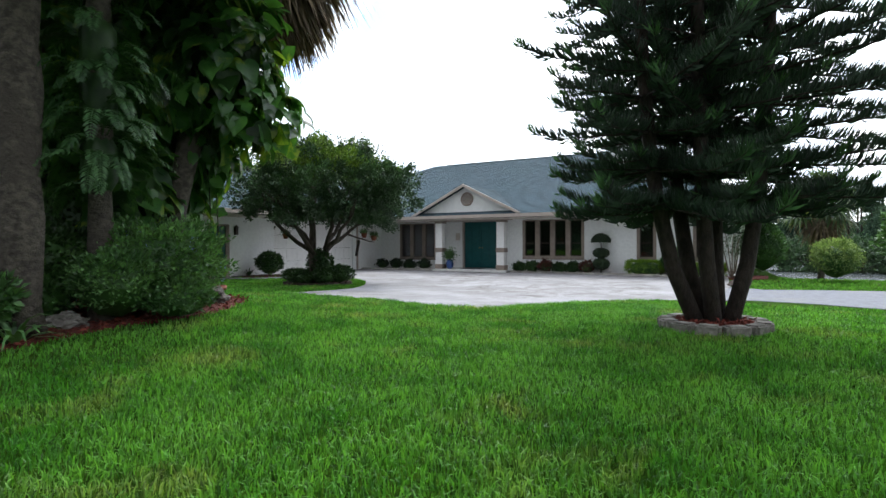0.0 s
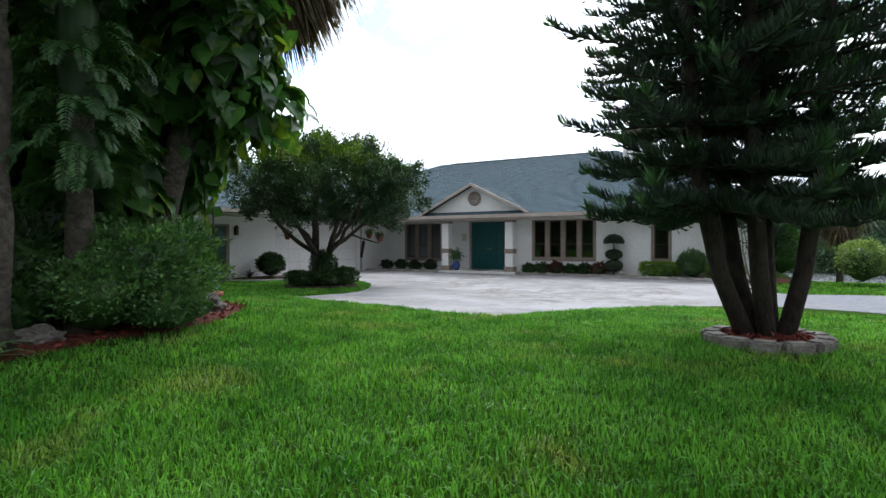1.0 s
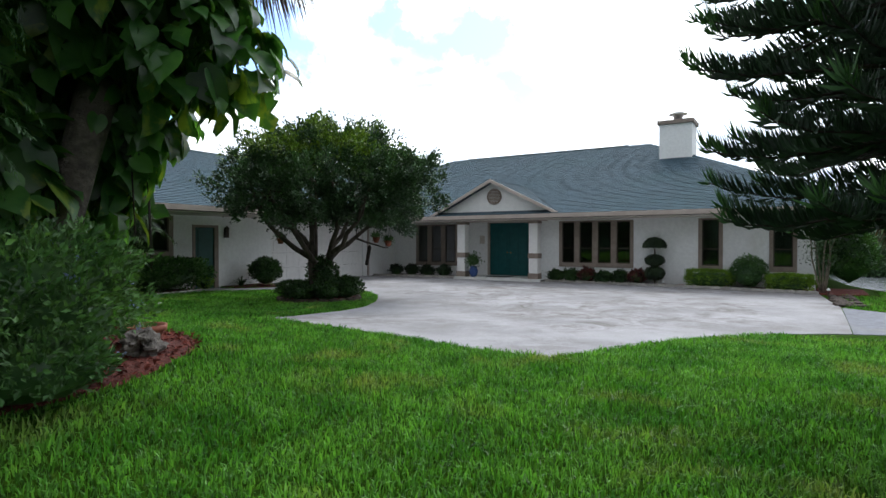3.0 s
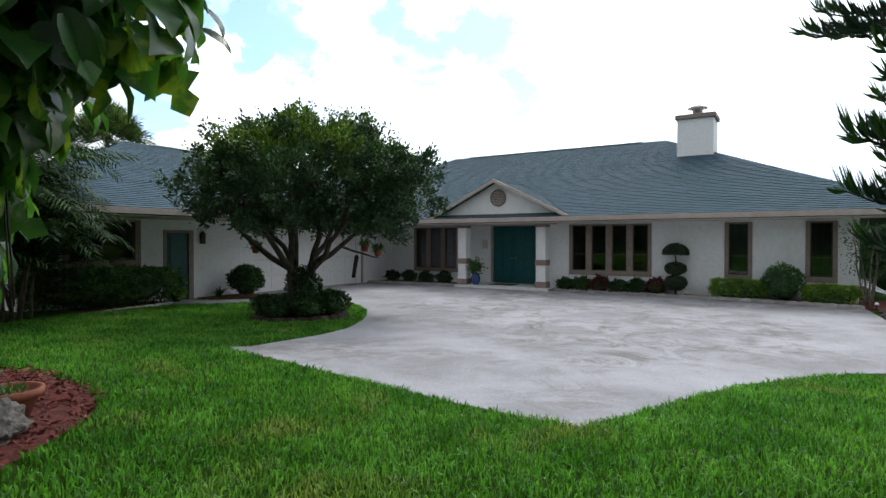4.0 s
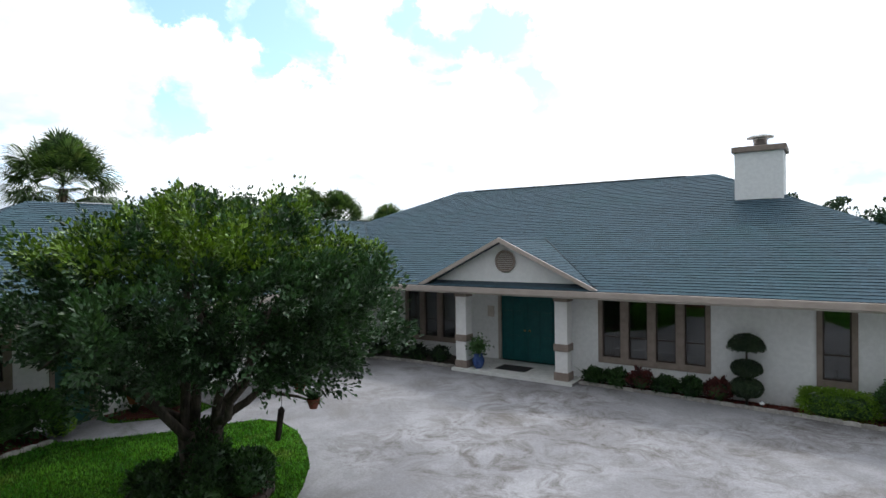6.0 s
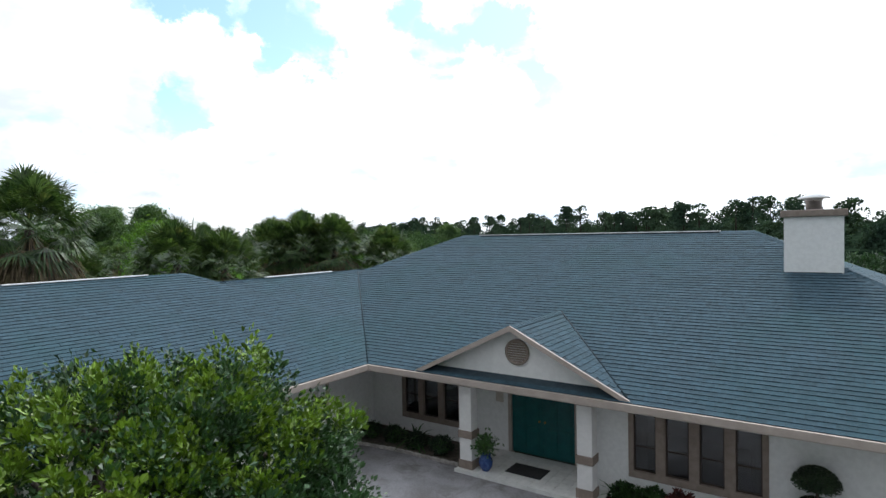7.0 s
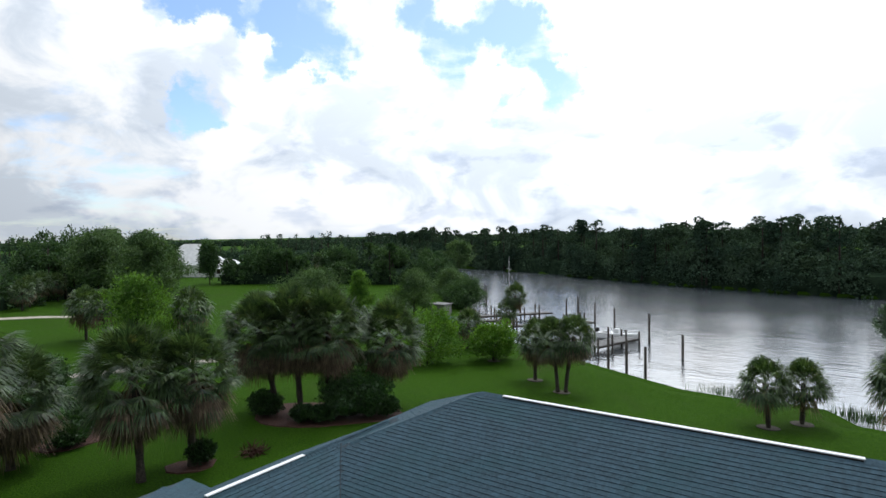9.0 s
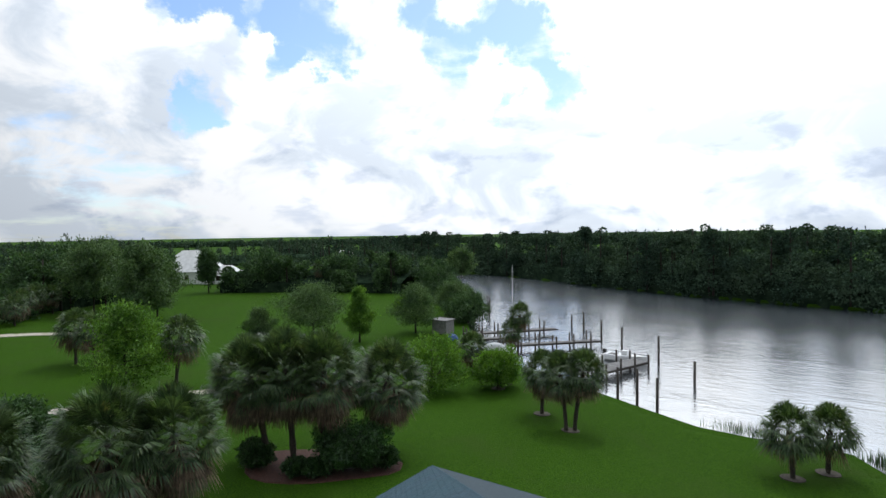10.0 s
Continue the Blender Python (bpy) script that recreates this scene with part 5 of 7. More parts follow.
ring_bed = thing("stone_ring", "low ring of rough pale stones round the pine", "stone edging", (-0.85, 8.45, 0.235))
for k in range(12):
    a = 6.2832 * k / 12
    part("stone", lump(bmesh.new(), 0.58 * math.cos(a), 0.63 * math.sin(a), 0.05, 0.22, 0.29, 0.14, a, k, 0.14), "stone", ring_bed)
bed = slab([(-0.85 + 0.58 * math.cos(6.2832 * k / 24), 8.45 + 0.63 * math.sin(6.2832 * k / 24)) for k in range(24)], 0.13, 0.305)
tagged(part("mulch_bed", bed, "mulch"), "red bark mulch inside the stone ring", "mulch", kind="structure")


def mulch_chips(name, outline, count, seed, z):
    """Loose bark chips over a bed."""
    rng = np.random.default_rng(seed)
    xs, ys = [p[0] for p in outline], [p[1] for p in outline]
    x, y = rng.uniform(min(xs), max(xs), count), rng.uniform(min(ys), max(ys), count)
    keep = inside(x, y, outline)
    x, y = x[keep], y[keep]
    at = np.stack([x, y, z + ground_z(x, y) + 0.02 * rng.random(len(x))], 1)
    ob = part(name, leaf_mesh(name, at, scatter_dirs(rng, len(x)) * [1, 1, 0.25], scatter_dirs(rng, len(x), 2.0), 0.05 + 0.05 * rng.random(len(x)), 0.025 + 0.02 * rng.random(len(x))), "mulch_chip")
    return tagged(ob, "loose red bark chips", "mulch", kind="stuff")


mulch_chips("mulch", [(-0.85 + 0.52 * math.cos(6.2832 * k / 16), 8.45 + 0.57 * math.sin(6.2832 * k / 16)) for k in range(16)], 2600, 3, 0.085)


def broad_leaves(name, at, ahead, up, long, split=False):
    """Large heart-shaped leaves, folded along the midrib and bent down at the tip; split ones are cut in from the rim."""
    at, ahead = np.asarray(at, float), unit(np.asarray(ahead, float))
    side = unit(np.cross(ahead, up))
    up = np.cross(side, ahead)
    l = np.asarray(long)[:, None]
    rim = [(0.0, 0.0, 0.0), (-0.09, 0.14, 0.03), (-0.07, 0.27, 0.06), (0.08, 0.38, 0.085), (0.28, 0.42, 0.09), (0.50, 0.37, 0.06), (0.72, 0.25, 0.01), (0.88, 0.11, -0.09), (1.0, 0.0, -0.22)]
    if split:
        rim = [(a, b * (0.42 if k in (3, 5) else 1.12), c) for k, (a, b, c) in enumerate(rim)]
    shape = rim + [(a, -b, c) for a, b, c in rim[-2:0:-1]] + [(0.25, 0.0, 0.01), (0.62, 0.0, -0.03)]
    size = len(shape)
    verts = np.stack([at + ahead * l * a + side * l * b + up * l * c for a, b, c in shape], 1).reshape(-1, 3)
    base = np.arange(len(at))[:, None] * size
    ring_size = size - 2
    tris = [(k, size - 2 if (k <= 4 or k >= 11) else size - 1, (k + 1) % ring_size) for k in range(ring_size)] + [(5, size - 2, size - 1), (11, size - 1, size - 2)]
    faces = np.concatenate([base + [t] for t in tris], 1).reshape(-1, 3)
    return mesh_of(name, verts, faces, True)


# ---- the palm group by the lawn ----
BED = [(-6.4, 0.8), (-6.85, 2.4), (-7.1, 3.5), (-7.1, 4.3), (-7.06, 4.8), (-7.12, 5.4), (-7.33, 5.95), (-7.7, 6.42), (-8.05, 6.9), (-8.4, 7.2), (-9.0, 7.5), (-9.9, 7.65),
       (-11.3, 7.7), (-12.6, 6.7), (-13.5, 3.5), (-12.5, 0.5), (-9.5, -0.6)]


def draped(outline, lift):
    """A thin bed that follows the ground."""
    rng = np.random.default_rng(2)
    bm = bmesh.new()
    centre = (sum(p[0] for p in outline) / len(outline), sum(p[1] for p in outline) / len(outline))
    rows = []
    for s in (1.0, 0.97, 0.8, 0.6, 0.4, 0.2):
        ring_row = []
        for x, y in outline:
            px, py = centre[0] + (x - centre[0]) * s, centre[1] + (y - centre[1]) * s
            ring_row.append(bm.verts.new((px, py, gz(px, py) + (lift if s < 1 else -0.05))))
        rows.append(ring_row)
    count = len(outline)
    for a, b in zip(rows, rows[1:]):
        for k in range(count):
            bm.faces.new((a[k], a[(k + 1) % count], b[(k + 1) % count], b[k]))
    bm.faces.new(rows[-1])
    bmesh.ops.recalc_face_normals(bm, faces=bm.faces)
    return bm


BED = rounded(BED, 1)
tagged(part("mulch_bed", draped(BED, 0.03), "mulch"), "red bark mulch under the palms and shrubs", "mulch", kind="structure")
mulch_chips("mulch", BED, 16000, 8, 0.032)

fan_palm("palm_tree", "tall old palm with a thick grey trunk beside the lawn", -7.55, 3.32, 9.0, 2.6, 21, thick=0.215, dead=0, fronds=80, low=-12)
fan_palm("palm_tree", "tall palm with ferns growing on its grey trunk", -7.65, 4.25, 8.5, 2.6, 22, thick=0.15, dead=0, fronds=80, low=-12)
fan_palm("palm_tree", "leaning palm with a heavy skirt of brown dead leaves", -7.95, 5.3, 9.1, 2.3, 23, thick=0.17, lean=(-0.55, 2.25), dead=130, segments=32, low=0, hang=(-15, -68))
fan_palm("palm_tree", "palm standing among dark undergrowth", -10.5, 4.6, 8.2, 2.6, 24, thick=0.17, dead=14, fronds=80, low=-25)


def climbing_vine():
    rng = np.random.default_rng(31)
    root = thing("vine", "large-leaved variegated pothos vine climbing the palm trunks", "climbing plant", (-8.95, 5.85, gz(-8.95, 5.85) - 0.35))
    lobes = [((0.1, 0.2, 3.85), (1.15, 1.15, 1.75), 520), ((1.2, 0.4, 4.1), (0.85, 0.85, 1.2), 300), ((-0.5, -0.9, 3.9), (1.1, 1.1, 1.7), 420), ((0.1, 0.2, 2.45), (0.6, 0.6, 0.8), 170),
             ((-1.0, 0.4, 2.6), (0.9, 0.9, 1.6), 260), ((1.55, 1.15, 3.45), (0.42, 0.42, 0.5), 26), ((-1.2, -2.0, 4.6), (1.4, 1.4, 1.7), 420), ((0.0, 0.2, 5.6), (1.3, 1.3, 1.2), 300),
             ((-2.6, -1.0, 4.6), (1.8, 1.8, 2.2), 420), ((0.6, -0.8, 1.8), (0.5, 0.5, 1.0), 170)]
    at, out, ups, size = [], [], [], []
    core = bmesh.new()
    for centre, radius, count in lobes:
        count = int(count * 1.7)
        v = scatter_dirs(rng, count)
        bulge = np.array([1 + 0.28 * noise.noise(Vector(d) * 2.2 + Vector(centre)) for d in v])
        p = np.array(centre) + v * np.array(radius) * (0.78 + 0.3 * rng.random(count))[:, None] * bulge[:, None]
        at.append(p)
        out.append(unit(v * 0.6 + np.array([0, 0, -0.75]) + rng.normal(size=(count, 3)) * 0.35))
        ups.append(unit(v + np.array([0, 0, 0.5]) + rng.normal(size=(count, 3)) * 0.3))
        size.append(0.18 + 0.32 * rng.random(count) ** 1.6)
        if count < 60:
            continue
        ball = bmesh.ops.create_icosphere(core, subdivisions=3, radius=1.0)["verts"]
        for w in ball:
            d = w.co.normalized()
            w.co = Vector(centre) + Vector(d[k] * radius[k] for k in range(3)) * (0.62 + 0.2 * noise.noise(d * 3 + Vector(centre)))
    at, out, ups, size = (np.concatenate(rows) for rows in (at, out, ups, size))
    cut_in = (rng.random(len(at)) < 0.4) & (size > 0.26)
    for name, chosen, label in (("foliage", ~cut_in, "broad glossy leaves, some marked yellow"), ("split_leaves", cut_in, "large leaves cut in from the rim")):
        part(name, broad_leaves(name, at[chosen], out[chosen], ups[chosen], size[chosen], name == "split_leaves"), "vine", root, label)
    # dark lumps stand in for the shaded depth behind the leaves
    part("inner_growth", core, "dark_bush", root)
    for k in range(5):
        a = rng.random() * 6.28
        p = np.array([math.cos(a) * 0.9, math.sin(a) * 0.9, 2.2 + rng.random()])
        part("stem", tube(bmesh.new(), [p, p + [0.05, 0, -0.4], p + [0.02, 0.05, -0.9 - 0.4 * rng.random()]], [0.010, 0.008, 0.006], 4), "pine_bark", root)


climbing_vine()


def trunk_fern(x, y, z, count, seed, long=0.75):
    rng = np.random.default_rng(seed)
    root = thing("fern", "pale green fern with feathery fronds growing on a palm trunk", "fern", (x, y, z))
    verts, faces = [], []
    for k in range(count):
        a = k * 2.399963 + rng.random()
        feather(verts, faces, (0.17 * math.cos(a), 0.17 * math.sin(a), 0.9 * rng.random() - 0.45), a, radians(20 + 30 * rng.random()), long * (0.6 + 0.5 * rng.random()), 0.13, 26, 1.7 + 0.6 * rng.random(), rng, 0.012)
    part("foliage", mesh_of("foliage", verts, faces), "fern", root)
    crown = bmesh.new()
    lathe(crown, [(0.05, -0.5), (0.22, -0.2), (0.22, 0.2), (0.05, 0.5)], 9)
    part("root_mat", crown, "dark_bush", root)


trunk_fern(-7.65, 4.25, 3.2, 54, 41, 0.95)
trunk_fern(-7.65, 4.25, 2.4, 44, 42, 0.85)
trunk_fern(-7.65, 4.25, 3.9, 34, 44, 0.8)

shrub("shrub", "loose plumbago shrub with small pale blue flowers", "shrub", -7.7, 5.02, (0.95, 0.95), 1.3, "plumbago", 7800, 0.07, 51, ragged=1.7)
shrub("shrub", "rounded plumbago shrub beside the mulch bed", "shrub", -7.35, 4.32, (0.55, 0.55), 0.95, "plumbago", 3600, 0.065, 52)
shrub("shrub", "leafy dark plants at the edge of the lawn", "shrub", -7.6, 2.6, (0.5, 0.7), 0.85, "bush", 1500, 0.12, 67)
shrub("shrub", "leafy dark plants at the edge of the lawn", "shrub", -7.95, 3.6, (0.35, 0.6), 0.75, "bush", 1300, 0.10, 68)
shrub("shrub", "leafy dark plants at the edge of the lawn", "shrub", -6.98, 4.9, (0.34, 0.5), 0.58, "plumbago", 1600, 0.07, 69)
shrub("shrub", "dark leafy shrub under the palms", "shrub", -8.6, 3.9, (1.0, 1.0), 1.25, "dark_bush", 3000, 0.09, 53)
shrub("shrub", "low dark shrub at the foot of the palm", "shrub", -8.2, 2.3, (1.0, 1.0), 0.95, "dark_bush", 2600, 0.08, 54)
shrub("shrub", "tall dark undergrowth behind the palms", "shrub", -10.3, 5.4, (1.4, 1.3), 2.3, "dark_bush", 3400, 0.12, 55)
shrub("shrub", "tall dark undergrowth behind the palms", "shrub", -10.5, 2.6, (1.5, 1.4), 2.4, "dark_bush", 3400, 0.12, 56)
shrub("shrub", "tall dark thicket behind the palms", "shrub", -12.8, 3.2, (2.0, 2.2), 6.6, "dark_bush", 6500, 0.17, 58)
shrub("shrub", "tall dark thicket behind the palms", "shrub", -11.6, 0.6, (2.0, 2.0), 6.8, "dark_bush", 6000, 0.17, 59)
rng = np.random.default_rng(57)
v = scatter_dirs(rng, 46, 0.5)
heads = np.array([-7.8, 5.0, 0.32 + 0.62]) + v * np.array([0.95, 1.0, 0.66])
heads[:, 2] = np.abs(heads[:, 2])
petals = np.repeat(heads, 6, 0) + rng.normal(size=(46 * 6, 3)) * 0.02
tagged(part("flowers", leaf_mesh("flowers", petals, scatter_dirs(rng, len(petals), 0.4), scatter_dirs(rng, len(petals), 1), np.full(len(petals), 0.035), np.full(len(petals), 0.03)), "flower"),
       "scattered pale blue plumbago flowers", "flowers", kind="stuff")


def strap_plant(name, label, x, y, count, long, seed, material="bush", spread=0.5, wide=0.03, base=None, category="plant"):
    """A tuft of arching strap leaves."""
    r = np.random.default_rng(seed)
    root = thing(name, label, category, (x, y, gz(x, y) if base is None else base))
    verts, faces = [], []
    for k in range(count):
        a = k * 2.399963
        lift = radians(80 - 60 * spread * r.random())
        ahead = np.array([math.cos(a), math.sin(a), 0])
        side = np.array([-math.sin(a), math.cos(a), 0]) * wide
        p, n = ahead * 0.03, len(verts)
        size = long * (0.7 + 0.5 * r.random())
        for j in range(5):
            w = side * (1 - j / 4.2) + side * 0.15
            verts += [p + w, p - w]
            if j < 4:
                faces += [(n + 2 * j, n + 2 * j + 1, n + 2 * j + 3), (n + 2 * j, n + 2 * j + 3, n + 2 * j + 2)]
            p = p + (ahead * math.cos(lift) + np.array([0, 0, math.sin(lift)])) * size / 4
            lift -= 0.42 * spread + 0.1
    part("foliage", mesh_of("foliage", verts, faces), material, root)
    return root


strap_plant("plant", "tuft of arching strap leaves in the mulch", -7.2, 3.1, 26, 0.6, 61, "bush", 0.9)
strap_plant("plant", "spiky low plant beside the pot", -8.75, 6.1, 22, 0.40, 63, "fern", 0.8)
tagged(part("rock", boulder(-7.55, 3.78, gz(-7.55, 3.78) + 0.07, 0.46, 0.28, 0.24, 0.9, 5, 0.5), "stone"), "rough grey boulder at the edge of the bed", "rock")
tagged(part("log", boulder(-8.08, 6.28, gz(-8.08, 6.28) + 0.10, 0.56, 0.34, 0.34, 2.2, 9, 0.6), "log"), "weathered driftwood log lying on the mulch", "log")
bowl = thing("flower_pot", "wide terracotta bowl with small plants", "pot", (-8.55, 6.56, gz(-8.55, 6.56) + 0.02))
bowl.scale = (0.76, 0.76, 0.76)
part("pot", lathe(bmesh.new(), [(0.20, 0.0), (0.28, 0.19), (0.30, 0.22), (0.335, 0.225), (0.34, 0.31), (0.30, 0.31), (0.28, 0.25), (0.02, 0.23)], 28), "terracotta", bowl)
rng = np.random.default_rng(64)
sp = rng.normal(size=(90, 3)) * [0.09, 0.09, 0.02] + [0, 0, 0.27]
part("foliage", leaf_mesh("foliage", sp, scatter_dirs(rng, 90, 1.2), scatter_dirs(rng, 90, 0.5), 0.06 + 0.06 * rng.random(90), np.full(90, 0.03)), "bush", bowl)

# ---- island planting ----
isle = thing("brick_ring", "low curved edging of dark stones round the privet tree", "stone edging", (-13.35, 14.25, 0))
for k in range(26):
    a = 6.2832 * k / 26
    part("stone", lump(bmesh.new(), 1.06 * math.cos(a), 1.06 * math.sin(a), 0.03, 0.14, 0.25, 0.15, a, k + 40, 0.35), "dark_brick", isle)
tagged(part("mulch_bed", slab([(-13.35 + 1.1 * math.cos(6.2832 * k / 24), 14.25 + 1.1 * math.sin(6.2832 * k / 24)) for k in range(24)], -0.05, 0.07), "mulch"),
       "dark mulch round the privet tree", "mulch", kind="structure")
for k, (dx, dy, r, h) in enumerate(((0.6, -0.35, 0.42, 0.55), (0.75, 0.3, 0.4, 0.62), (-0.55, -0.45, 0.42, 0.5), (-0.7, 0.3, 0.38, 0.45), (0.1, -0.75, 0.36, 0.42), (0.2, 0.75, 0.4, 0.5), (0.30, -0.05, 0.34, 1.05), (-0.15, 0.1, 0.3, 1.15))):
    shrub("shrub", "low dark plant at the foot of the privet tree", "shrub", -13.35 + dx, 14.25 + dy, r, h, "dark_bush", 800, 0.09, 70 + k, "plants round the privet tree")

# hanging pots and a chime in the privet tree
for k, (x, y, z) in enumerate(((-14.15, 13.6, 1.52), (-11.65, 15.1, 1.45), (-12.3, 15.4, 1.55))):
    hang = thing("hanging_pot", "small hanging clay pot with a plant", "pot", (x, y, z))
    part("pot", lathe(bmesh.new(), [(0.06, 0), (0.10, 0.13), (0.11, 0.16), (0.09, 0.16), (0.01, 0.13)], 14), "terracotta", hang)
    for a in (0, 2.1, 4.2):
        part("wire", tube(bmesh.new(), [(0.1 * math.cos(a), 0.1 * math.sin(a), 0.15), (0, 0, 0.75)], [0.004, 0.004], 4), "black", hang)
    r = np.random.default_rng(80 + k)
    sp = r.normal(size=(110, 3)) * [0.05, 0.05, 0.02] + [0, 0, 0.17]
    part("foliage", leaf_mesh("foliage", sp, scatter_dirs(r, 110, 0.8), scatter_dirs(r, 110, 0.5), 0.10 + 0.08 * r.random(110), np.full(110, 0.025)), "bush", hang)
chime = thing("wind_chime", "tilted wooden wind chime hanging from the tree", "wind chime", (-12.15, 14.8, 0.95))
chime.rotation_euler = (0, radians(12), 0)
part("tube", lathe(bmesh.new(), [(0.045, 0), (0.05, 0.45), (0.055, 0.5), (0.02, 0.55)], 10), "pine_bark", chime)
part("cord", tube(bmesh.new(), [(0, 0, 0.54), (-0.15, 0.02, 1.25)], [0.004, 0.004], 4), "black", chime)

# ---- beds in front of the house ----
tagged(part("mulch_bed", slab([(-10.72, 24.02), (-9.0, 23.98), (-7.1, 23.86), (-5.4, 23.74), (-3.3, 23.47), (-1.74, 23.22), (-1.3, 22.8), (-0.5, 23.4), (-0.5, 25.5), (-1.73, 25.5), (-1.73, 24.35), (-10.72, 24.35)], -0.05, 0.045), "mulch"),
       "red mulch bed along the front wall", "mulch", kind="structure")
tagged(part("mulch_bed", slab([(-19.08, 23.57), (-17.0, 23.87), (-14.68, 23.94), (-14.68, 25.36), (-19.08, 25.36)], -0.05, 0.045), "dirt"), "dark mulch bed under the triple window", "mulch", kind="structure")
tagged(part("mulch_bed", slab([(-16.7, 8.8), (-17.1, 10.0), (-17.8, 12.1), (-18.05, 13.25), (-18.2, 13.98), (-19.08, 13.98), (-19.08, 8.8)], -0.05, 0.075), "mulch"), "dark mulch bed under the hedge", "mulch", kind="structure")
tagged(part("mulch_bed", slab([(-19.08, 15.4), (-18.4, 15.45), (-17.75, 16.2), (-17.5, 16.9), (-19.08, 17.3)], -0.05, 0.05), "mulch"), "small bed beside the garage door", "mulch", kind="structure")
mulch_chips("mulch", [(-10.6, 24.1), (-7.1, 23.93), (-3.3, 23.55), (-1.8, 23.3), (-1.8, 24.3), (-10.6, 24.3)], 3000, 14, 0.05)


def edging(points, pieces, seed):
    """A row of small blocks along a bed."""
    root = thing("bed_edging", "row of small pale edging blocks along the bed", "stone edging", (*points[0], 0))
    block = lump(bmesh.new(), 0, 0, 0, 0.09, 0.3, 0.10, 0, seed, 0.12)
    me = bpy.data.meshes.new("block")
    block.to_mesh(me)
    block.free()
    me.materials.append(M["edging"])
    total = sum((Vector(b) - Vector(a)).length for a, b in zip(points, points[1:]))
    for k in range(pieces):
        left = total * (k + 0.5) / pieces
        for a, b in zip(points, points[1:]):
            a, b = Vector(a), Vector(b)
            if left <= (b - a).length:
                break
            left -= (b - a).length
        p = a.lerp(b, left / (b - a).length)
        ob = new("block", me)
        ob.parent = root
        ob.matrix_basis = Matrix.Translation((p.x - points[0][0], p.y - points[0][1], 0.055)) @ Matrix.Rotation(math.atan2(b.y - a.y, b.x - a.x) - 1.5708, 4, "Z")


edging([(-10.7, 23.98), (-9.0, 23.94), (-7.1, 23.82), (-5.4, 23.70), (-3.3, 23.43), (-1.74, 23.18)], 30, 3)
edging([(-19.0, 23.55), (-17.0, 23.83), (-14.75, 23.90)], 14, 4)
edging([(-16.65, 8.8), (-17.05, 10.0), (-17.75, 12.1), (-18.0, 13.25), (-18.15, 13.98)], 17, 5)

for k in range(6):
    x = -10.3 + 0.62 * k
    red = k in (2, 5)
    shrub("shrub", "small red-leaved shrub in the front bed" if red else "low dark green shrub in the front bed", "shrub", x, 24.14 - 0.02 * k, 0.28 + 0.03 * (k % 2), 0.44 + 0.05 * (k % 3),
          "red_leaf" if red else "dark_bush", 760, 0.09, 100 + k, "shrubs along the front wall", ragged=2.2)
for k in range(4):
    shrub("shrub", "low dark shrub under the triple window", "shrub", -18.2 + 0.88 * k, 24.25, 0.29, 0.48 + 0.05 * (k % 2), "shade_bush", 560, 0.09, 110 + k, "shrubs along the front wall", ragged=2.2)
strap_plant("plant", "spiky bromeliad in the bed under the triple window", -16.6, 24.4, 30, 0.85, 66, "dark_bush", 0.8, 0.05, 0.04)
strap_plant("plant", "small aloe beside the porch column", -10.55, 24.2, 16, 0.5, 67, "fern", 0.5, 0.03, 0.04)
strap_plant("plant", "spiky plant beside the side door", -18.7, 15.9, 14, 0.6, 68, "dark_bush", 0.7, 0.03, 0.05)


def topiary(x, y):
    root = thing("topiary", "clipped three-tier topiary with a domed top", "topiary", (x, y, 0.045))
    part("stem", tube(bmesh.new(), [(0, 0, 0), (0.03, 0, 0.6), (0, 0, 1.3)], [0.035, 0.03, 0.022], 7), "bark", root)
    for name, z, rx, rz, dome in (("tier", 0.42, 0.33, 0.22, 0), ("tier", 0.88, 0.31, 0.18, 0), ("tier", 1.33, 0.38, 0.34, 1)):
        r = np.random.default_rng(int(z * 100))
        v = scatter_dirs(r, 2600)
        if dome:
            v[:, 2] = np.abs(v[:, 2])
        core = bmesh.new()
        bmesh.ops.create_icosphere(core, subdivisions=3, radius=0.88)
        for w in core.verts:
            low = max(w.co.z, 0.0) if dome else w.co.z
            w.co = Vector((w.co.x * rx, w.co.y * rx, z + low * rz))
        lobe = part(name, core, "needle", root)
        p = v * [rx, rx, rz] + [0, 0, z]
        part("foliage", leaf_mesh("foliage", p, unit(v * 0.35 + scatter_dirs(r, 2600)), v, 0.045 + 0.03 * r.random(2600), np.full(2600, 0.022)), "topiary_leaf", lobe)


topiary(-6.58, 24.0)
shrub("hedge", "low clipped lime-green hedge", "hedge", -4.78, 23.92, (0.74, 0.28), 0.62, "lime", 5200, 0.055, 120, boxy=0.75)
shrub("hedge", "low clipped lime-green hedge", "hedge", -2.48, 23.72, (0.62, 0.28), 0.55, "lime", 4600, 0.055, 121, boxy=0.75)
shrub("shrub", "rounded green shrub against the white wall", "shrub", -3.62, 23.84, 0.52, 1.08, "bush", 2400, 0.07, 122)
shrub("hedge", "dark leafy hedge under the wing window", "hedge", -18.45, 12.35, (0.50, 2.0), 1.02, "bush", 7500, 0.10, 123, boxy=0.55)
shrub("shrub", "small yellow-green plant at the end of the hedge", "shrub", -18.3, 14.2, 0.24, 0.48, "lime", 500, 0.07, 124)
shrub("shrub", "rounded dark shrub beside the garage door", "shrub", -18.15, 16.5, 0.52, 0.98, "dark_bush", 2600, 0.09, 125)
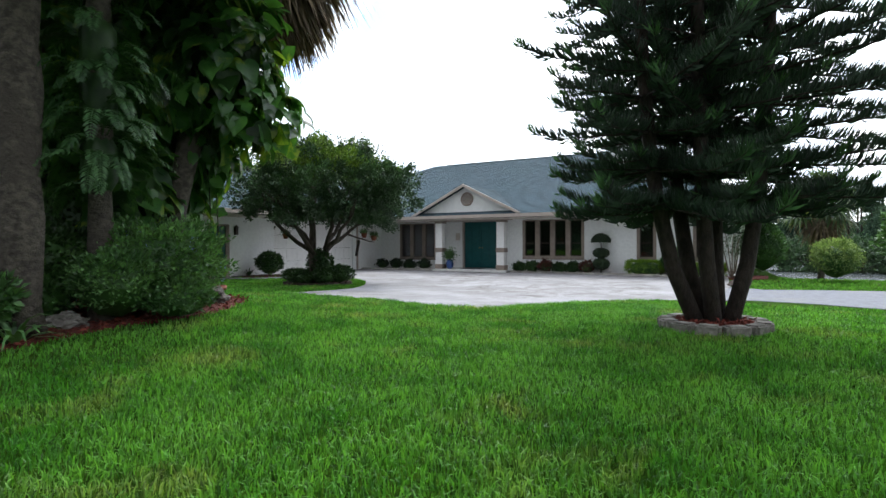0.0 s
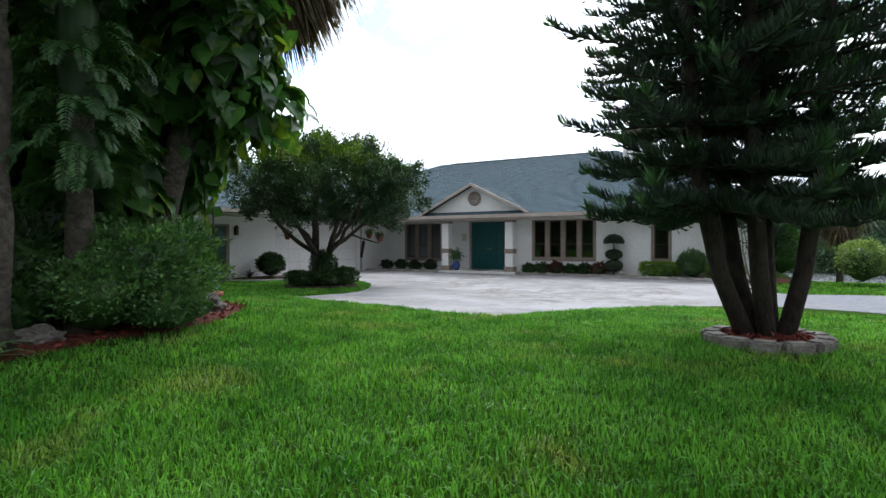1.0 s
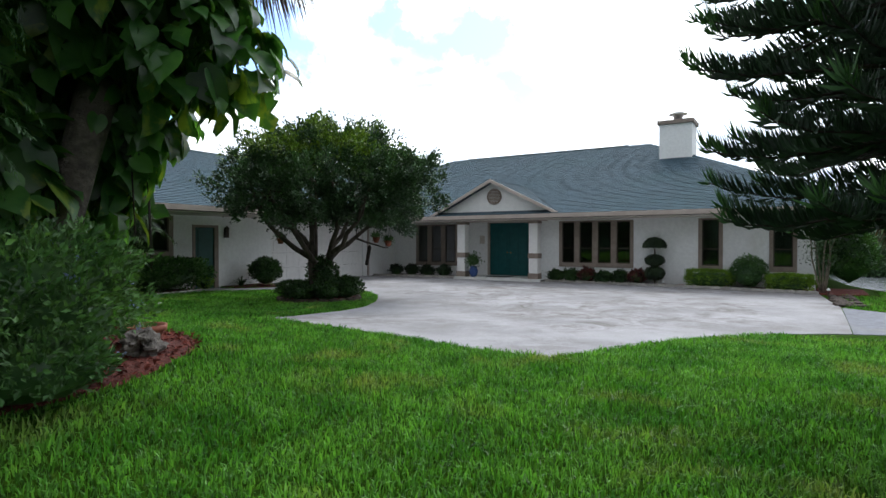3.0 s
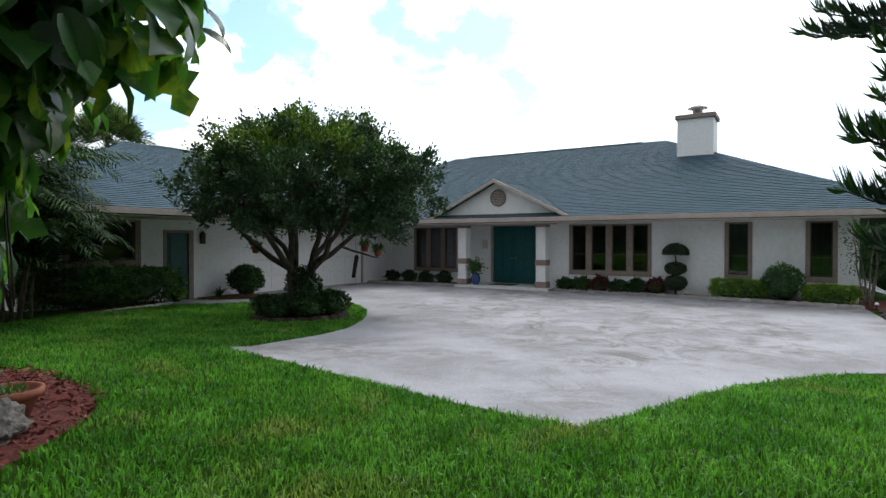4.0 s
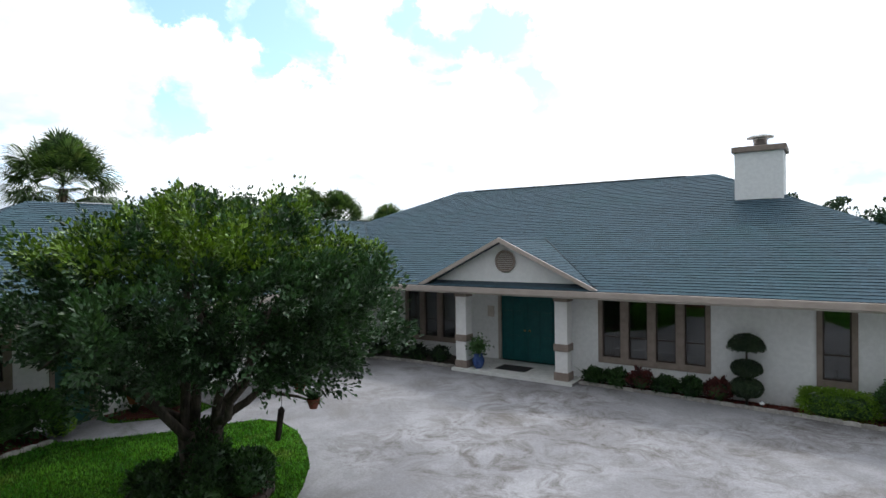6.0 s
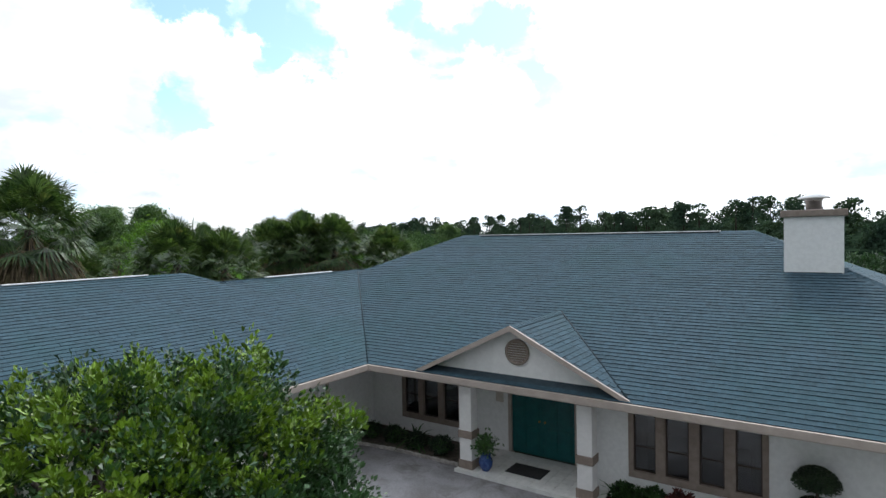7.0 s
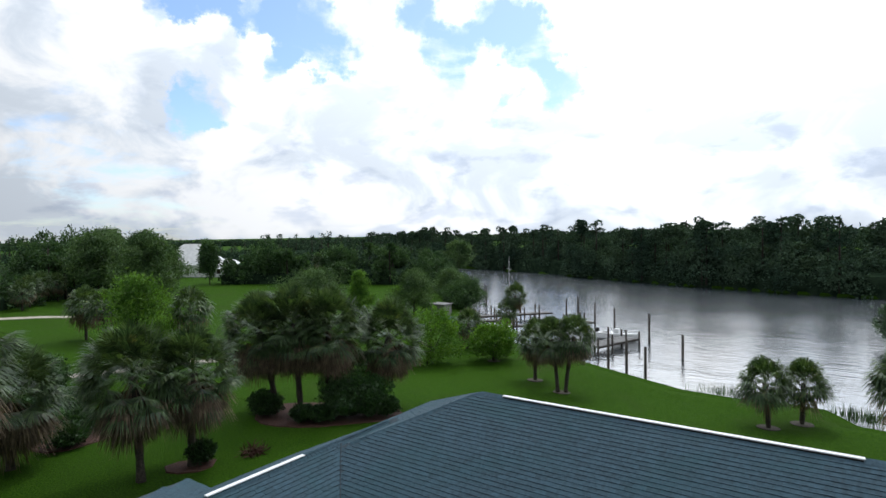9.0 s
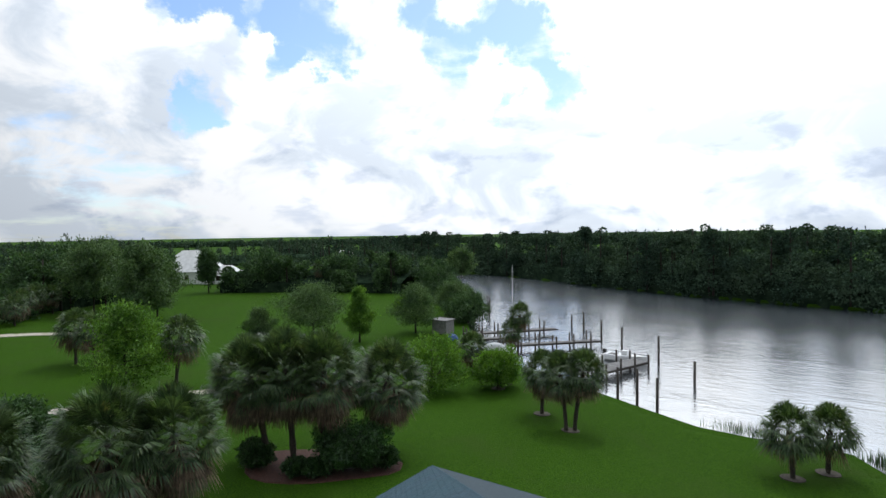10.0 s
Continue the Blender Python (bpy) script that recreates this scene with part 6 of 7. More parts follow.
shrub("shrub", "tall dark shrub beyond the corner of the house", "shrub", -0.75, 27.2, 0.85, 2.1, "bush", 3000, 0.11, 126)


def slim_tree(x, y):
    """A young crepe myrtle: a few bare upright stems and a thin leafy head."""
    r = np.random.default_rng(127)
    root = thing("tree", "young crepe myrtle with bare thin stems at the house corner", "tree", (x, y, 0.04))
    at, out = [], []
    for k in range(5):
        a = k * 1.2566
        tip = np.array([0.42 * math.cos(a), 0.36 * math.sin(a), 2.0 + 0.35 * r.random()])
        line = stem_points(r, (0.05 * math.cos(a), 0.05 * math.sin(a), -0.05), tip, 0.06, 6)
        part("stem", tube(bmesh.new(), line, [0.03, 0.026, 0.023, 0.02, 0.016, 0.012, 0.007], 6), "twig", root)
        for j in range(3, 7):
            puff = np.array(line[j]) + r.normal(size=(46, 3)) * [0.17, 0.17, 0.12]
            at.append(puff)
            out.append(scatter_dirs(r, 46, 0.4))
    at, out = np.concatenate(at), np.concatenate(out)
    part("crown", leaf_mesh("crown", at, out, scatter_dirs(r, len(at), 1.0), 0.06 + 0.03 * r.random(len(at)), np.full(len(at), 0.035)), "dark_bush", root)


slim_tree(-1.62, 23.45)
pebbles = np.random.default_rng(129)
heap = bmesh.new()
for k in range(70):
    spot_x, spot_y = pebbles.uniform(-1.5, -0.95), pebbles.uniform(19.6, 22.6)
    ball = bmesh.ops.create_icosphere(heap, subdivisions=1, radius=0.05 + 0.05 * pebbles.random())["verts"]
    for w in ball:
        w.co = Vector((w.co.x * 1.2 + spot_x, w.co.y + spot_y, w.co.z * 0.6 + 0.03))
tagged(part("pebbles", heap, "dark_brick"), "dark river pebbles where the two drives meet", "pebbles", kind="stuff")
shrub("shrub", "round pale variegated shrub on the side lawn", "shrub", 1.5, 23.4, 0.68, 1.45, "pale_bush", 4200, 0.08, 128)
for k, (x, y, r, h) in enumerate(((6.6, 33, 2.6, 4.2), (9.5, 30, 3.0, 5.2), (13.5, 27, 3.2, 6.0))):
    shrub("shrub", "large dark flowering shrub near the river", "shrub", x, y, r, h, "dark_bush" if k % 2 else "bush", 5200, 0.26, 130 + k, "shrubs by the river")
feather_palm("palm", "clump of arching feather palms beside the wing", -16.9, 8.9, 190, 2.5, 91, stems=9, cane=2.9, leaflet=0.55)
feather_palm("palm", "clump of arching feather palms beside the wing", -17.6, 8.3, 140, 2.4, 94, stems=8, cane=2.4, leaflet=0.55)
feather_palm("palm", "dense clump of feather palms under the eaves", -17.5, 9.8, 120, 2.7, 93, stems=7, cane=2.3, leaflet=0.55)
feather_palm("palm", "young feather palm beside the hedge", -18.1, 10.4, 26, 2.0, 92, stems=3, cane=1.3)

urn = thing("flower_pot", "blue glazed pot with a leafy plant on the porch", "pot", (-13.86, 23.86, 0.113))
part("pot", lathe(bmesh.new(), [(0.10, 0), (0.17, 0.12), (0.19, 0.26), (0.13, 0.40), (0.15, 0.45), (0.12, 0.45), (0.02, 0.40)], 20), "blue_glaze", urn)
rng = np.random.default_rng(140)
sp = rng.normal(size=(420, 3)) * [0.13, 0.13, 0.14] + [0, 0, 0.68]
part("foliage", leaf_mesh("foliage", sp, scatter_dirs(rng, 420, 0.3), scatter_dirs(rng, 420, 1.0), 0.09 + 0.05 * rng.random(420), np.full(420, 0.055)), "bush", urn)
tagged(part("doormat", boxed(-13.4, -12.4, 24.05, 24.7, 0.114, 0.128, bevel=0.004), "mat"), "dark rectangular doormat on the porch tiles", "doormat")
for k, (x, y) in enumerate(((-6.25, 23.85), (-1.5, 23.0), (-10.6, 24.1))):
    light = thing("garden_light", "small white path light in the bed", "garden light", (x, y, 0.05), group="path lights")
    part("stake", tube(bmesh.new(), [(0, 0, -0.05), (0, 0, 0.10)], [0.012, 0.012], 6), "black", light)
    part("cap", lathe(bmesh.new(), [(0.05, 0.10), (0.05, 0.13), (0.015, 0.17)], 10), "white_metal", light)


# ---- back garden, river bank, field ----
# place, height of the top above the world's zero, crown radius, lean of the trunk
palms = [(-36.6, 29.0, 7.9, 2.9, (-0.3, -0.1)), (-36.2, 31.3, 7.3, 2.6, (0.0, 0.2)), (-39.6, 39.1, 8.1, 2.8, (-0.9, -0.5)), (-38.3, 40.0, 8.7, 2.9, (-0.4, -0.2)),
         (-36.9, 41.1, 8.5, 2.9, (0.1, 0.1)), (-35.9, 44.6, 7.4, 2.8, (0.9, 0.4)), (-32.9, 62.8, 3.8, 2.2, (0.1, 0)), (-29.2, 59.5, 4.6, 2.2, (-0.5, 0.1)), (-28.7, 60.0, 4.9, 2.2, (0.7, 0.2)),
         (-13.9, 59.6, 3.0, 2.1, (-0.2, 0)), (-12.1, 62.1, 2.6, 2.0, (0.1, 0)), (-7.0, 55.2, 5.2, 2.4, (0.2, 0)), (-37.06, 21.8, 10.2, 3.2, (0.2, 0)), (-43.5, 26.0, 6.9, 3.0, (0, 0)),
         (-46.4, 72.2, 2.9, 2.2, (0.2, 0)), (-46.2, 83.2, 5.0, 2.0, (0.3, 0.2)), (-61.2, 45.3, 7.3, 2.5, (1.2, 0)), (-80.2, 44.4, 6.6, 2.6, (0, 0)), (-76.4, 44.8, 6.4, 2.4, (0, 0)), (1.6, 33.5, 5.2, 2.0, (0, 0)),
         (-46.5, 82.0, 2.9, 1.9, (0, 0)), (-126, 54, 6.0, 2.6, (0, 0)), (-131, 57.5, 6.2, 2.6, (0, 0)), (-120, 51, 5.6, 2.4, (0, 0)), (-136, 62, 5.6, 2.4, (0, 0)), (-145, 118, 6.5, 2.5, (0, 0)), (-133, 127, 7.0, 2.5, (0, 0))]
for k, (x, y, tip, crown, lean) in enumerate(palms):
    old = k < 6 or k in (12, 13)
    fan_palm("palm_tree", "cabbage palm with a round head and brown dead fronds", x, y, tip - gz(x, y), crown, 200 + k, "palms behind the house", lean, 92 if old else 48, 66 if old else (24 if k not in (9, 10) else 5),
             0.19 if old else 0.16, segments=36 if old else (24 if k < 16 else 13), low=-30, hang=(-28, -84))


def leafy_tree(name, label, x, y, high, radius, material, seed, clumps=130, per=24, leaf=0.28, flat=0.7, trunk=0.16, bark="bark", group="field trees", low=0.35, uneven=0.35):
    rng = np.random.default_rng(seed)
    root = thing(name, label, "tree", (x, y, gz(x, y)), 0, group)
    centre = (0, 0, high - radius * flat)
    bm = bmesh.new()
    tube(bm, stem_points(rng, (0, 0, -0.2), (0.2, 0.1, high * 0.8), 0.12), [trunk * (1.15 - 0.13 * k) for k in range(7)], 7)
    for k in range(7):
        a = k * 2.4
        start = (0.1, 0.05, high * (low + 0.06 * k))
        tube(bm, stem_points(rng, start, (radius * 0.7 * math.cos(a), radius * 0.7 * math.sin(a), centre[2] + 0.3 * radius * rng.normal()), 0.1, 4), [trunk * 0.4, trunk * 0.33, trunk * 0.26, trunk * 0.18, 0.02], 5)
    part("trunk", bm, bark, root)
    at, out = clumped(rng, centre, radius, flat, clumps, per, leaf * 0.9, 0.4, None, 0.35, uneven)
    count = len(at)
    part("crown", leaf_mesh("crown", at, out, scatter_dirs(rng, count, 1.0), leaf * (0.7 + 0.7 * rng.random(count)), leaf * 0.6 * (0.7 + 0.6 * rng.random(count))), material, root)
    return root


def field_pine(label, x, y, tip, radius, material, seed, bare=0.22, round_top=0.5, needle=0.34, limbs=34):
    """An open pine: straight trunk, rising limbs, each carrying loose tufts of needles."""
    rng = np.random.default_rng(seed)
    base = gz(x, y)
    high = tip - base
    radius *= 1.25
    root = thing("pine_tree", label, "tree", (x, y, base), 0, "field trees")
    bm = bmesh.new()
    tube(bm, stem_points(rng, (0, 0, -0.2), (0.15, 0.1, high * 0.97), 0.10, 8), [0.17 - 0.018 * k for k in range(9)], 7)
    at = []
    for k in range(limbs):
        s = (k + 0.5) / limbs
        z = high * (bare + (0.96 - bare) * s)
        long = radius * (1 - s) ** round_top * (0.45 + 0.75 * rng.random()) * min(1.0, 0.6 + s * 2.2)
        turn = k * 2.399963 + rng.normal() * 0.3
        end = (math.cos(turn) * long, math.sin(turn) * long, z + long * 0.28)
        tube(bm, [(0.05, 0.03, z), (end[0] * 0.55, end[1] * 0.55, z + long * 0.06), end], [0.05, 0.035, 0.012], 4)
        for j in range(7):
            f = 0.35 + 0.70 * rng.random()
            at.append(rng.normal(size=(46, 3)) * [0.11 * radius + 0.08, 0.11 * radius + 0.08, 0.07 * radius + 0.05] + [end[0] * f, end[1] * f, z + long * 0.28 * f * f + 0.1])
    part("trunk", bm, "pine_bark", root)
    at = np.concatenate(at)
    n = len(at)
    part("crown", leaf_mesh("crown", at, scatter_dirs(rng, n, 0.7), scatter_dirs(rng, n, 0.6), needle * (0.6 + 0.8 * rng.random(n)), needle * 0.34 * (0.7 + 0.6 * rng.random(n))), material if material == "bright_leaf" else "pine_leaf", root)
    return root


for k, (x, y, tip, radius, material, bare) in enumerate(((-61.6, 41.1, 7.8, 3.4, "bright_leaf", 0.12), (-78.8, 77.2, 5.6, 5.2, "mid_leaf", 0.22), (-70.3, 78.6, 5.9, 2.1, "bright_leaf", 0.16), (-68.1, 89.3, 5.2, 3.6, "mid_leaf", 0.15),
                                                         (-73.6, 107.7, 3.9, 3.4, "mid_leaf", 0.12), (-84.5, 71.5, 2.4, 2.0, "mid_leaf", 0.1), (-110, 66.5, 12.4, 4.6, "mid_leaf", 0.22), (-120, 74, 10.5, 4.2, "mid_leaf", 0.22),
                                                         (-128, 66, 12.5, 5.5, "mid_leaf", 0.3), (-137, 72, 13.2, 5.0, "mid_leaf", 0.35), (-100, 150, 9.0, 4.0, "mid_leaf", 0.4))):
    field_pine("fresh bright green pine in the field" if material == "bright_leaf" else "open dark green pine in the field behind the house", x, y, tip, radius, material, 300 + k, bare,
               0.75 if k == 2 else 0.42, 0.34 if x > -100 else 0.6, 44 if radius > 4 else 34)

# place, top above the world's zero, radius, leaf, height of the crown against its width, lowest limb
field = [(-45.0, 62.5, 3.3, 3.7, "bright_leaf", 0.75, 0.1), (-40.4, 68.1, 1.5, 2.3, "bright_leaf", 0.72, 0.15), (-55.7, 31.3, 2.9, 1.7, "mid_leaf", 0.6, 0.4), (-59.5, 28.5, 3.2, 2.0, "mid_leaf", 0.8, 0.3),
         (-66.5, 102.5, 2.6, 3.2, "mid_leaf", 0.8, 0.2), (-70.8, 106.5, 2.0, 2.8, "mid_leaf", 0.8, 0.2), (-78.5, 116.5, 2.6, 3.6, "mid_leaf", 0.75, 0.2), (-87, 125, 3.0, 4.0, "mid_leaf", 0.7, 0.2), (-84, 107, 0.8, 2.4, "bright_leaf", 0.7, 0.1),
         (-92, 128, 5.5, 4.6, "mid_leaf", 0.8, 0.3), (-103, 142, 6.5, 5.5, "mid_leaf", 0.8, 0.3), (-146, 64, 12.0, 6.5, "mid_leaf", 0.85, 0.3), (-142, 84, 10.5, 5.5, "mid_leaf", 0.85, 0.3), (-152, 74, 12.6, 7.0, "mid_leaf", 0.85, 0.3),
         (-130, 132, 8.0, 6.0, "mid_leaf", 0.8, 0.3), (-118, 140, 8.0, 6.0, "mid_leaf", 0.8, 0.3), (-143, 118, 9.5, 6.0, "mid_leaf", 0.85, 0.3), (-152, 104.6, 9.6, 1.9, "mid_leaf", 2.2, 0.3)]
for k, (x, y, tip, radius, material, flat, low) in enumerate(field):
    leafy_tree("tree", "broad green tree in the field behind the house" if material == "mid_leaf" else "fresh bright green tree near the river bank", x, y, tip - gz(x, y), radius, material, 320 + k,
               300, 26, 0.26 if x > -60 else (0.34 if x > -100 else 0.55), flat, uneven=0.6, low=low)

# planting beds under the back palms
for k, (x, y, r, h, m) in enumerate(((-40.6, 39.0, 0.9, 1.2, "dark_bush"), (-39.5, 38.3, 0.9, 1.3, "dark_bush"), (-36.7, 38.9, 0.75, 0.9, "dark_bush"), (-35.8, 39.5, 0.8, 0.9, "dark_bush"),
                                     (-36.1, 41.4, 1.3, 2.7, "bush"), (-34.9, 40.8, 1.2, 2.1, "dark_bush"), (-33.9, 41.6, 1.0, 1.9, "dark_bush"), (-33.3, 42.7, 0.7, 1.2, "dark_bush"), (-34.9, 43.0, 1.2, 2.3, "bush"),
                                     (-36.0, 31.7, 0.55, 1.1, "dark_bush"), (-46.4, 30.4, 1.1, 1.3, "dark_bush"), (-44.6, 28.9, 1.0, 1.1, "dark_bush"), (-47.6, 29.0, 1.1, 1.5, "bush"),
                                     (-49.4, 31.8, 0.5, 1.6, "bush"), (-52.0, 46.0, 1.7, 1.5, "dark_bush"), (-50.2, 48.2, 1.8, 1.7, "bush"), (-48.6, 50.6, 1.8, 1.6, "dark_bush"), (-47.0, 52.6, 1.8, 1.9, "dark_bush"),
                                     (-45.2, 54.6, 1.9, 1.8, "bush"), (-51.5, 31.0, 1.5, 1.4, "dark_bush"), (-54.0, 29.5, 1.8, 1.5, "dark_bush"), (-57.5, 31.5, 1.8, 1.5, "dark_bush"))):
    shrub("shrub", "dark garden shrub under the palms behind the house" if k < 14 else "dark hedge shrub between the lawn and the field" if k < 19 else "dark wild brush beside the sandy track", "shrub", x, y, r, h, m, 2600, 0.17, 340 + k, "back garden shrubs" if k < 19 else "wild brush", ragged=2.4)
for outline in ([(-41.4, 39.4), (-40.2, 37.6), (-38.1, 36.9), (-35.6, 38.2), (-33.6, 40.4), (-32.1, 42.6), (-33.4, 44.6), (-36.2, 45.2), (-38.6, 42.6), (-40.6, 41.0)],
                [(-48.6, 28.0), (-45.8, 27.4), (-43.9, 28.0), (-43.8, 30.9), (-45.0, 31.8), (-48.0, 31.2)], [(-37.6, 30.6), (-36.2, 30.0), (-34.9, 31.5), (-36.2, 32.8)]):
    tagged(part("mulch_bed", draped(rounded(outline, 1), 0.05), "old_mulch"), "dark old mulch under the back palms", "mulch", kind="structure")
pile_rng = np.random.default_rng(360)
heap_at = pile_rng.normal(size=(160, 3)) * [0.28, 0.28, 0.08] + [-34.9, 34.0, gz(-34.9, 34.0) + 0.12]
tagged(part("debris", leaf_mesh("debris", heap_at, scatter_dirs(pile_rng, 160), scatter_dirs(pile_rng, 160, 1), 0.35 + 0.3 * pile_rng.random(160), np.full(160, 0.08)), "old_mulch"), "heap of fallen brown palm fronds on the lawn", "debris", kind="stuff")
for k, (x, y) in enumerate(((-32.9, 62.8), (-28.95, 59.75), (-13.9, 59.6), (-12.1, 62.1), (-40.4, 68.1))):
    ring_out = [(x + 0.75 * math.cos(6.2832 * j / 14), y + 0.75 * math.sin(6.2832 * j / 14)) for j in range(14)]
    tagged(part("tree_ring", draped(ring_out, 0.04), "dirt"), "bare earth ring round a palm trunk", "mulch", kind="structure")
for k, (x, y, r, h) in enumerate(((-2.5, 100, 4.0, 5.5), (3.5, 98, 4.6, 6.5), (9.5, 97, 5.0, 7.2), (15.5, 95, 5.0, 7.5), (6.0, 104, 5.0, 8.0))):
    leafy_tree("mangrove", "dense dark mangrove bush standing in the shallow river", x, y, h, r, "privet", 380 + k, 240, 26, 0.42, 0.55, group="mangroves").location.z -= 0.75
reeds = np.random.default_rng(370)
for k, (x, y, w) in enumerate(((-17.0, 66.9, 3.4), (-8.6, 65.0, 2.2))):
    at = np.stack([x + reeds.normal(size=260) * w * 0.5, y + 0.6 + reeds.random(260) * 1.0, np.full(260, -3.0)], 1)
    tagged(part("reeds", leaf_mesh("reeds", at, scatter_dirs(reeds, 260) * [0.2, 0.2, 0.1] + [0, 0, 1], scatter_dirs(reeds, 260) * [1, 1, 0.1], 1.0 + 0.6 * reeds.random(260), np.full(260, 0.05)), "mid_leaf"),
           "thin reeds standing in the shallows", "reeds", kind="stuff")


# ---- docks and boats ----
def pile(x, y, top, radius=0.14, label="dark wooden mooring post in the river", group="mooring posts"):
    ob = part("mooring_post", tube(bmesh.new(), [(x, y, -5), (x + 0.03, y, -2), (x + 0.04, y, top)], [radius, radius, radius * 0.92], 9), "pile")
    return tagged(ob, label, "post", group)


for x, y, top in ((-30.1, 89.6, 0.7), (-24.35, 81.9, -0.3), (-25.2, 70.6, 0.3), (-27.4, 71.9, 0.6), (-29.7, 73.2, 0.2), (-71.6, 115.4, 0.4), (-70.4, 115.6, 0.9), (-69.4, 114.6, 0.7), (-36.9, 96.5, 0.2), (-41.5, 101.0, 0.2),
                  (-46.5, 106.5, 0.4), (-47.6, 104.2, 0.2)):
    pile(x, y, top)


def dock(name, a, b, width, z, label):
    """A plank jetty on piles from a to b."""
    a, b = Vector(a), Vector(b)
    run = (b - a).normalized()
    across = Vector((-run.y, run.x))
    root = thing(name, label, "dock", (a.x, a.y, z))
    long = (b - a).length
    turn = math.atan2(run.y, run.x)
    board = boxed(-0.07, 0.07, -width / 2, width / 2, -0.05, 0.0)
    me = bpy.data.meshes.new("plank")
    board.to_mesh(me)
    board.free()
    me.materials.append(M["plank"])
    spin = Matrix.Rotation(turn, 4, "Z")
    for k in range(int(long / 0.30)):
        ob = new("plank", me)
        ob.parent = root
        ob.scale = (2.0, 1, 1)
        ob.rotation_euler = (0, 0, turn)
        ob.location = (run.x * (0.15 + 0.30 * k), run.y * (0.15 + 0.30 * k), 0)
    for side_sign in (-1, 1):
        beam = boxed(0, long, side_sign * width / 2 - 0.06, side_sign * width / 2 + 0.06, -0.28, -0.055)
        beam.transform(spin)
        part("beam", beam, "pile", root)
        for k in range(int(long / 2.6) + 1):
            p = run * min(k * 2.6, long - 0.1) + across * side_sign * (width / 2 + 0.16)
            part("post", tube(bmesh.new(), [(p.x, p.y, -3.0), (p.x, p.y, 0.9 + 0.25 * ((k * 7) % 3))], [0.13, 0.12], 8), "pile", root)
    return root


dock("dock", (-38.9, 77.6), (-34.6, 81.4), 1.3, -2.05, "short plank walkway from the bank")
dock("dock", (-34.2, 79.6), (-31.6, 87.2), 2.3, -2.0, "weathered plank dock with posts")
dock("dock", (-50.5, 86.5), (-40.4, 97.0), 1.2, -2.0, "narrow plank dock with tall posts")
dock("dock", (-60.0, 91.5), (-49.9, 103.3), 1.4, -2.0, "long plank dock with tall posts reaching into the river")
dock("dock", (-55.6, 89.5), (-52.0, 92.8), 1.2, -2.0, "short plank dock by the bank")



def boat(x, y, turn, long, label, cover=True):
    root = thing("boat", label, "boat", (x, y, -2.9), turn)
    hull = bmesh.new()
    rows = []
    for k in range(9):
        s = k / 8
        half = 0.16 * long * (1 - max(0, s - 0.45) ** 2 * 3.1) if s < 1 else 0.01
        half = max(half, 0.02)
        px = (s - 0.5) * long
        lift = 0.25 * s * s
        rows.append([hull.verts.new(p) for p in ((px, -half, 0.85 + lift), (px, -half * 0.8, 0.2), (px, 0, -0.25 + lift * 0.8), (px, half * 0.8, 0.2), (px, half, 0.85 + lift))])
    for a, b in zip(rows, rows[1:]):
        for j in range(4):
            hull.faces.new((a[j], a[j + 1], b[j + 1], b[j]))
        hull.faces.new((a[4], a[0], b[0], b[4]))
    hull.faces.new(rows[0])
    bmesh.ops.recalc_face_normals(hull, faces=hull.faces)
    part("hull", hull, "hull", root, "white hull")
    part("cockpit", boxed(-long * 0.40, long * 0.12, -0.62, 0.62, 0.80, 0.872, bevel=0.01), "plank", root, "grey cockpit floor")
    part("rail", tube(bmesh.new(), [(long * 0.1, -0.8, 1.0), (long * 0.3, -0.5, 1.35), (long * 0.45, 0, 1.5), (long * 0.3, 0.5, 1.35), (long * 0.1, 0.8, 1.0)], [0.025] * 5, 6), "grey_metal", root, "thin metal bow rail")
    if cover:
        top = bmesh.new()
        bmesh.ops.create_uvsphere(top, u_segments=16, v_segments=8, radius=1)
        for v in top.verts:
            v.co = Vector((v.co.x * long * 0.33 - long * 0.1, v.co.y * long * 0.15, 0.86 + max(v.co.z, -0.02) * 0.75))
        part("cover", top, "tarp", root, "pale fabric cover")
    else:
        part("console", boxed(-0.5, 0.3, -0.35, 0.35, 0.85, 1.5, bevel=0.08), "hull", root)
        part("engine", boxed(-long / 2 - 0.35, -long / 2 + 0.05, -0.2, 0.2, 0.4, 1.35, bevel=0.08), "black", root)
    return root


boat(-33.9, 88.95, -9, 5.6, "white motor boat moored at the dock", False)
boat(-37.6, 84.6, 55, 5.2, "covered pale boat moored beside the dock")
boat(-50.0, 84.6, 35, 4.6, "covered white boat on a lift")
mast = thing("sailing_mast", "slim pale mast rising from the river", "mast", (-80.0, 143.5, -2.9))
part("pole", tube(bmesh.new(), [(0, 0, -1), (0, 0, 8.5)], [0.055, 0.04], 8), "white_metal", mast)
part("spreader", tube(bmesh.new(), [(-0.6, 0, 5), (0.6, 0, 5)], [0.03, 0.03], 6), "white_metal", mast)
shed = thing("shed", "small grey dock shed with a flat roof", "shed", (-64.3, 91.6, gz(-64.3, 91.6)))
part("wall", boxed(-1.4, 1.4, -1.1, 1.1, 0, 2.1, bevel=0.02), "plank", shed)
part("roof", boxed(-1.6, 1.6, -1.3, 1.3, 2.1, 2.25, bevel=0.02), "plank", shed)
tarp_heap = bmesh.new()
bmesh.ops.create_icosphere(tarp_heap, subdivisions=3, radius=1)
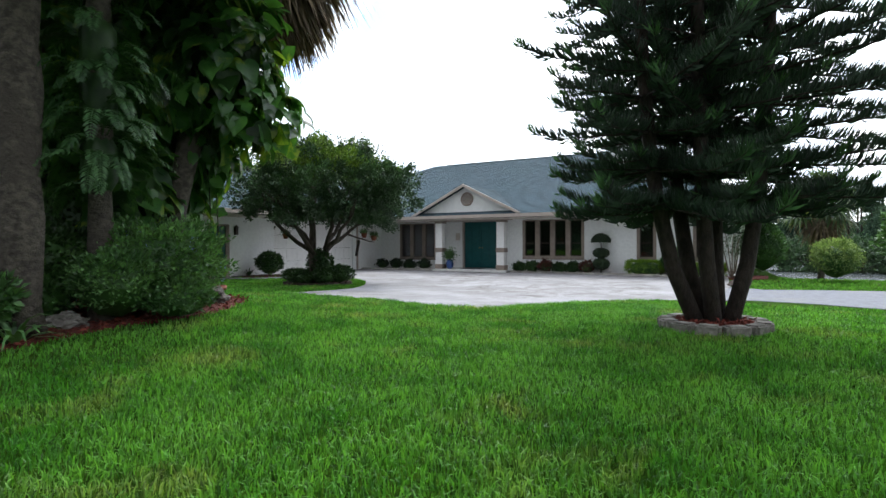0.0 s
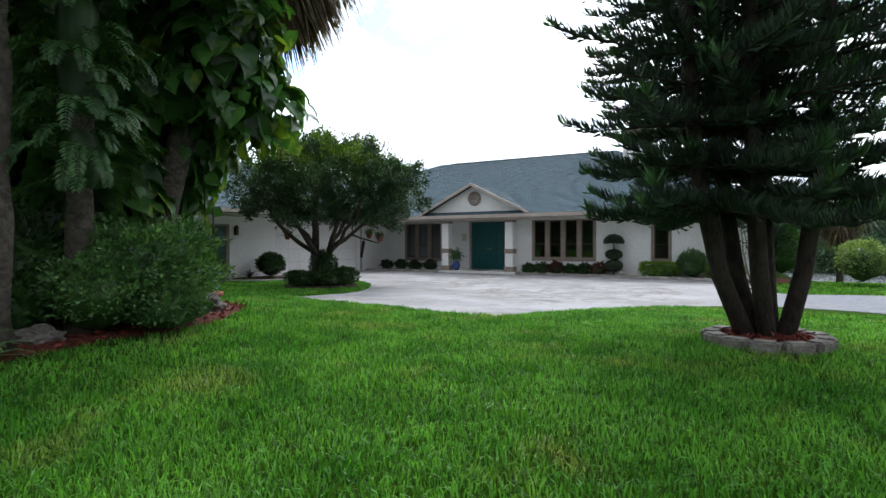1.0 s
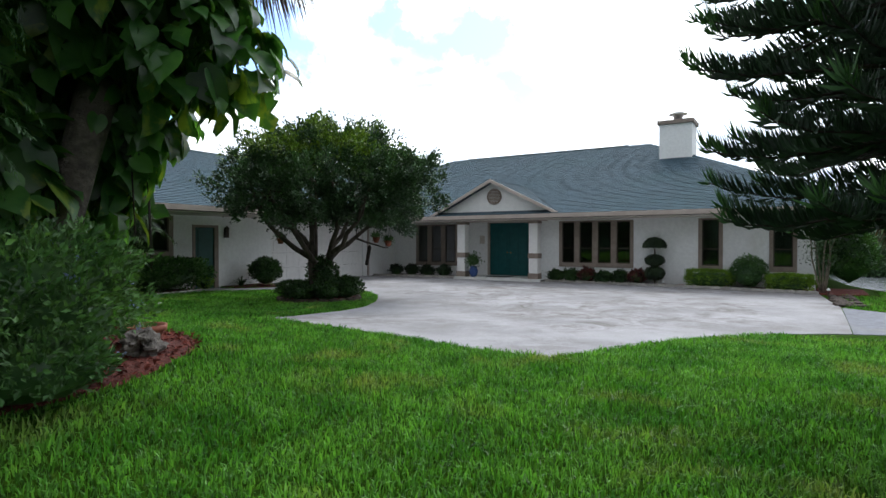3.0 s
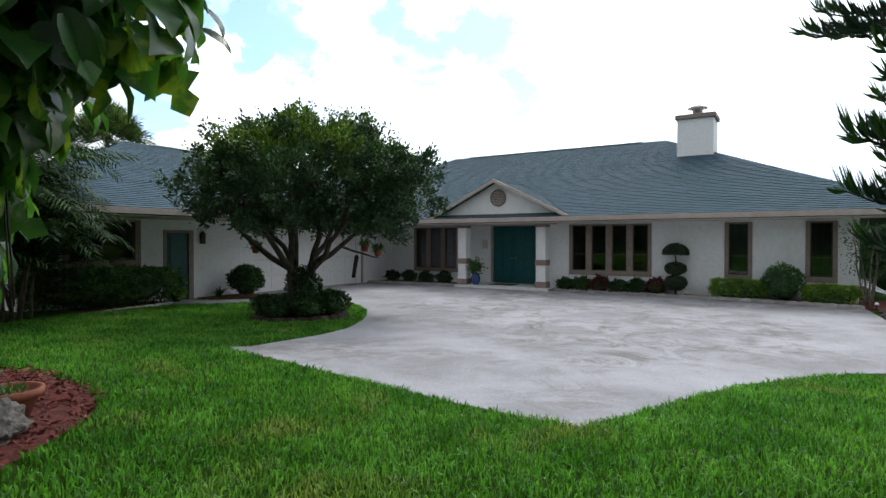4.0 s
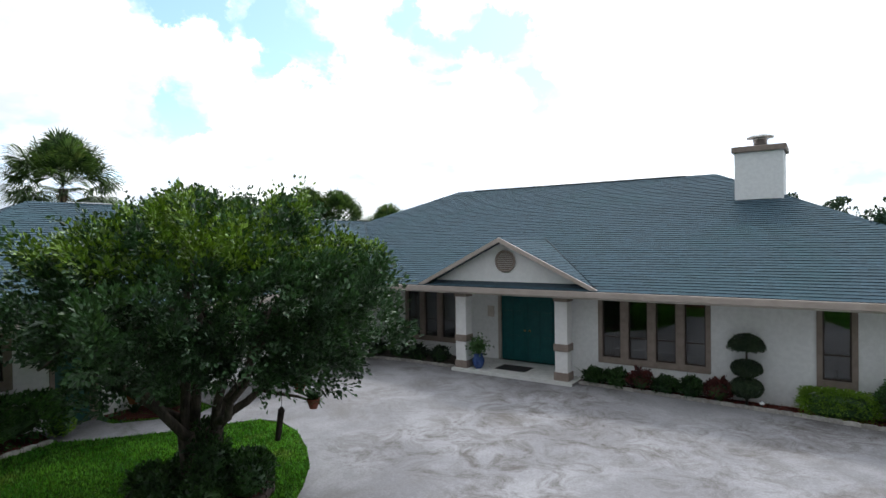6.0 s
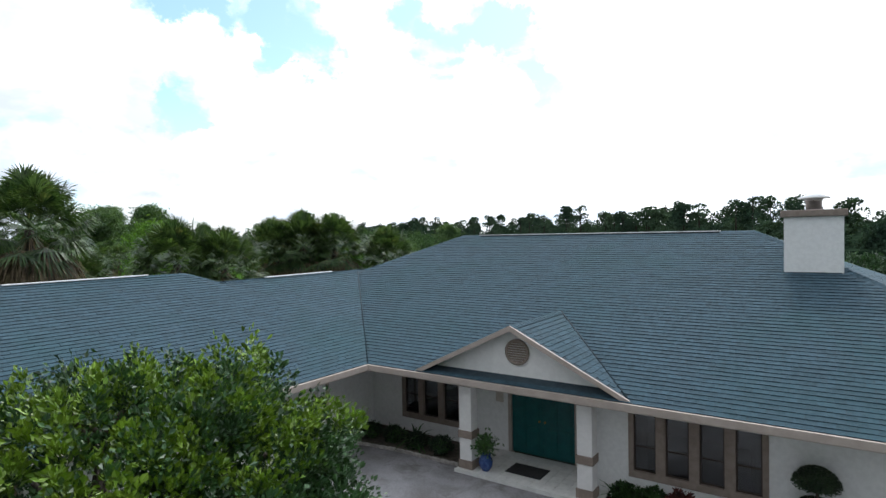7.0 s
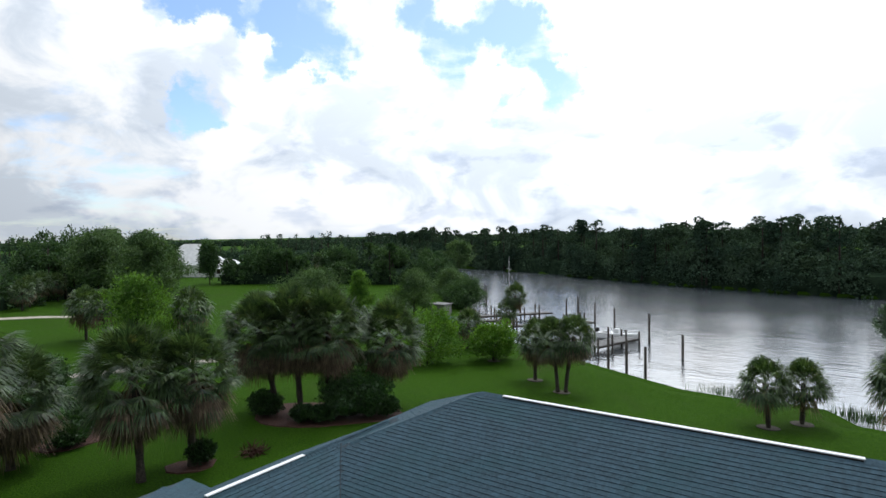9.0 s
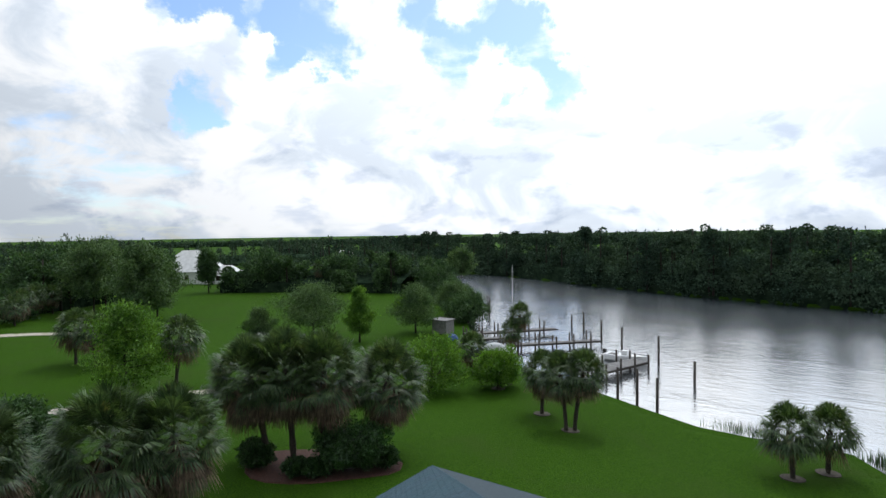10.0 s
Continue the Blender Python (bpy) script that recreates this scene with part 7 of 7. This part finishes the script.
for v in tarp_heap.verts:
    v.co = Vector((v.co.x * 0.9, v.co.y * 0.7, max(v.co.z, 0) * 0.9)) * (1 + 0.2 * noise.noise(v.co * 2)) + Vector((-59.7, 87.6, gz(-59.7, 87.6)))
tagged(part("tarpaulin", tarp_heap, "blue_tarp"), "blue tarpaulin heap on the bank", "tarpaulin")


# ---- far houses ----
def far_house(x, y, turn, wide, deep, wall_high, rise, label):
    root = thing("far_house", label, "house", (x, y, gz(x, y)), turn)
    part("wall", boxed(-wide / 2, wide / 2, -deep / 2, deep / 2, -0.5, wall_high), "stucco", root)
    bm = bmesh.new()
    low = [bm.verts.new((sx * (wide / 2 + 0.8), sy * (deep / 2 + 0.8), wall_high)) for sx, sy in ((-1, -1), (1, -1), (1, 1), (-1, 1))]
    a, b = bm.verts.new((-wide * 0.16, 0, wall_high + rise)), bm.verts.new((wide * 0.16, 0, wall_high + rise))
    for f in ((low[0], low[1], b, a), (low[2], low[3], a, b), (low[1], low[2], b), (low[3], low[0], a), low[::-1]):
        bm.faces.new(f)
    part("roof", bm, "white_roof", root, "pale metal roof")
    for k in range(4):
        u = -wide * 0.38 + wide * 0.25 * k
        part("window", boxed(u - 0.6, u + 0.6, -deep / 2 - 0.06, -deep / 2 - 0.003, 1.0, 2.6), "bronze", root)


far_house(-182.7, 117.8, 30, 17, 13, 3.6, 6.6, "large white house with a steep pale roof beyond the field")
far_house(-171, 123, 30, 9, 8, 2.6, 3.0, "smaller white annexe with a pale roof")
far_house(-262, 128, 20, 12, 8, 2.6, 2.2, "low white house far across the field")
far_house(-214, 216, 40, 14, 9, 3.2, 3.0, "white house far along the river")


# ---- woods ----
def woods(name, label, line, depth, high, count, leaf, seed, material="hazy_far_leaf", tall=0.0, base=0.0):
    """A belt of trees along a line: crowns of leafy clumps heaped over trunks, taller pines standing out."""
    rng = np.random.default_rng(seed)
    line = [Vector(p) for p in line]
    lengths = [(b - a).length for a, b in zip(line, line[1:])]
    total = sum(lengths)
    crowns = []
    trees = int(total * abs(depth) / 20)
    for _ in range(trees):
        left = rng.random() * total
        for a, b, l in zip(line, line[1:], lengths):
            if left <= l:
                break
            left -= l
        p = a.lerp(b, left / l)
        run = (b - a).normalized()
        back = rng.random() ** 1.6
        q = p + Vector((-run.y, run.x)) * depth * back
        tower = tall and rng.random() < 0.18
        h = high * (0.66 + 0.30 * back) * (0.80 + 0.34 * rng.random() + 0.22 * noise.noise((q.x * 0.04, q.y * 0.04, seed)))
        if tower:
            h = high * 0.92 + tall * (0.25 + 0.75 * rng.random())
        crowns.append((q.x, q.y, h, 1 if tower else 0))
    at, out = [], []
    per = max(count // max(len(crowns), 1), 12)
    wood = bmesh.new()
    for x, y, h, tower in crowns:
        z0 = base if base is not None else gz(x, y)
        r = (0.17 + 0.09 * rng.random()) * high if not tower else 0.21 * high
        v = scatter_dirs(rng, per, 0.25)
        lumps = 8 if tower else 9
        lump_of = rng.integers(0, lumps, per)
        lay = rng.random((lumps, 4))
        swing = lay[:, 1] * 6.2832
        if tower:
            # flat pads of needles round the top third of a bare trunk
            rise, apart = h * (0.66 + 0.32 * lay[:, 0]), r * (0.25 + 0.55 * (1 - lay[:, 0]))
            size = np.stack([r * 0.42 + 0 * rise, r * 0.42 + 0 * rise, r * 0.20 + 0 * rise], 1)
            tube(wood, [(x, y, z0), (x, y, z0 + h * 0.97)], [0.28, 0.12], 5)
        else:
            # a heap of rounded boughs, wider low down
            rise, apart = h * (0.10 + 0.78 * lay[:, 0]), r * (0.95 - 0.65 * lay[:, 0] ** 2) * np.sqrt(lay[:, 2])
            wide_by = r * (0.40 + 0.30 * lay[:, 3])
            size = np.stack([wide_by, wide_by, wide_by * 0.85], 1)
        p = v * size[lump_of] * (0.70 + 0.36 * rng.random((per, 1)))
        p[:, 0] += (np.cos(swing) * apart)[lump_of]
        p[:, 1] += (np.sin(swing) * apart)[lump_of]
        p[:, 2] += rise[lump_of]
        at.append(p + [x, y, z0])
        out.append(unit(v + scatter_dirs(rng, per, 0.2)))
    at, out = np.concatenate(at), np.concatenate(out)
    n = len(at)
    root = thing(name, label, "woods", (*line[0], base or 0), 0, kind="stuff")
    leaves = part("foliage", leaf_mesh("foliage", at, out, scatter_dirs(rng, n, 0.8), leaf * (0.7 + 0.8 * rng.random(n)), leaf * 0.7 * (0.7 + 0.7 * rng.random(n))), material)
    leaves.parent, leaves.matrix_parent_inverse = root, root.matrix_basis.inverted()
    if len(wood.verts):
        trunks = part("trunks", wood, "pine_bark")
        trunks.parent, trunks.matrix_parent_inverse = root, root.matrix_basis.inverted()
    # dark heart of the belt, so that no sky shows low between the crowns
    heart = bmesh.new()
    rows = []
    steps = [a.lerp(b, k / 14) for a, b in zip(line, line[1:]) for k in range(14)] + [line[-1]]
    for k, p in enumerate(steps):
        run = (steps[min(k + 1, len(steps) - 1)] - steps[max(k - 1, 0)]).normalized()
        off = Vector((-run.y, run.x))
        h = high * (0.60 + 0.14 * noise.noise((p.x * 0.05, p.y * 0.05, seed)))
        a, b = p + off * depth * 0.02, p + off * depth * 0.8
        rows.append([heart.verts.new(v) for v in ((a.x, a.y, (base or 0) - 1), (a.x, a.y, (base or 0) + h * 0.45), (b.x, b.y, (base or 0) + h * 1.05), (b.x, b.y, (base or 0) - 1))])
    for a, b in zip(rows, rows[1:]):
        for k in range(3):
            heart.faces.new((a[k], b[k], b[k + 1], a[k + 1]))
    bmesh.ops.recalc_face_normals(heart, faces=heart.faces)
    # the shade among the trunks is put into this sheet's dark colour
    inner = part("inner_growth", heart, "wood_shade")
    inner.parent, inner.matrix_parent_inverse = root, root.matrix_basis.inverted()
    return root


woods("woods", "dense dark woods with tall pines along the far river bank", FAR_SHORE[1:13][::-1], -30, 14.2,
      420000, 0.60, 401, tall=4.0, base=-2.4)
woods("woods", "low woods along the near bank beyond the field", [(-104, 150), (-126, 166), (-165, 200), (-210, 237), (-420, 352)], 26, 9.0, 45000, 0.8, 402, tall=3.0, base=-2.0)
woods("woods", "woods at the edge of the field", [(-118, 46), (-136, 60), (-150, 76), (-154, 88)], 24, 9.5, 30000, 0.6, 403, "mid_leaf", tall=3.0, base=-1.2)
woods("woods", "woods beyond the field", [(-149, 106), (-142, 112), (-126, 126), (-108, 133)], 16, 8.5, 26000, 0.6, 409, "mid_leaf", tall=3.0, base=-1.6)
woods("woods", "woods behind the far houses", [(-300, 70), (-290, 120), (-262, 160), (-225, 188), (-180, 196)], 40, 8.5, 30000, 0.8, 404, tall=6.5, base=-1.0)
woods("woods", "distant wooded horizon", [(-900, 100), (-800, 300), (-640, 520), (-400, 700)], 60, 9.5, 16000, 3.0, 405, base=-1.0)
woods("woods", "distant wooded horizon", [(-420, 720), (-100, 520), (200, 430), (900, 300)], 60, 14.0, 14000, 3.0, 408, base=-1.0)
# never in view; this belt is added only to close the left side
woods("woods", "unseen dark trees added to close off the property", [(-62, -2), (-66, 12), (-80, 22), (-110, 30), (-160, 40)], 10, 8.5, 14000, 0.5, 406, "mid_leaf", base=0.0)
# out of view; added so that the panes reflect something dark
woods("woods", "unseen trees behind the front lawn, added to darken window reflections", [(-70, -34), (-30, -38), (10, -38), (60, -32), (90, 0), (90, 60)], -12, 11.0, 9000, 0.7, 407, "needle", base=0.0)


# ---- grass ----
def grass(name, label, region, density, wide, long, seed, keep_out, keep_in=None):
    rng = np.random.default_rng(seed)
    x0, x1, y0, y1 = region
    count = int((x1 - x0) * (y1 - y0) * density)
    x, y = rng.uniform(x0, x1, count), rng.uniform(y0, y1, count)
    keep = np.ones(count, bool)
    for outline in keep_out:
        keep &= ~inside(x, y, outline)
    if keep_in is not None:
        keep &= keep_in(x, y, rng)
    x, y = x[keep], y[keep]
    n = len(x)
    tuft = 0.5 + 0.5 * np.sin(x * 7.1 + 1.7 * np.sin(y * 5.3)) * np.sin(y * 6.3 + 1.9 * np.sin(x * 4.1 + 1.0))
    heading, lean = rng.random(n) * 6.2832, 0.2 + 1.0 * rng.random(n) ** 1.3
    flat = np.stack([np.cos(heading), np.sin(heading), np.zeros(n)], 1)
    face_dir = rng.random(n) * 6.2832
    side = np.stack([np.cos(face_dir), np.sin(face_dir), np.zeros(n)], 1) * (wide * (0.7 + 0.6 * rng.random(n)))[:, None] / 2
    size = (long * (0.40 + 0.45 * tuft + 0.6 * rng.random(n) ** 1.5))[:, None]
    foot = np.stack([x, y, ground_z(x, y) - 0.004], 1)
    up = np.array([0, 0, 1.0])
    mid = foot + size * 0.55 * (up * 0.95 + flat * (lean * 0.35)[:, None])
    tip = foot + size * (up * (1 - 0.35 * lean)[:, None] + flat * (lean * 0.8)[:, None])
    verts = np.stack([foot - side, foot + side, mid + side * 0.8, mid - side * 0.8, tip], 1).reshape(-1, 3)
    base = np.arange(n)[:, None] * 5
    faces = np.concatenate([base + [[0, 1, 2]], base + [[0, 2, 3]], base + [[3, 2, 4]]], 1).reshape(-1, 3)
    return tagged(part(name, mesh_of(name, verts, faces), "blade"), label, "grass", kind="stuff")


def near_line(x, y, a, b):
    px, py = x - a[0], y - a[1]
    dx, dy = b[0] - a[0], b[1] - a[1]
    s = np.clip((px * dx + py * dy) / (dx * dx + dy * dy), 0, 1)
    return np.hypot(px - s * dx, py - s * dy)


RING = [(-0.85 + 0.66 * math.cos(6.2832 * k / 16), 8.45 + 0.71 * math.sin(6.2832 * k / 16)) for k in range(16)]
ISLE = [(-13.35 + 1.2 * math.cos(6.2832 * k / 16), 14.25 + 1.2 * math.sin(6.2832 * k / 16)) for k in range(16)]
HEDGE = [(-16.6, 8.7), (-17.05, 10.0), (-17.75, 12.1), (-18.0, 13.25), (-18.2, 14.0), (-30, 14.0), (-30, 8.7)]
OUT = [DRIVE, BED, RING, ISLE, SIDE, HEDGE]
grass("grass", "dense mown lawn grass", (-9.5, 4.5, 0.8, 14), 2000, 0.0115, 0.095, 501, OUT,
      lambda x, y, r: near_line(x, y, (-0.6, 1.5), (-4.4, 9.8)) < 2.7 + 1.6 * r.random(len(x)))
grass("grass", "dense mown lawn grass", (-12.5, 10, 1.5, 14), 850, 0.016, 0.085, 502, OUT,
      lambda x, y, r: near_line(x, y, (-0.6, 1.5), (-4.4, 9.8)) > 2.4 + 1.6 * r.random(len(x)))
grass("grass", "shaded lawn grass on the island", (-19.3, -10.9, 7.2, 17.2), 950, 0.017, 0.08, 503, OUT + [[(-12.5, 1.5), (10, 1.5), (10, 14), (-11.0, 14), (-11.0, 10.5), (-12.5, 10.5)]])
grass("grass", "lawn grass beside the river path", (-1.3, 8, 17.2, 25), 260, 0.022, 0.08, 504, OUT + [[(-1.3, 17), (-1.3, 23.2), (-0.2, 23.2), (-0.2, 26), (-2, 26), (-2, 17)]])


# ---- shingles ----
def shingle_field(origin, along, upslope, wide, rows, own, seed):
    """Tabs on one roof plane, kept where that plane is the uppermost; returns the corners of each tab."""
    rng = np.random.default_rng(seed)
    origin, along, upslope = np.array(origin, float), np.array(along, float), np.array(upslope, float)
    normal = np.cross(along, upslope)
    normal *= np.sign(normal[2])
    tabs = []
    for r in range(rows):
        shift = (0.155 if r % 2 else 0.0) + rng.random() * 0.02
        count = int(wide / 0.31) + 2
        start = np.arange(count) * 0.31 - 0.31 + shift
        width = 0.303 + rng.normal(size=count) * 0.003
        depth = 0.165 + rng.normal(size=count) * 0.006
        low = r * 0.145 - 0.02
        drop = 0.007 * rng.random(count)
        thick = 0.013 + 0.007 * rng.random(count)
        centre = origin + along * (start + 0.15)[:, None] + upslope * (low + 0.08)
        x, y = centre[:, 0], centre[:, 1]
        mine = ROOFS[own](x, y)
        best = np.max([f(x, y) for f in ROOFS.values()], 0)
        keep = (start > -0.2) & (start < wide - 0.1) & (np.abs(mine - best) < 0.02) & (np.abs(mine - centre[:, 2]) < 0.06)
        for share in (0.0, 0.305):
            end = origin + along * (start + share)[:, None] + upslope * (low + 0.08)
            keep &= np.max([f(end[:, 0], end[:, 1]) for f in ROOFS.values()], 0) - ROOFS[own](end[:, 0], end[:, 1]) > -0.02
            keep &= end[:, 2] - ROOFS[own](end[:, 0], end[:, 1]) < 0.03
        if own == "garage" and upslope[1] < 0:
            keep &= x < -22.9
        for s, w, d, e, h in zip(start[keep], width[keep], depth[keep], drop[keep], thick[keep]):
            p = origin + along * s + upslope * (low - e)
            tabs.append((p, along * w, upslope * (d + e), normal, normal * h))
    return tabs


def tab_arrays(tabs):
    p, a, u, n, h = (np.array([t[k] for t in tabs]) for k in range(5))
    verts = np.stack([p + n * 0.002, p + a + n * 0.002, p + n * 0.003 + h, p + a + n * 0.003 + h, p + u + n * 0.004, p + a + u + n * 0.004], 1).reshape(-1, 3)
    base = np.arange(len(tabs))[:, None] * 6
    faces = np.concatenate([base + [q] for q in ([0, 1, 3], [0, 3, 2], [2, 3, 5], [2, 5, 4], [0, 2, 4], [1, 5, 3])], 1).reshape(-1, 3)
    return verts, faces


def shadow_butts(ob):
    """Cut lower edges: black asphalt, with the courses' shadow lines put into the colour."""
    ob.data.materials.append(M["roof_line"])
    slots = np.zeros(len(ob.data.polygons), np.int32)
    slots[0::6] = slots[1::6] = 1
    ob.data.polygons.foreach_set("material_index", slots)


c, s = 1 / math.hypot(1, SLOPE), SLOPE / math.hypot(1, SLOPE)
planes = [("main", (-27.2, 23.235, EAVE), (1, 0, 0), (0, c, s), 26.93, 62, roof), ("main", (-0.27, 23.24, EAVE), (0, 1, 0), (-c, 0, s), 16.0, 62, roof),
          ("main", (-27.2, 23.24, EAVE), (0, 1, 0), (c, 0, s), 16.0, 62, roof), ("garage", (-17.395, 9.6, EAVE), (0, 1, 0), (-c, 0, s), 17.4, 45, roof_b),
          ("garage", (-29.0, 27.0, EAVE), (1, 0, 0), (0, -c, s), 11.6, 45, roof_b), ("garage", (-29.0, 9.6, EAVE), (1, 0, 0), (0, c, s), 11.6, 45, roof_b),
          ("wing", (-17.4, 21.0, EAVE - 0.006), (0, 1, 0), (-c, 0, s), 9.5, 40, roof_c), ("wing", (-27.6, 21.0, EAVE - 0.006), (0, 1, 0), (c, 0, s), 9.5, 40, roof_c)]
gc, gs = 1 / math.hypot(1, PITCH), PITCH / math.hypot(1, PITCH)
planes += [("gable", (PEAK_X + REACH, 23.3, PEAK_Z - PITCH * REACH), (0, 1, 0), (-gc, 0, gs), 3.4, 22, roof_d), ("gable", (PEAK_X - REACH, 23.3, PEAK_Z - PITCH * REACH), (0, 1, 0), (gc, 0, gs), 3.4, 22, roof_d)]
singles = 0
for number, (own, origin, along, upslope, wide, rows, deck) in enumerate(planes):
    tabs = shingle_field(origin, along, upslope, wide, rows, own, 600 + number)
    if not tabs:
        continue
    rest = []
    for t in tabs:
        # the stretch of the front slope above the porch is laid piece by piece
        if number == 0 and singles < 290 and -15.2 < t[0][0] < -10.6 and t[0][2] > 4.25 and t[0][2] < 5.4:
            v, f = tab_arrays([(np.zeros(3), *t[1:])])
            ob = part("shingle", mesh_of("shingle", v, f), "shingle_piece")
            shadow_butts(ob)
            ob.parent = deck
            ob.location = t[0]
            singles += 1
        else:
            rest.append(t)
    v, f = tab_arrays(rest)
    field = under_house("shingles", mesh_of("shingles", v, f), "shingle", "overlapping grey-green asphalt shingles", deck)
    field["kind"] = "stuff"
    shadow_butts(field)


def caps(a, b, deck, seed):
    """Overlapping cap shingles along a ridge or hip."""
    a, b = Vector(a), Vector(b)
    run = (b - a).normalized()
    across = run.cross(Vector((0, 0, 1))).normalized()
    up = across.cross(run)
    count = int((b - a).length / 0.15)
    verts, faces = [], []
    for k in range(count):
        p, q = a + run * 0.15 * k, a + run * (0.15 * k + 0.21)
        n = len(verts)
        for point, lift in ((p, 0.026), (q, 0.014)):
            verts += [point + across * 0.14 + up * (lift - 0.062), point + up * lift, point - across * 0.14 + up * (lift - 0.062)]
        verts += [p + across * 0.14 + up * -0.060, p + up * 0.0, p - across * 0.14 + up * -0.060]
        faces += [(n, n + 1, n + 4), (n, n + 4, n + 3), (n + 1, n + 2, n + 5), (n + 1, n + 5, n + 4), (n, n + 6, n + 1), (n + 6, n + 7, n + 1), (n + 1, n + 7, n + 2), (n + 7, n + 8, n + 2)]
    under_house("ridge_cap", mesh_of("ridge_cap", [tuple(v) for v in verts], faces), "shingle", "cap shingles along the ridge", deck)["kind"] = "stuff"


TOP = EAVE + 8.0 * SLOPE
caps((-19.2, 31.24, TOP), (-8.27, 31.24, TOP), roof, 1)
caps((-0.27, 23.24, EAVE), (-8.27, 31.24, TOP), roof, 2)
caps((-22.1, 28.34, EAVE + 5.1 * SLOPE), (-19.2, 31.24, TOP), roof, 3)
caps((-27.2, 39.24, EAVE), (-19.2, 31.24, TOP), roof, 4)
caps((-22.5, 22.1, EAVE + 5.1 * SLOPE), (-22.5, 28.3, EAVE + 5.1 * SLOPE), roof_c, 5)
caps((-23.2, 15.4, EAVE + 5.8 * SLOPE), (-23.2, 21.2, EAVE + 5.8 * SLOPE), roof_b, 6)
caps((-17.4, 9.6, EAVE), (-23.2, 15.4, EAVE + 5.8 * SLOPE), roof_b, 7)
caps((-22.5, 21.9, EAVE + 5.1 * SLOPE), (-23.2, 21.2, EAVE + 5.8 * SLOPE), roof_b, 8)
caps((PEAK_X, 23.3, PEAK_Z), (PEAK_X, 26.3, PEAK_Z), roof_d, 9)
